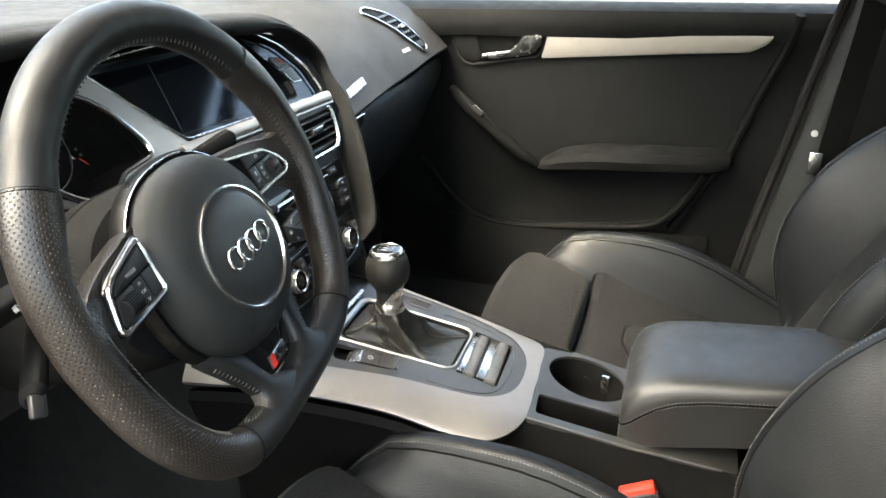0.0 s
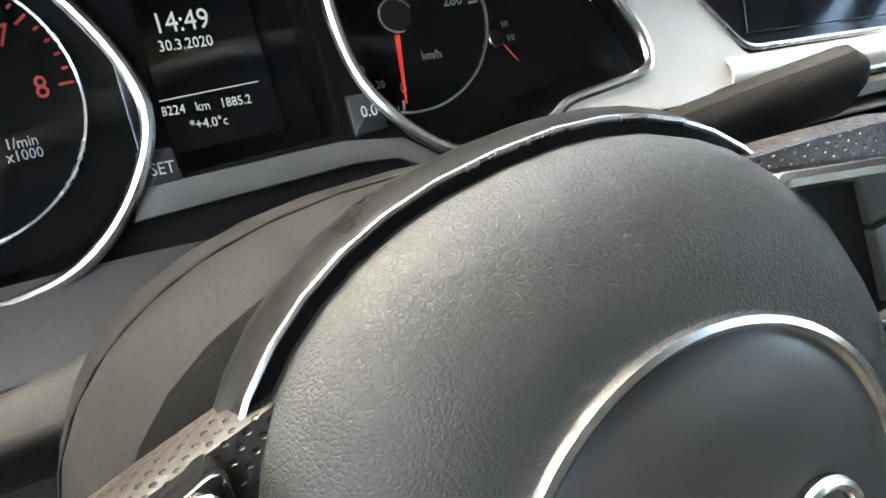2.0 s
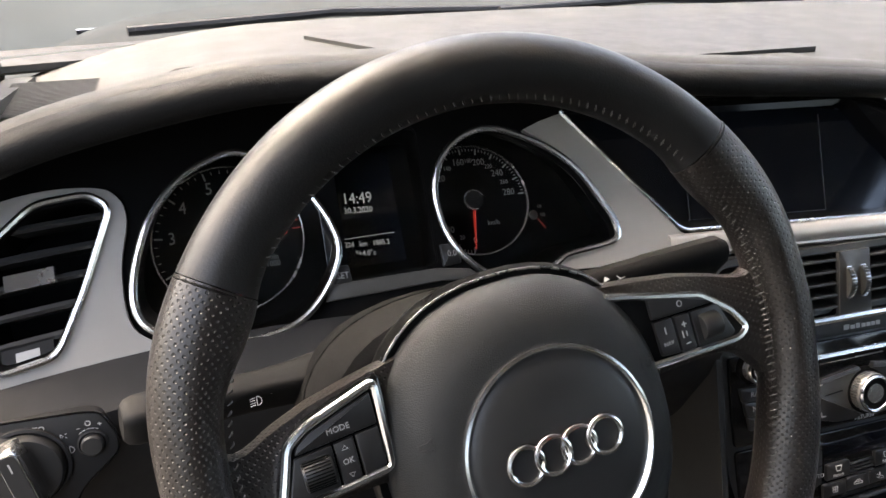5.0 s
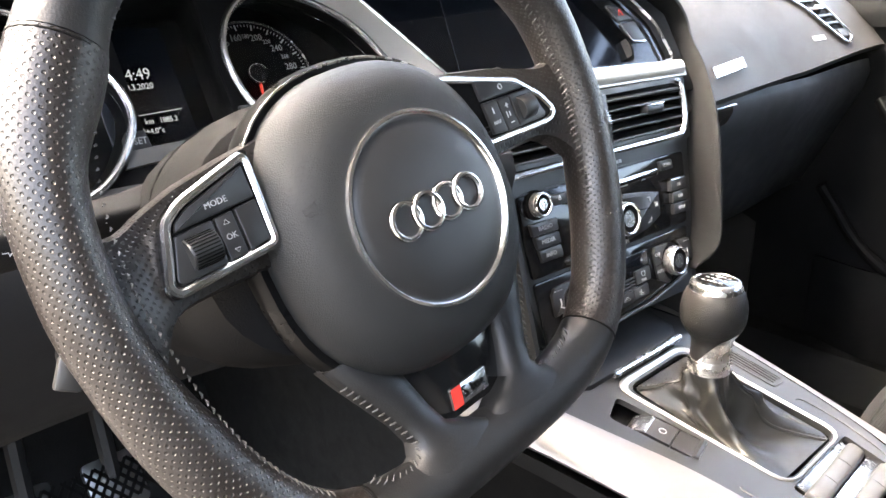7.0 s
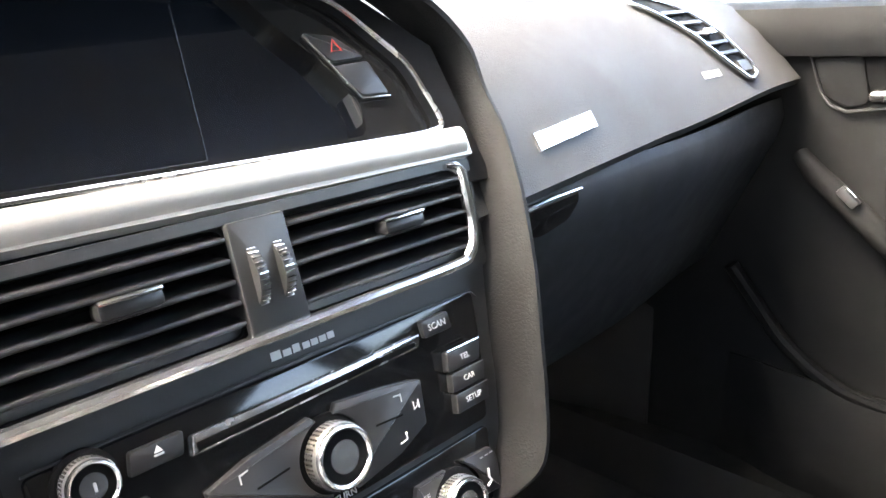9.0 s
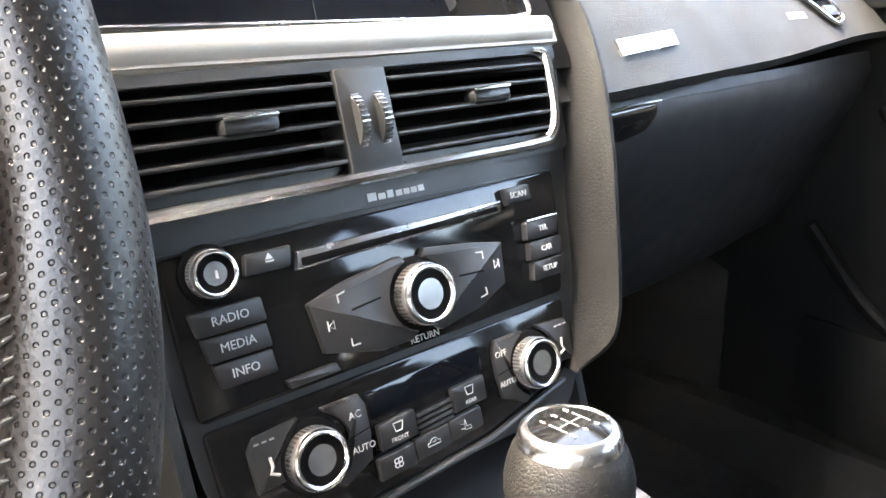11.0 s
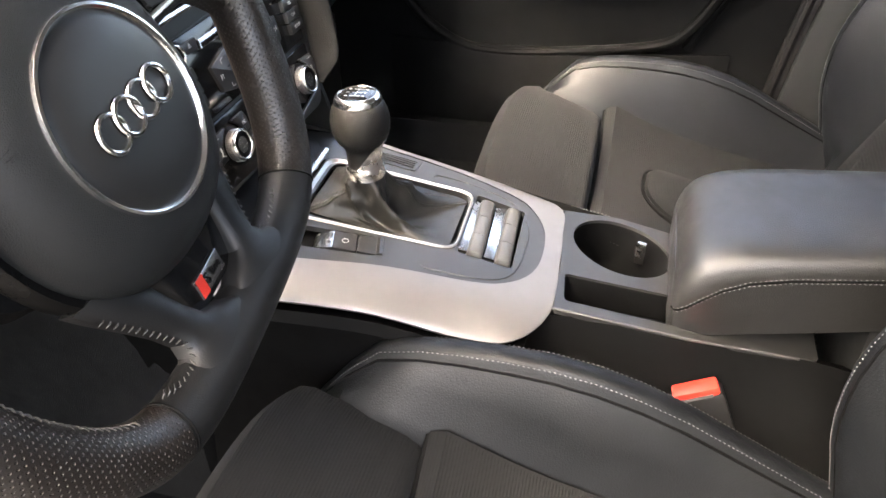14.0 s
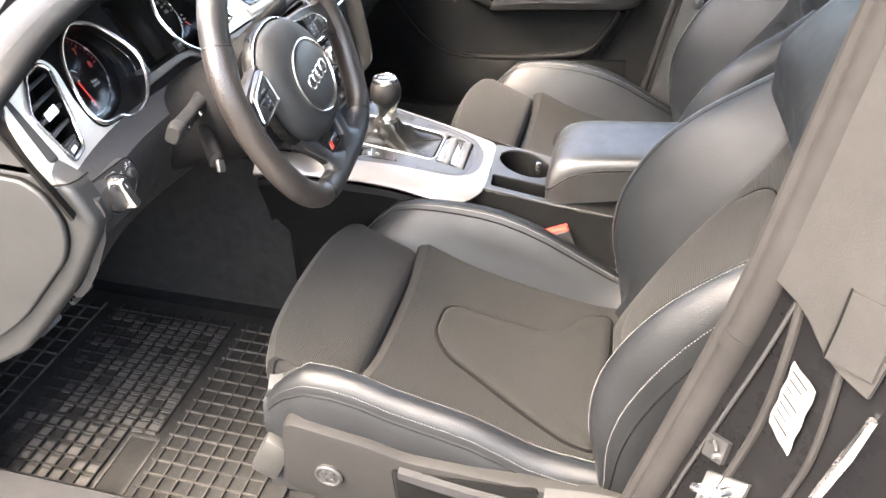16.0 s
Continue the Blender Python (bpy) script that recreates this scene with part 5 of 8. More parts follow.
part("badge", prism(rounded([(-0.0150, -0.1460), (0.0145, -0.1460), (0.0170, -0.1340), (-0.0125, -0.1340)], 0.0008), -0.0185, -0.0170, 0.0004), SATIN, panel, "small silver badge", m=WHEEL)
part("badge_red", prism([(-0.0147, -0.1457), (-0.0070, -0.1457), (-0.0046, -0.1343), (-0.0122, -0.1343)], -0.0170, -0.0167), RED, panel, "red field of the badge", m=WHEEL)
words_on(WHEEL, "S", -0.0030, -0.1400, -0.0165, 0.0098, DEEP, panel, "badge_word")
words_on(WHEEL, "line", 0.0073, -0.1400, -0.0165, 0.0080, DEEP, panel, "badge_word")

# collar and airbag cover
PADC = (-0.0005, -0.0310)


def pad_ring(a, b, z, e=2.35, n=48):
    return [Vector((p.x, p.y, z)) for p in superellipse(a, b, n, e, *PADC)]


part("gloss_collar", loft([pad_ring(0.080, 0.084, -0.042), pad_ring(0.0875, 0.0910, -0.035), pad_ring(0.0885, 0.0920, -0.026), pad_ring(0.0862, 0.0895, -0.0195), pad_ring(0.080, 0.085, -0.021)]), COLLAR, wheel, "gloss black collar round the airbag cover", m=WHEEL)
# thin bright bar drawn as the highlight on the gloss collar's edge
part("collar_line", tube([(p.x, p.y, -0.0195) for p in superellipse(0.0858, 0.0892, 48, 2.35, *PADC) if p.y > -0.02], 0.0008, 6), SATIN, wheel, m=WHEEL)
pad = part("airbag_cover", loft([pad_ring(0.0795, 0.0835, -0.030), pad_ring(0.0818, 0.0858, -0.0200), pad_ring(0.0811, 0.0850, -0.0125), pad_ring(0.0780, 0.0815, -0.0042), pad_ring(0.0722, 0.0755, 0.0035, 2.25), pad_ring(0.0645, 0.0675, 0.0090, 2.15), pad_ring(0.0565, 0.0595, 0.0116, 2.05), pad_ring(0.050, 0.053, 0.0124, 2.0), pad_ring(0.030, 0.032, 0.0126, 2.0)]), PAD, wheel, "black grained airbag cover", m=WHEEL)
EC = (0.003, -0.0328)
EM = WHEEL @ Matrix.Translation((EC[0], EC[1], -0.0066))
part("chrome_circle", lathe([(0.0505, 0.014), (0.0535, 0.0185), (0.0530, 0.0212), (0.0515, 0.0216), (0.0500, 0.0205), (0.0490, 0.0180)], 72), CHROME, pad, "polished chrome circle", m=EM)
part("centre_disc", lathe([(0.050, 0.0188), (0.0485, 0.0200), (0.044, 0.0214), (0.030, 0.0228), (0.012, 0.0233), (0.0005, 0.0234)], 64), KEYMAT, pad, "smooth black centre disc", m=EM)
for i in range(4):
    cx = EC[0] + (i - 1.5) * 0.0150
    ring = [(cx + 0.0093 * math.cos(a), EC[1] + 0.0093 * math.sin(a), 0.0172 + 0.0006 * (i % 2)) for a in span(0, 2 * math.pi, 40)[:-1]]
    part("emblem_ring", tube(ring, 0.00150, 8, True), CHROME, pad, "polished emblem ring", m=WHEEL)
    # dark flat ring under each emblem ring stands in for its shadow
    part("ring_base", tube([(x, y, 0.0160) for x, y, z in ring], 0.0022, 8, True, 0.5), DEEP, pad, m=WHEEL)
for sgn in (-1, 1):
    HM = WHEEL @ Matrix.Translation((sgn * 0.064, -0.008, 0.0096)) @ Matrix.Rotation(radians(sgn * 8), 4, "Y") @ Matrix.Scale(0.72, 4)
    bell = [(-0.0055, -0.0018, 0), (-0.0040, -0.0020, 0), (0.0010, -0.0020, 0), (0.0050, -0.0046, 0), (0.0056, 0.0, 0), (0.0050, 0.0046, 0), (0.0010, 0.0020, 0), (-0.0040, 0.0020, 0), (-0.0055, 0.0018, 0)]
    mark = part("horn_mark", tube([(-sgn * x, y, z) for x, y, z in bell], 0.00030, 5, True), PAD, pad, "small embossed horn mark", m=HM)
    part("horn_bow", tube([(-sgn * x, y, 0) for x, y in ((-0.0030, -0.0020), (-0.0028, -0.0042), (0.0002, -0.0044), (0.0008, -0.0022))], 0.00030, 5), PAD, mark, m=HM)
words_on(WHEEL, "AIRBAG", 0.006, -0.1000, 0.0052, 0.0065, DEEP, pad, "airbag_word")


def spoke_keys(sgn):
    """Key cluster on a spoke: gloss base, chrome frame, keys."""
    def f(x, y):
        return (sgn * x, y)
    if sgn < 0:
        outline = [f(0.0775, 0.0285), f(0.1155, 0.0180), f(0.1255, 0.0120), f(0.1350, -0.0145), f(0.1320, -0.0188), f(0.0790, -0.0156)]
    else:
        outline = [f(0.0550, 0.0295), f(0.1150, 0.0130), f(0.1330, -0.0015), f(0.1410, -0.0140), f(0.1340, -0.0188), f(0.0700, -0.0160)]
    shape = rounded(outline, 0.004)
    base = part("key_base", prism(grown(shape, 1.13), -0.020, -0.0065, 0.002), GLOSS, wheel, "gloss black key base", m=WHEEL)
    part("key_frame", tube([(p.x, p.y, -0.005) for p in shape], 0.0024, 8, True), CHROME, base, "bright chrome key frame", m=WHEEL)
    part("key_field", prism(grown(shape, 0.97), -0.012, -0.0055, 0.001), DEEP, base, m=WHEEL)
    top = [f(0.0810, 0.0240), f(0.1145, 0.0148), f(0.1215, 0.0105), f(0.1235, 0.0066), f(0.0812, 0.0082)]
    left = [f(0.1245, 0.0052), f(0.1316, -0.0135), f(0.1295, -0.0158), f(0.1062, -0.0150), f(0.1056, 0.0058)]
    mid = [f(0.1044, 0.0058), f(0.0945, 0.0063), f(0.0950, -0.0146), f(0.1050, -0.0150)]
    right = [f(0.0932, 0.0065), f(0.0814, 0.0070), f(0.0820, -0.0128), f(0.0938, -0.0144)]
    for poly in (top, left, mid, right):
        part("key", prism(rounded(poly, 0.0012), -0.0055, -0.0030, 0.0008), KEYMAT, base, m=WHEEL)
    if sgn < 0:
        words_on(WHEEL, "MODE", -0.1005, 0.0122, -0.0028, 0.0042, GREY_INK, base)
        words_on(WHEEL, "OK", -0.0997, -0.0045, -0.0028, 0.0040, GREY_INK, base)
        for dy, up in ((0.0025, 1), (-0.0115, -1)):
            part("arrow_mark", tube([(-0.1012, dy - 0.001 * up, -0.0028), (-0.0982, dy - 0.001 * up, -0.0028), (-0.0997, dy + 0.0010 * up, -0.0028)], 0.00022, 4, True), INK, base, m=WHEEL)
        roll = lathe([(0.003, -0.0075), (0.0072, -0.0075), (0.0078, -0.006), (0.0078, 0.006), (0.0072, 0.0075), (0.003, 0.0075)], 30)
        part("thumb_roller", roll, KEYMAT, base, "ribbed thumb roller", m=WHEEL @ Matrix.Translation((-0.1150, -0.0050, -0.0048)) @ Matrix.Rotation(radians(90), 4, "Y"))
        bm = bmesh.new()
        for i in range(12):
            a = radians(-66 + 12 * i)
            box_into(bm, (-0.1150, -0.0050 + 0.0078 * math.sin(a), -0.0048 + 0.0078 * math.cos(a)), (0.013, 0.0006, 0.0006), Matrix.Rotation(-a, 4, "X"))
        part("roller_ribs", bm, DEEP, base, m=WHEEL)
    else:
        roll = lathe([(0.003, -0.006), (0.0072, -0.006), (0.0078, -0.005), (0.0078, 0.005), (0.0072, 0.006), (0.003, 0.006)], 30)
        part("thumb_roller", roll, KEYMAT, base, "ribbed thumb roller", m=WHEEL @ Matrix.Translation((0.1160, -0.0050, -0.0048)) @ Matrix.Rotation(radians(90), 4, "Y"))
        bars_on(WHEEL, [(0.0997, 0.0005, 0.0030, 0.0006, 0), (0.0997, 0.0005, 0.0006, 0.0030, 0), (0.0997, -0.0105, 0.0030, 0.0006, 0), (0.0975, -0.0050, 0.0006, 0.0040, 0), (0.1000, -0.0050, 0.0006, 0.0030, 0), (0.0872, 0.0005, 0.0006, 0.0040, 0)], -0.0027, INK, base)
        words_on(WHEEL, "NAV", 0.0875, -0.0070, -0.0028, 0.0032, GREY_INK, base)
        part("voice_mark", tube([(0.100 + 0.0016 * math.cos(a), 0.0125 + 0.0016 * math.sin(a), -0.0027) for a in span(0.6, 2 * math.pi, 14)[:-1]], 0.00025, 4, True), INK, base, m=WHEEL)


spoke_keys(-1)
spoke_keys(1)

# thick cross-stitching on the inner side of the rim, and the seam rings
bm = bmesh.new()
inner = [p for p in RIM]
for i, p in enumerate(inner):
    q = inner[(i + 1) % len(inner)]
    a = math.degrees(math.atan2(p.y, p.x)) % 360
    if not 232 < a < 312:
        t = (q - p).normalized()
        out = Vector((t.y, -t.x, 0))
        n = max(int((q - p).length / 0.0036), 1)
        for k in range(n):
            c = p.lerp(q, (k + 0.5) / n) - out * 0.0166 + Vector((0, 0, 0.0080))
            nrm = (-out * 0.90 + Vector((0, 0, 0.44))).normalized()
            acr = t.cross(nrm).normalized()
            tube_into(bm, [c - acr * 0.0022 - t * 0.0009, c + nrm * 0.0006, c + acr * 0.0022 + t * 0.0009], [0.0003, 0.00065, 0.0003], 5)
part("rim_stitching", bm, BLACK_THREAD, wheel, "thick black stitching on the inner rim", m=WHEEL, kind="stuff")
for a in (35.1, 144.9, 240.1, 304.9):
    near = min(RIM, key=lambda q: abs((math.degrees(math.atan2(q.y, q.x)) - a + 180) % 360 - 180))
    i = RIM.index(near)
    t = (RIM[(i + 1) % len(RIM)] - RIM[i - 1]).normalized()
    out = Vector((t.y, -t.x, 0))
    part("rim_seam", tube([near + out * (0.0183 * math.cos(b)) + Vector((0, 0, 0.0184 * math.sin(b))) for b in span(0, 2 * math.pi, 24)[:-1]], 0.0006, 6, True), DEEP, wheel, m=WHEEL)

# ---- column behind the wheel, with stalks ----
column = thing("steering_column", WHEEL @ Vector((0, -0.02, -0.10)), "black plastic steering column shroud with control stalks", "steering column")
part("shroud", loft([[Vector((p.x, p.y, z)) for p in superellipse(a, b, 36, 2.5, 0, cy)] for a, b, cy, z in ((0.082, 0.060, -0.030, -0.038), (0.100, 0.072, -0.027, -0.044), (0.110, 0.077, -0.025, -0.062), (0.112, 0.077, -0.026, -0.10), (0.100, 0.068, -0.030, -0.16), (0.092, 0.062, -0.03, -0.25))]), SHROUD, column, m=WHEEL @ Matrix.Rotation(radians(-8.6), 4, "Z"))
part("shroud_seam", tube([Vector((p.x, p.y, -0.075)) for p in superellipse(0.1105, 0.0770, 40, 2.5, 0, -0.0255) if p.y > -0.06], 0.001, 5), DEEP, column, m=WHEEL @ Matrix.Rotation(radians(-8.6), 4, "Z"))


def stalk(a, b, r0, r1, flat, name, label, turn=0):
    p0, p1 = Vector(a), Vector(b)
    d = p1 - p0
    line = [p0, p0 + d * 0.35, p0 + d * 0.62, p0 + d * 0.64, p0 + d * 0.95, p1]
    return part(name, tube(line, [r0, r0 * 1.1, r1 * 0.95, r1, r1 * 1.02, r1 * 0.6], 14, False, flat, up=(0, 0.9, 0.45)), SHROUD, column, label)


def paddle(a, b, rows):
    """A flattened stalk from a to b: rows of place along it, height and depth."""
    p0, d = Vector(a), Vector(b) - Vector(a)
    side = Vector((0.08, 0.92, 0.38)).normalized()
    up = d.cross(side).normalized()
    side = up.cross(d).normalized()
    return loft([[p0 + d * t + up * (h / 2 * math.copysign(abs(math.sin(k)) ** 0.55, math.sin(k))) + side * (w / 2 * math.copysign(abs(math.cos(k)) ** 0.55, math.cos(k))) for k in (2 * math.pi * i / 24 for i in range(24))] for t, h, w in rows])


S1A, S1B = (-0.400, 0.128, 0.628), (-0.556, 0.0965, 0.638)
s1 = part("turn_signal_stalk", paddle(S1A, S1B, ((0.0, 0.030, 0.026), (0.30, 0.030, 0.024), (0.42, 0.025, 0.020), (0.55, 0.0235, 0.018), (0.865, 0.0255, 0.019), (0.872, 0.0245, 0.018))), SEATBASE, column, "grey-black turn signal stalk with white signs")
part("stalk_end", paddle(S1A, S1B, ((0.877, 0.0240, 0.0180), (0.884, 0.0270, 0.0205), (0.91, 0.0280, 0.0215), (0.955, 0.0275, 0.0210), (0.985, 0.0250, 0.0185), (1.0, 0.0200, 0.0140))), SEATBASE, s1, "square-ended cap of the stalk")
s2 = stalk((-0.44, 0.130, 0.600), (-0.515, 0.068, 0.582), 0.011, 0.013, 0.7, "cruise_stalk", "short black cruise control stalk")
part("stalk_button", box((-0.516, 0.064, 0.579), (0.013, 0.006, 0.017), Matrix.Rotation(radians(-20), 4, "X") @ Matrix.Rotation(radians(25), 4, "Y"), 0.002), CONSOLE, s2, "grey stalk button")
s3 = stalk((-0.318, 0.150, 0.636), (-0.150, 0.124, 0.668), 0.014, 0.0175, 0.62, "wiper_stalk", "black wiper stalk with white signs")
WS = Matrix.Translation((-0.2560, 0.1215, 0.6592)) @ Matrix.Rotation(radians(-20), 4, "Y") @ Matrix.Rotation(radians(50), 4, "X")
words_on(WS, "HIGH", 0, 0.0022, 0, 0.0034, GREY_INK, s3, "stalk_word")
words_on(WS, "LOW", 0, -0.0022, 0, 0.0034, GREY_INK, s3, "stalk_word")
bars_on(WS, [(0.0100, -0.0030, 0.0026, 0.0016, 0), (0.0100, -0.0055, 0.0026, 0.0012, 0), (0.0205, -0.0040, 0.0050, 0.0005, -8), (0.0185, -0.0024, 0.0005, 0.0034, 30)], 0.0, GREY_INK, s3, "stalk_sign")
part("arrow_mark", prism([(0.0078, -0.0010), (0.0122, -0.0010), (0.0100, 0.0022)], -0.0002, 0.0002), GREY_INK, s3, m=WS)



def outline_sign(m, shapes, parent, r=0.00032):
    """White printed signs drawn as thin closed outlines."""
    bm = bmesh.new()
    for pts in shapes:
        tube_into(bm, [m @ Vector((x, y, 0)) for x, y in pts + pts[:1]], r, 4)
    part("printed_sign", bm, INK, parent)


def arrow(x, y, sgn, k=1.0):
    return [(x + k * sgn * u, y + k * v) for u, v in ((0.0042, 0), (0.0008, 0.0032), (0.0008, 0.0014), (-0.0020, 0.0014), (-0.0020, -0.0014), (0.0008, -0.0014), (0.0008, -0.0032))]


def headlamp(x, y, k=1.0):
    """A lamp seen from the side with three beams."""
    bowl = [(x + k * u, y + k * v) for u, v in ((0, 0.0026), (0.0012, 0.0024), (0.0024, 0.0014), (0.0028, 0), (0.0024, -0.0014), (0.0012, -0.0024), (0, -0.0026))]
    return [bowl] + [[(x - k * 0.0010, y + k * v), (x - k * 0.0040, y + k * (v - 0.0005))] for v in (0.0020, 0.0007, -0.0007, -0.0020)]


S1M = Matrix.Translation((-0.5290, 0.0918, 0.6360)) @ Matrix.Rotation(radians(11), 4, "Z") @ Matrix.Rotation(radians(5), 4, "Y") @ Matrix.Rotation(radians(68), 4, "X")
outline_sign(S1M, [arrow(-0.0060, 0.0010, -1), arrow(0.0040, 0.0010, 1)], s1)
S1N = Matrix.Translation((-0.4840, 0.0995, 0.6362)) @ Matrix.Rotation(radians(11), 4, "Z") @ Matrix.Rotation(radians(5), 4, "Y") @ Matrix.Rotation(radians(60), 4, "X")
outline_sign(S1N, headlamp(0.0, -0.002) + [[(0.009 + v * 0.8, 0.004 + u * 0.8) for u, v in arrow(0, 0, -1)]], s1)

# ---- light switch on the knee panel ----
LS = Matrix.Translation((-0.601, face_y(-0.592, 0.615) - 0.037, 0.588)) @ Matrix.Rotation(radians(80), 4, "X")
lights = thing("light_switch", LS.translation, "black rotary light switch with bright grip below the side vent", "light switch")
superellipse_ring = [(math.copysign(abs(math.cos(k)) ** 0.5, math.cos(k)), math.copysign(abs(math.sin(k)) ** 0.35, math.sin(k))) for k in (2 * math.pi * i / 28 for i in range(28))]
PLATE = rounded([(-0.055, -0.036), (0.003, -0.036), (0.0115, -0.023), (0.034, -0.004), (0.035, 0.006), (0.028, 0.0225), (0.018, 0.0250), (-0.055, 0.0275)], 0.006)
part("switch_plate", prism(PLATE, -0.016, 0.002, 0.0015), PLASTIC, lights, m=LS)
part("plate_edge", tube([(x, y, 0.0012) for x, y in ((p[0], p[1]) for p in grown(PLATE, 1.01))], 0.0007, 6, True), GLOSS, lights, "glossy edge of the plate", m=LS)
DIAL = LS @ Matrix.Translation((-0.0175, -0.0030, 0))
part("dial_collar", lathe([(0.0255, 0.001), (0.0252, 0.0045), (0.0236, 0.0050), (0.0222, 0.0035)], 40), PLASTIC, lights, "raised collar round the dial", m=DIAL)
rot = part("switch_dial", lathe([(0.0220, 0.001), (0.0220, 0.008), (0.0205, 0.0105), (0.0150, 0.0110), (0.002, 0.0110)], 40), KEYMAT, lights, "round switch dial", m=DIAL)
turn_grip = Matrix.Rotation(radians(14), 4, "Z")
part("switch_grip", loft([[turn_grip @ Vector((x * w, y * h, z)) for x, y in superellipse_ring] for z, w, h in ((0.008, 0.0076, 0.0225), (0.019, 0.0070, 0.0220), (0.0235, 0.0066, 0.0215), (0.0250, 0.0056, 0.0205))]), SATIN, rot, "satin grip bar", m=DIAL)
part("grip_face", loft([[turn_grip @ Vector((x * w, y * h, z)) for x, y in superellipse_ring] for z, w, h in ((0.0245, 0.0054, 0.0200), (0.0258, 0.0050, 0.0195))]), KEYMAT, rot, "black face of the grip", m=DIAL)
part("grip_line", box((0, 0, 0.0), (0.0008, 0.006, 0.0005)), INK, rot, m=DIAL @ turn_grip @ Matrix.Translation((0, 0.012, 0.0260)))
knob_place = LS @ Matrix.Translation((0.0205, 0.0045, 0))
part("dimmer_well", lathe([(0.0088, 0.001), (0.0088, 0.0030), (0.0078, 0.0034), (0.0070, 0.0022)], 28), PLASTIC, lights, m=knob_place)
part("dimmer", lathe([(0.0066, 0.001), (0.0066, 0.0065), (0.0056, 0.0075), (0.001, 0.0075)], 24), KEYMAT, lights, "small dimmer knob", m=knob_place)
words_on(LS, "AUTO", -0.0105, 0.0195, 0.0024, 0.0048, INK, lights)
SIGN = LS @ Matrix.Translation((0, 0, 0.0024))
outline_sign(SIGN, headlamp(0.0075, 0.0030, 0.85), lights, 0.00025)
outline_sign(SIGN, [[(0.0000 - 0.0006, 0.0125 + v) for v in (0.0013, -0.0013)] + [(-0.0022, 0.0125)], [(0.0030 + 0.0006, 0.0125 + v) for v in (0.0013, -0.0013)] + [(0.0052, 0.0125)], [(-0.0032, 0.0135), (-0.0042, 0.0138)], [(-0.0032, 0.0115), (-0.0042, 0.0112)], [(0.0062, 0.0135), (0.0072, 0.0138)], [(0.0062, 0.0115), (0.0072, 0.0112)]], lights, 0.00025)
outline_sign(SIGN, [[(0.0196 + 0.0015 * math.cos(a), 0.0180 + 0.0015 * math.sin(a)) for a in span(0, 2 * math.pi, 10)[:-1]], [(0.0130, 0.0155), (0.0148, 0.0155)], [(0.0250, 0.0165), (0.0270, 0.0165)], [(0.0260, 0.0156), (0.0260, 0.0175)]] + [[(0.0205 + 0.0100 * math.cos(a), 0.0045 + 0.0100 * math.sin(a)), (0.0205 + 0.0100 * math.cos(a + 0.2), 0.0045 + 0.0100 * math.sin(a + 0.2))] for a in (1.1, 1.35, 1.6, 1.85, 2.1)], lights, 0.00025)

# ---- centre console ----
def on_console(x, y, d):
    """A place d metres above the console's sloping top."""
    return Vector((x, y - 0.215 * d, 0.358 + 0.22 * y + 0.977 * d))


console = thing("centre_console", (0.0, -0.15, 0.0), "dark satin centre console with broad pale silver trim", "centre console")


def con(name, bm, mat, parent=None, label="", sharp=FRONT):
    return part(name, warp(bm, on_console), mat, parent or console, label, sharp=sharp)


inner_line = [(-0.165, 0.200), (-0.150, 0.165), (-0.135, 0.125), (-0.100, 0.03), (-0.077, -0.036), (-0.060, -0.118), (-0.045, -0.150), (-0.020, -0.170), (0.015, -0.177), (0.060, -0.173), (0.090, -0.157), (0.108, -0.132), (0.122, -0.063), (0.126, 0.046), (0.121, 0.10), (0.10, 0.15)]
outer_line = [(-0.184, 0.200, 0.040), (-0.178, 0.165, 0.032), (-0.168, 0.125, 0.025), (-0.147, 0.03, 0.015), (-0.130, -0.045, 0.014), (-0.120, -0.125, 0.018), (-0.108, -0.170, 0.013), (-0.064, -0.197, 0.004), (0.012, -0.196, 0.001), (0.066, -0.193, 0.001), (0.112, -0.187, 0.001), (0.128, -0.150, 0.004), (0.137, -0.065, 0.005), (0.141, 0.046, 0.005), (0.137, 0.11, 0.005), (0.115, 0.17, 0.005)]
IL = catmull([(*p, 0) for p in inner_line], 4, False)
OL = catmull(outer_line, 4, False)
rows = []
for t, drop in ((0, 0), (0.04, 0.0), (0.35, 0.12), (0.65, 0.38), (0.88, 0.75), (0.97, 0.93), (1.0, 1.05)):
    rows.append([on_console(a.x + (b.x - a.x) * t, a.y + (b.y - a.y) * t, 0.001 - b.z * drop) for a, b in zip(IL, OL)])
rows.append([on_console(b.x + 0.004, b.y, -0.004 - b.z * 1.1) for b in OL])
bm = bmesh.new()
rings_into(bm, rows, closed=False, cap=False)
part("side_trim", bm, PALE, console, "broad pale silver trim along the console")

frame_out = rounded([(-0.0465, 0.0755), (-0.0205, -0.0925), (0.0895, -0.0908), (0.0740, 0.0775)], 0.018)
frame_in = rounded([(-0.0365, 0.0655), (-0.0163, -0.0885), (0.0860, -0.0866), (0.0688, 0.0675)], 0.016)
epb_hole = rounded([(-0.056, 0.063), (-0.036, -0.019), (-0.066, -0.023), (-0.086, 0.050)], 0.006)
row_hole = rounded([(-0.0205, -0.0935), (-0.0205, -0.1505), (0.0845, -0.1480), (0.0900, -0.0925)], 0.004)
panel_outline = [(p.x, p.y) for p in IL[8:-4]] + [(0.10, 0.150), (-0.145, 0.150)]
con("top_panel", plate(panel_outline, [frame_in, epb_hole, row_hole], -0.006, 0.0), CONSOLE, None, "dark satin top panel")
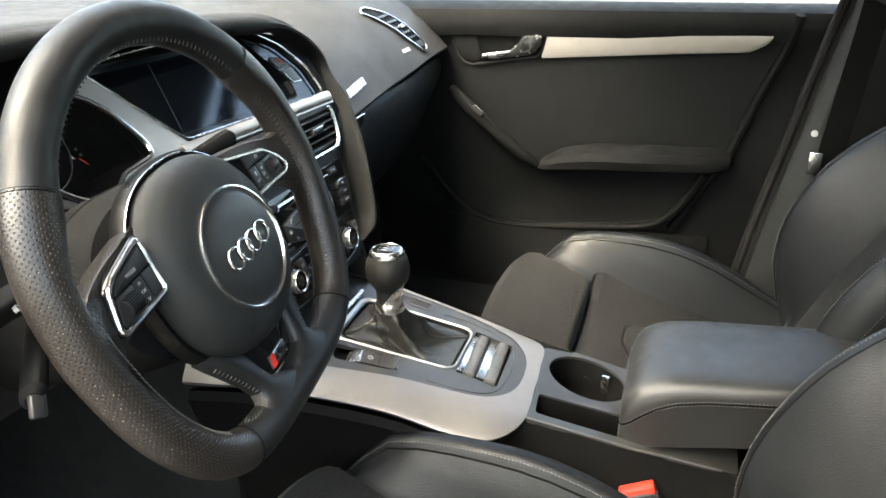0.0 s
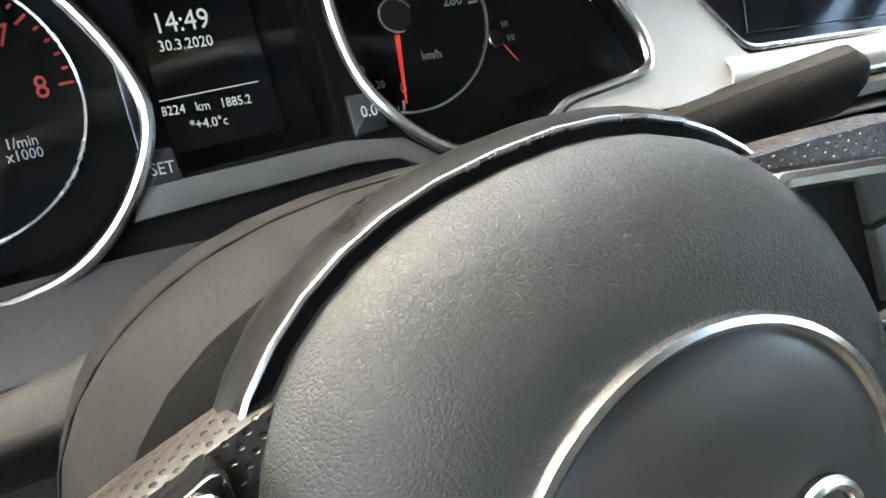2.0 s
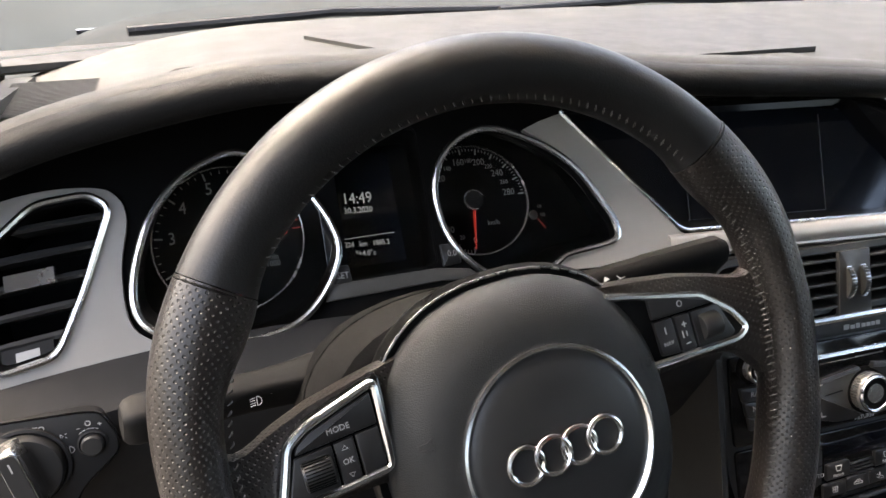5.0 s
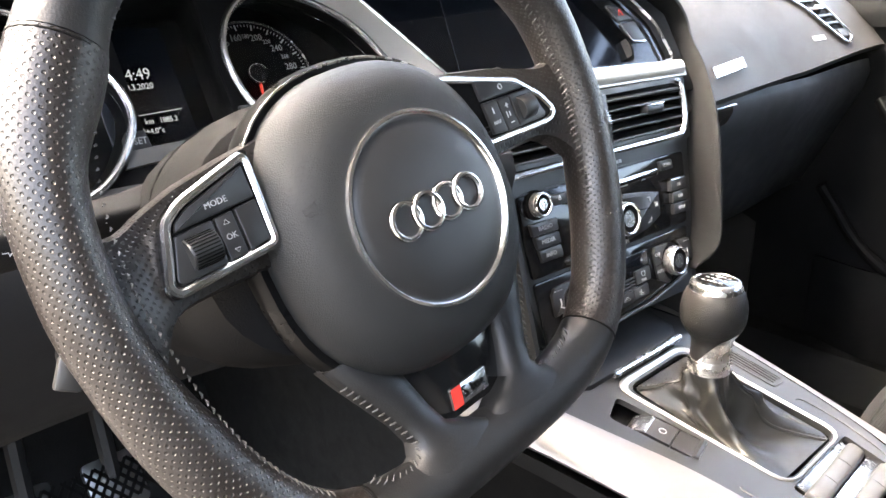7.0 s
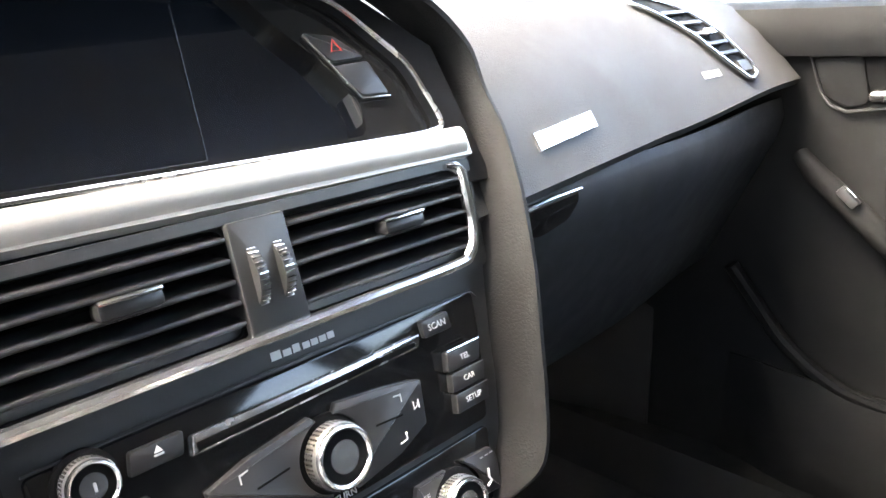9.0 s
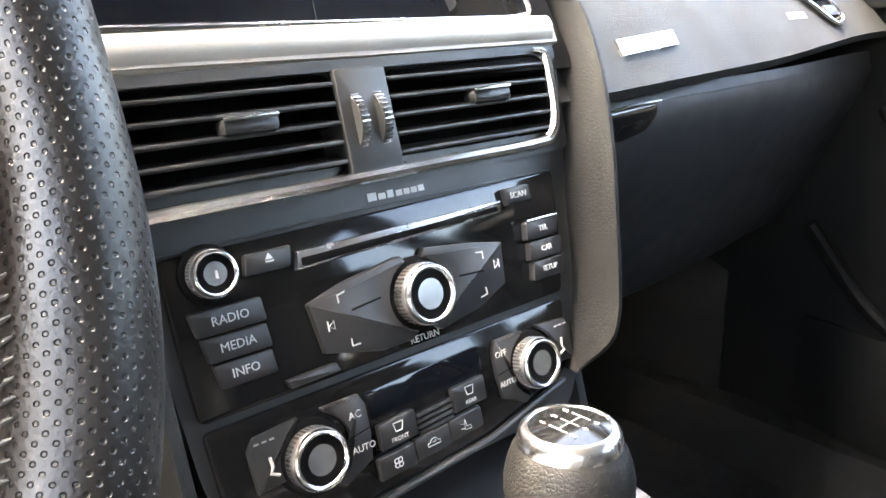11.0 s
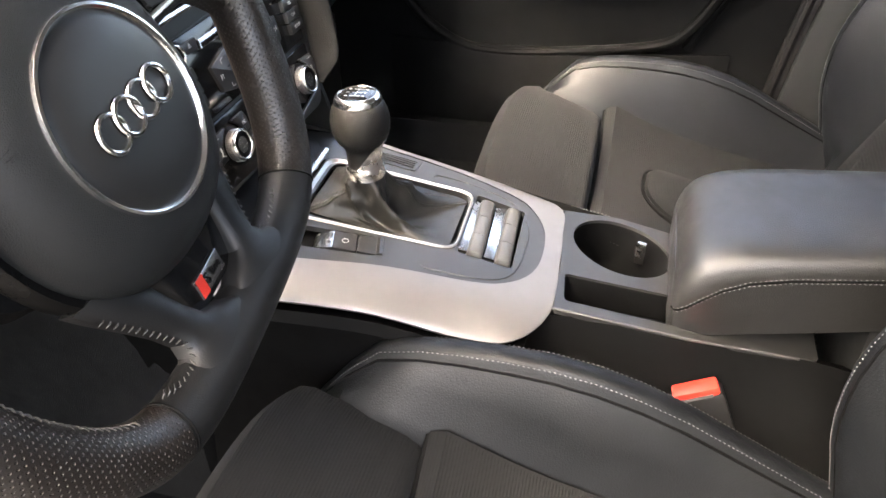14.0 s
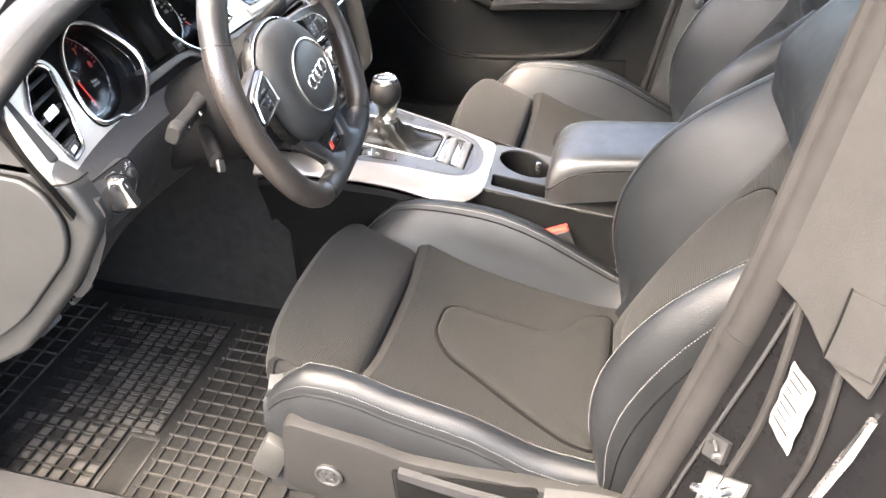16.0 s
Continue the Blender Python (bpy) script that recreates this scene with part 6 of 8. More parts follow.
band = [[(p[0] + (q[0] - p[0]) * t, p[1] + (q[1] - p[1]) * t, d) for p, q in zip(frame_out, frame_in)] for t, d in ((0, -0.001), (0, 0.0012), (0.12, 0.0022), (0.30, 0.0024), (0.55, 0.0008), (0.80, -0.0008), (0.95, -0.0018), (1.0, -0.005))]
con("shift_frame", loft([[Vector(p) for p in ring] for ring in band], cap=False), FRAME, None, "broad satin frame round the gear lever boot")
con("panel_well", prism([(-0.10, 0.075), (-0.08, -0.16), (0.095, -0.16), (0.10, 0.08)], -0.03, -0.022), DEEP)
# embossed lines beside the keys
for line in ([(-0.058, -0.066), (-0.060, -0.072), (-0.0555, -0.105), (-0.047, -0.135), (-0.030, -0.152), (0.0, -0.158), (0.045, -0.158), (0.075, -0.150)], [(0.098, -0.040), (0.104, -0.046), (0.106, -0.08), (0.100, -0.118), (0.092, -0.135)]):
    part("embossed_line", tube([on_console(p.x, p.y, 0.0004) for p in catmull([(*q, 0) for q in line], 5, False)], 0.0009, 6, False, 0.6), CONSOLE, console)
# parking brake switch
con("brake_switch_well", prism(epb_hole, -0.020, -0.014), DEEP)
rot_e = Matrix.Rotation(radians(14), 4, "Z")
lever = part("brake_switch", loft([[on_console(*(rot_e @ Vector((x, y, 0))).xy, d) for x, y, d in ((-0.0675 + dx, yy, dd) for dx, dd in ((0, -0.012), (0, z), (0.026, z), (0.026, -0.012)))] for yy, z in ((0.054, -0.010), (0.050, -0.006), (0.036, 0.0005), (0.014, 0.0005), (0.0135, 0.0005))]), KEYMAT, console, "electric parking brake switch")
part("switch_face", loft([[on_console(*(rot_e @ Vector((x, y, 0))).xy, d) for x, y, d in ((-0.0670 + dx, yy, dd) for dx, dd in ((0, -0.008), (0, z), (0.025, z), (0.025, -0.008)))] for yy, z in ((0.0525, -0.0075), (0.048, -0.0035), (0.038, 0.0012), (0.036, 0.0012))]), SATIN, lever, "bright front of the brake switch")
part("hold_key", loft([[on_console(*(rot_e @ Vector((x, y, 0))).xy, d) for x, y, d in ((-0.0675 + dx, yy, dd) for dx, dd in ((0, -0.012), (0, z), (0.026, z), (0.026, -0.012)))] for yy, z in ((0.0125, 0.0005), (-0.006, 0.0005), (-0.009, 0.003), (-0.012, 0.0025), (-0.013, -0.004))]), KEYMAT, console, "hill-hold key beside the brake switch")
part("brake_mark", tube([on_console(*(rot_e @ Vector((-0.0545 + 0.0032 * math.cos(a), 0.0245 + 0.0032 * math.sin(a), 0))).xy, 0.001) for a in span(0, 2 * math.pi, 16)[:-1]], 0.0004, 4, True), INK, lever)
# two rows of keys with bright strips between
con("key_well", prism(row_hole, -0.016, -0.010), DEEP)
for y0, y1 in ((-0.0935, -0.1030), (-0.1205, -0.1320)):
    con("bright_strip", prism([(-0.012, y0), (-0.012, y1), (0.082, y1 + 0.004), (0.082, y0 + 0.004)], -0.010, -0.0025, 0.001), SATIN, None, "bright strip in front of a key row")
for ya, yb in ((-0.1030, -0.1195), (-0.1325, -0.1485)):
    for k in range(3):
        xa, xb = -0.0175 + k * 0.0328, -0.0175 + (k + 1) * 0.0328 - 0.0007
        ends = [(xa, 0.0, 1.0), (xb, 0.0, 1.0)]
        if k == 0:
            ends = [(xa, 0.0018, 0.72), (xa + 0.0008, 0.0006, 0.93), (xa + 0.002, 0.0, 1.0), (xb, 0.0, 1.0)]
        if k == 2:
            ends = [(xa, 0.0, 1.0), (xb - 0.002, 0.0, 1.0), (xb - 0.0008, 0.0006, 0.93), (xb, 0.0018, 0.72)]
        rows = []
        for x, inset, lift in ends:
            sk = 0.045 * (x + 0.0175)
            a, b = ya - inset + sk, yb + inset + sk
            rows.append([Vector((x, y, d)) for y, d in ((a, -0.010), (a, -0.001 * lift), (a - 0.0008, 0.0022 * lift), (a - 0.0028, 0.0040 * lift), ((a + b) / 2, 0.0044 * lift), (b + 0.0028, 0.0036 * lift), (b + 0.0008, 0.0018 * lift), (b, -0.001 * lift), (b, -0.010))])
        con("console_key", loft(rows), KEYTOP, None, "satin console key", sharp=50)
# ribbed slot beside the gear lever
con("slot_frame", plate(rounded([(0.094, 0.048), (0.097, -0.018), (0.119, -0.020), (0.117, 0.050)], 0.004), [rounded([(0.097, 0.040), (0.0995, -0.0145), (0.1165, -0.0160), (0.1145, 0.042)], 0.003)], -0.002, 0.0012), CONSOLE)
for i in range(4):
    x = 0.1000 + i * 0.0044
    con("slot_rib", box((x, 0.013, 0.0002), (0.0020, 0.054, 0.0022), None, 0.0005), KEYMAT)
# ashtray lid with its bright edge
con("ashtray_lid", prism(rounded([(-0.100, 0.155), (-0.088, 0.094), (-0.072, 0.083), (0.076, 0.085), (0.092, 0.098), (0.096, 0.155)], 0.006), 0.0, 0.006, 0.003), PLASTIC, None, "matt black ashtray lid")
part("lid_edge", tube([on_console(x, 0.0795, 0.0078) for x in span(-0.040, 0.074, 8)], 0.0036, 10), SATIN, console, "bright edge of the ashtray lid")
part("lid_line", tube([on_console(x, 0.145 - 0.1 * x * x, 0.008) for x in span(-0.105, 0.105, 10)], 0.0022, 6), SATIN, console)

# rear part with cup holder and tray
cup = [Vector((0.074 + 0.047 * math.cos(a), -0.258 + 0.054 * math.sin(a))) for a in span(0, 2 * math.pi, 36)[:-1]]
tray = rounded([(-0.001, -0.203), (-0.043, -0.207), (-0.027, -0.335), (0.020, -0.330)], 0.006)
rear_top = rounded([(-0.062, -0.1985), (0.010, -0.1975), (0.112, -0.189), (0.1300, -0.25), (0.134, -0.46), (-0.014, -0.46), (-0.043, -0.33)], 0.006)
con("rear_panel", plate(rear_top, [cup, tray], -0.005, 0.0), CONSOLE, None, "dark satin panel with cup holder and tray")
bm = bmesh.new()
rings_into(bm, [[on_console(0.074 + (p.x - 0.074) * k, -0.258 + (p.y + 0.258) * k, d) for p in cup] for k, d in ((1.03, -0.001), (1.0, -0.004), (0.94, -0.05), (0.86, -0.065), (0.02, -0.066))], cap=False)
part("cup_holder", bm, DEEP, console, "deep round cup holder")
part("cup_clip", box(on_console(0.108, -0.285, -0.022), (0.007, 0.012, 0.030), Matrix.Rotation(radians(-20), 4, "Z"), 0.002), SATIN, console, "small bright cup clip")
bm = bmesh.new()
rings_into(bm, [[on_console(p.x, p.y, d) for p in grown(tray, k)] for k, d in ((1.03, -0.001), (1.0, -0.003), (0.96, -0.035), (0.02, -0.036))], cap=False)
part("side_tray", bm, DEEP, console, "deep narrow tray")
part("panel_edge", tube([on_console(x, y, 0.0) for x, y in ((-0.060, -0.197), (-0.043, -0.33), (-0.020, -0.44))], 0.0016, 6), KEYTOP, console)
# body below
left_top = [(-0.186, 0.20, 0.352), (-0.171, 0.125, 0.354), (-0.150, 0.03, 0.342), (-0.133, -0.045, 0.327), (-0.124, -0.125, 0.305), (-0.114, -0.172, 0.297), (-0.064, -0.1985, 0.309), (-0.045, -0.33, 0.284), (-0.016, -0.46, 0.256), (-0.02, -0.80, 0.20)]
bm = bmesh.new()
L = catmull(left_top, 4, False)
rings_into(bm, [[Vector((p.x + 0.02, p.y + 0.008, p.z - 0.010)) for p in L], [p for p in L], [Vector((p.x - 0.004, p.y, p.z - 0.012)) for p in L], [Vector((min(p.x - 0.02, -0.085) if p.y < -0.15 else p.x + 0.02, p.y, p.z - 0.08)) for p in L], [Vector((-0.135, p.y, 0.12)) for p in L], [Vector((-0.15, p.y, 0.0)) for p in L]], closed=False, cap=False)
# blacker than the passenger side: its shade is put into the colour
part("body_side", bm, DEEP, console, "black console side beside the driver seat, darkened as if shaded")
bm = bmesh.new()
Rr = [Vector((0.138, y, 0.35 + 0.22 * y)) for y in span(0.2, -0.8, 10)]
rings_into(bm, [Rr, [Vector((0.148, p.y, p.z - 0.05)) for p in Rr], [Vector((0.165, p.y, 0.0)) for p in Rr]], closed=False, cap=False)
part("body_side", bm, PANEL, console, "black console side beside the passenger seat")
part("body_front", box((-0.01, 0.50, 0.19), (0.30, 0.68, 0.38), None, 0.03), CARPET, console)

# ---- armrest ----
arm = thing("armrest", (0.055, -0.45, 0.27), "padded black leather centre armrest with stitched edges", "armrest")


ARM = [(-0.640, 0.378, 0.403), (-0.540, 0.370, 0.395), (-0.450, 0.3625, 0.3885), (-0.400, 0.3575, 0.385), (-0.370, 0.350, 0.382), (-0.352, 0.341, 0.379), (-0.337, 0.329, 0.374), (-0.326, 0.319, 0.367), (-0.319, 0.313, 0.359), (-0.314, 0.310, 0.348), (-0.311, 0.308, 0.336)]


def arm_ring(y, grow=1.0):
    """Across the armrest: a hanging skirt up to the seam, then the padded lid."""
    zs, zt = lerp_table(ARM, y)
    t = (-0.297 - y) / 0.33
    c, w = 0.056 + 0.019 * t, (0.092 - 0.010 * t) * grow
    pts = [(-0.96, -1.0), (-0.985, -0.5), (-1.0, 0.0), (-1.005, 0.10), (-1.005, 0.28), (-0.985, 0.55), (-0.94, 0.76), (-0.86, 0.89), (-0.70, 0.965), (-0.4, 0.995), (0, 1.0), (0.4, 0.995), (0.70, 0.965), (0.86, 0.89), (0.94, 0.76), (0.985, 0.55), (1.005, 0.28), (1.005, 0.10), (1.0, 0.0), (0.985, -0.5), (0.96, -1.0)]
    low = zs - max(0.274 + 0.05 * t, 0.27)
    return [Vector((c + w * u, y, zs + (v * (zt - zs) if v > 0 else v * low))) for u, v in pts]


ARM_ROWS = [(-0.3095, 0.80), (-0.3105, 0.88), (-0.3125, 0.935), (-0.317, 0.972), (-0.324, 0.992), (-0.335, 1.0), (-0.352, 1.005), (-0.375, 1.005), (-0.41, 1.005), (-0.47, 1.0), (-0.55, 1.0), (-0.635, 0.99)]
part("pad", loft([arm_ring(y, g) for y, g in ARM_ROWS]), ARM_LEATHER, arm, "padded leather lid")
for k in (2, 18):
    for up in (0.0022, -0.0026):
        line = [arm_ring(y, g)[k] + Vector((-0.0006 if k == 2 else 0.0006, 0.0006, up)) for y, g in ARM_ROWS[1:]]
        part("stitching", stitches(line, lambda q: Vector((-1 if k == 2 else 1, 0, 0.3)), 0.003, 0.0045, 0.0006), THREAD, arm, "grey stitching", kind="stuff")
    part("piping", tube([arm_ring(y, g)[k] for y, g in ARM_ROWS[1:]], 0.0014, 6), DEEP, arm)
part("post", box((0.06, -0.60, 0.25), (0.15, 0.22, 0.20), None, 0.02), PANEL, arm)

# ---- gear lever ----
gear = thing("gear_lever", (0.012, -0.004, 0.35), "manual gear lever with leather knob, metal cap and pleated boot", "gear lever")
top = Vector((0.006, 0.010, 0.491))
foot = Vector((0.0043, 0.0066, 0.4075))
ax = (top - foot).normalized()
GM = Matrix.Translation(foot) @ Vector((0, 0, 1)).rotation_difference(ax).to_matrix().to_4x4()
part("knob", lathe([(0.0176, 0.003), (0.0176, 0.012), (0.0177, 0.0215), (0.0183, 0.0260), (0.0203, 0.0300), (0.0240, 0.0342), (0.0268, 0.0385), (0.0286, 0.0440), (0.0294, 0.0505), (0.0293, 0.0575), (0.0281, 0.0640), (0.0260, 0.0700), (0.0232, 0.0748), (0.0215, 0.0760)], 48), KNOB, gear, "perforated black leather knob", m=GM)
part("knob_cap", lathe([(0.0236, 0.0742), (0.0233, 0.0772), (0.0222, 0.0800), (0.0204, 0.0817), (0.0188, 0.0820), (0.0180, 0.0812)], 48), SATIN, gear, "satin metal cap ring", m=GM)
part("knob_top", lathe([(0.0187, 0.0802), (0.0180, 0.0816), (0.0115, 0.0827), (0.0005, 0.0831)], 40), GLOSS, gear, "gloss black top with shift pattern", m=GM)
bm = bmesh.new()
for row in range(7):
    z, r = 0.0400 + 0.0048 * row, (0.0272, 0.0287, 0.0294, 0.0293, 0.0286, 0.0272, 0.0252)[row]
    for i in range(40):
        a = 2 * math.pi * (i + 0.5 * (row % 2)) / 40
        n = Vector((math.cos(a), math.sin(a), 0))
        tube_into(bm, [n * (r - 0.0004) + Vector((0, 0, z)), n * (r + 0.00015) + Vector((0, 0, z))], 0.00038, 5)
part("perforations", bm, DEEP, gear, "fine perforations in the knob leather", m=GM, kind="stuff")
for seg in ([(-0.008, 0.005), (-0.008, -0.005)], [(0.0, 0.005), (0.0, -0.005)], [(0.008, 0.005), (0.008, -0.005)], [(-0.008, 0), (0.008, 0)]):
    part("shift_mark", tube([(x, y, 0.0829) for x, y in seg], 0.0003, 4), GREY_INK, gear, m=GM)
bm = bmesh.new()
for i, (x, y) in enumerate(((-0.008, 0.0085), (-0.008, -0.0085), (0, 0.0085), (0, -0.0085), (0.008, 0.0085), (0.008, -0.0085))):
    b2 = lettering(str(i + 1), 0.0042, 0.0002)
    b2.transform(Matrix.Translation((x, y, 0.0829)))
    me = bpy.data.meshes.new("tmp")
    b2.to_mesh(me)
    b2.free()
    bm.from_mesh(me)
    bpy.data.meshes.remove(me)
part("shift_numbers", bm, GREY_INK, gear, m=GM, sharp=80)
part("neck_ring", lathe([(0.0192, -0.006), (0.0194, 0.000), (0.0192, 0.005), (0.0186, 0.007), (0.0160, 0.008)], 36), SATIN, gear, "satin metal neck ring", m=GM)
fin = []
for z, w, dep in ((0.003, 1.35, 0.0190), (0.010, 1.1, 0.0185), (0.018, 0.84, 0.0187), (0.0250, 0.58, 0.0193), (0.0300, 0.40, 0.0214), (0.0342, 0.22, 0.0250), (0.0385, 0.04, 0.0274)):
    fin.append([Vector((dep * math.cos(a), dep * math.sin(a), z)) for a in span(radians(-90 - 75 * w), radians(-90 + 75 * w), 8)])
GT = GM @ Matrix.Rotation(radians(-8), 4, "Z")
bm = bmesh.new()
rings_into(bm, fin, closed=False, cap=False)
bmesh.ops.solidify(bm, geom=bm.faces[:], thickness=-0.0012)
part("metal_spine", bm, SATIN, gear, "satin metal spine of the knob", m=GT)
# leather boot: collar to frame, with sagging folds
BN = 96
boot = []
for k in range(27):
    t = k / 26
    ring = []
    for i in range(BN):
        a = 2 * math.pi * i / BN
        c, s = math.cos(a), math.sin(a)
        ex = 0.0255 + 0.049 * math.copysign(min(abs(c) * 1.35, 1.0), c) + 0.0065 * s * -1
        ey = -0.0105 + 0.0735 * math.copysign(min(abs(s) * 1.35, 1.0), s)
        base = on_console(ex, ey, -0.003)
        topc = foot + Vector((0.0180 * c, 0.0180 * s, -0.004))
        out = 0.16 * t + 0.84 * t ** 2.9
        down = 1 - (1 - t) ** 2.2
        p = Vector((topc.x + (base.x - topc.x) * out, topc.y + (base.y - topc.y) * out, topc.z + (base.z + 0.006 * (1 - t) - topc.z) * down))
        sag = math.sin(math.pi * t ** 0.9)
        corner = abs(math.sin(2 * a)) ** 3
        p += Vector((c * 0.35, s * 0.35, 1)) * (sag * (0.015 * corner ** 2 - 0.004))
        fold = 0.25 * math.sin(7 * a + 5 * t) + 0.75 * (1 - 2 * abs(math.sin(2.5 * a - 3.2 * t + 0.5)))
        pleat = math.sin(t * 8 + 1.8 * math.sin(2 * a + 0.6) + 0.7 * math.sin(5 * a))
        p += Vector((c, s, 0.8)) * (sag * (0.0042 * fold + 0.0018 * (1 - 2 * abs(pleat))))
        for mid, wide, high in ((5.35, 0.22, 0.011), (3.95, 0.30, 0.006), (0.55, 0.25, 0.006)):
            p += Vector((c * 0.5, s * 0.5, 1)) * (high * math.sin(math.pi * t) * math.exp(-((a - mid - 0.35 * t) / wide) ** 2))
        ring.append(p)
    boot.append(ring)
part("boot", loft(boot, cap=False), BOOT, gear, "soft pleated leather boot")
for i in (82, 36):
    for off in (-0.0032, 0.0032):
        part("boot_seam", stitches([r[i] + (r[(i + 1) % BN] - r[i]).normalized() * off + Vector((0, -0.0006, 0.0011)) for r in boot], lambda q: Vector((0.2, -0.3, 1)), 0.0028, 0.0044, 0.0006), DARK_THREAD, gear, "dark boot stitching", kind="stuff")
    part("boot_welt", tube([r[i] for r in boot], 0.0016, 6), BOOT, gear)
part("boot_collar", lathe([(0.0180, -0.006), (0.0186, -0.003), (0.0174, -0.001)], 36), BOOT, gear, m=GM)

# ---- front seats ----
def cushion_z(y):
    return lerp_table([(-0.53, 0.165), (-0.47, 0.152), (-0.40, 0.157), (-0.30, 0.176), (-0.20, 0.204), (-0.115, 0.240), (-0.09, 0.250), (0.0, 0.268), (0.04, 0.264)], y)[0]


SC = -0.360
seat = thing("bucket_seat", (SC, -0.22, 0.0), "black leather and ribbed cloth sports seat beside the steering wheel", "car seat", "front seats")


def thigh(u, v):
    """u across from -1 to 1, v over the front roll."""
    rows = [(-0.1035, 0.205), (-0.1020, 0.234), (-0.097, 0.245), (-0.085, 0.2535), (-0.05, 0.267), (-0.01, 0.281), (0.018, 0.289), (0.038, 0.288), (0.053, 0.276), (0.061, 0.25), (0.057, 0.21), (0.045, 0.18), (0.015, 0.172)]
    y, z = rows[v]
    edge = abs(u) ** 6
    crown = 0.006 * (1 - u * u)
    return Vector((SC + 0.186 * u - 0.004 * u * edge, y - 0.010 * edge * (1 if y > 0 else 0) - 0.012 * (u * u) * smooth(0.0, 0.06, y), z + crown * smooth(0.17, 0.25, z) - 0.012 * edge))


part("thigh_cushion", slab(thigh, span(-1, 1, 20), range(13), 0.01), CLOTH, seat, "ribbed dark grey cloth thigh support")


part("thigh_core", box((SC, -0.012, 0.228), (0.362, 0.105, 0.080), None, 0.03, 4), CLOTH, seat)
# near-black tube drawn as the shade in the crease between the cushions
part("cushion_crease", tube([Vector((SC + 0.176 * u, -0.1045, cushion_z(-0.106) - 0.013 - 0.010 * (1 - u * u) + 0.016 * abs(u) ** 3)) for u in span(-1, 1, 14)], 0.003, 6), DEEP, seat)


def base_top(u, y):
    z = cushion_z(y)
    dip = -0.012 * (1 - u * u)
    return Vector((SC + 0.176 * u, y, z + dip + 0.020 * abs(u) ** 3 - 0.012 * smooth(-0.115, -0.106, y)))


part("cushion", slab(base_top, span(-1, 1, 24), span(-0.106, -0.53, 26), -0.03), CLOTH, seat, "ribbed dark grey cloth seat cushion")
ins = rounded([(0.005, -0.176), (0.081, -0.178), (0.088, -0.269), (0.092, -0.349), (0.112, -0.396), (0.150, -0.417), (0.160, -0.465), (-0.158, -0.465), (-0.150, -0.42), (-0.118, -0.369), (-0.060, -0.268), (-0.033, -0.206)], 0.03, 6)
cxy = (0.01, -0.31)
rows = []
for k, up in ((1.0, -0.004), (0.985, 0.003), (0.955, 0.0085), (0.90, 0.0110), (0.72, 0.0120), (0.45, 0.0120), (0.15, 0.0120)):
    ring = []
    for p in ins:
        x, y = cxy[0] + (p.x - cxy[0]) * k, cxy[1] + (p.y - cxy[1]) * k
        q = base_top(x / 0.176, y)
        ring.append(q + Vector((0, 0, up)))
    rows.append(ring)
part("cushion_insert", loft(rows), INSERT, seat, "raised cloth insert of the seat cushion")
# seam groove's shade drawn as a sunken near-black tube
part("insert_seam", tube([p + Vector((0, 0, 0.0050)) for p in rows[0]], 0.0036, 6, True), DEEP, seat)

Z_TOP = [(-0.54, 0.185), (-0.48, 0.205), (-0.40, 0.246), (-0.32, 0.288), (-0.24, 0.314), (-0.16, 0.320), (-0.08, 0.314), (-0.03, 0.297), (0.0, 0.275), (0.02, 0.25)]


Z_OUTER = [(-0.54, 0.190), (-0.50, 0.201), (-0.38, 0.215), (-0.30, 0.250), (-0.175, 0.280), (-0.11, 0.300), (-0.04, 0.300), (0.0, 0.280), (0.02, 0.25)]


def bolster_ring(y, sgn):
    zt = lerp_table(Z_TOP if sgn > 0 else Z_OUTER, y)[0]
    zc = cushion_z(min(y, 0.0))
    f = smooth(0.022, -0.05, y)
    low = 0.165 - 0.02 * f
    xi = 0.168
    pts = [(xi - 0.004, zc - 0.045), (xi, zc - 0.012), (xi + 0.010, zc + 0.010), (xi + 0.026, zc + (zt - zc) * 0.55), (xi + 0.038, zc + (zt - zc) * 0.92), (xi + 0.046, zt), (xi + 0.060, zt - 0.001), (xi + 0.073, zt - 0.014), (xi + 0.080, zt - 0.05), (xi + 0.084, max(low + 0.02, zt - 0.10)), (xi + 0.080, low), (xi + 0.03, low - 0.01)]
    mx = xi + 0.045
    k = 0.55 + 0.45 * f
    return [Vector((SC + sgn * (mx + (x - mx) * k), y, low + (z - low) * (0.75 + 0.25 * f))) for x, z in pts]


YS = [0.026, 0.018, 0.004, -0.015, -0.05, -0.09, -0.13, -0.17, -0.21, -0.25, -0.29, -0.33, -0.37, -0.41, -0.45, -0.49, -0.53]
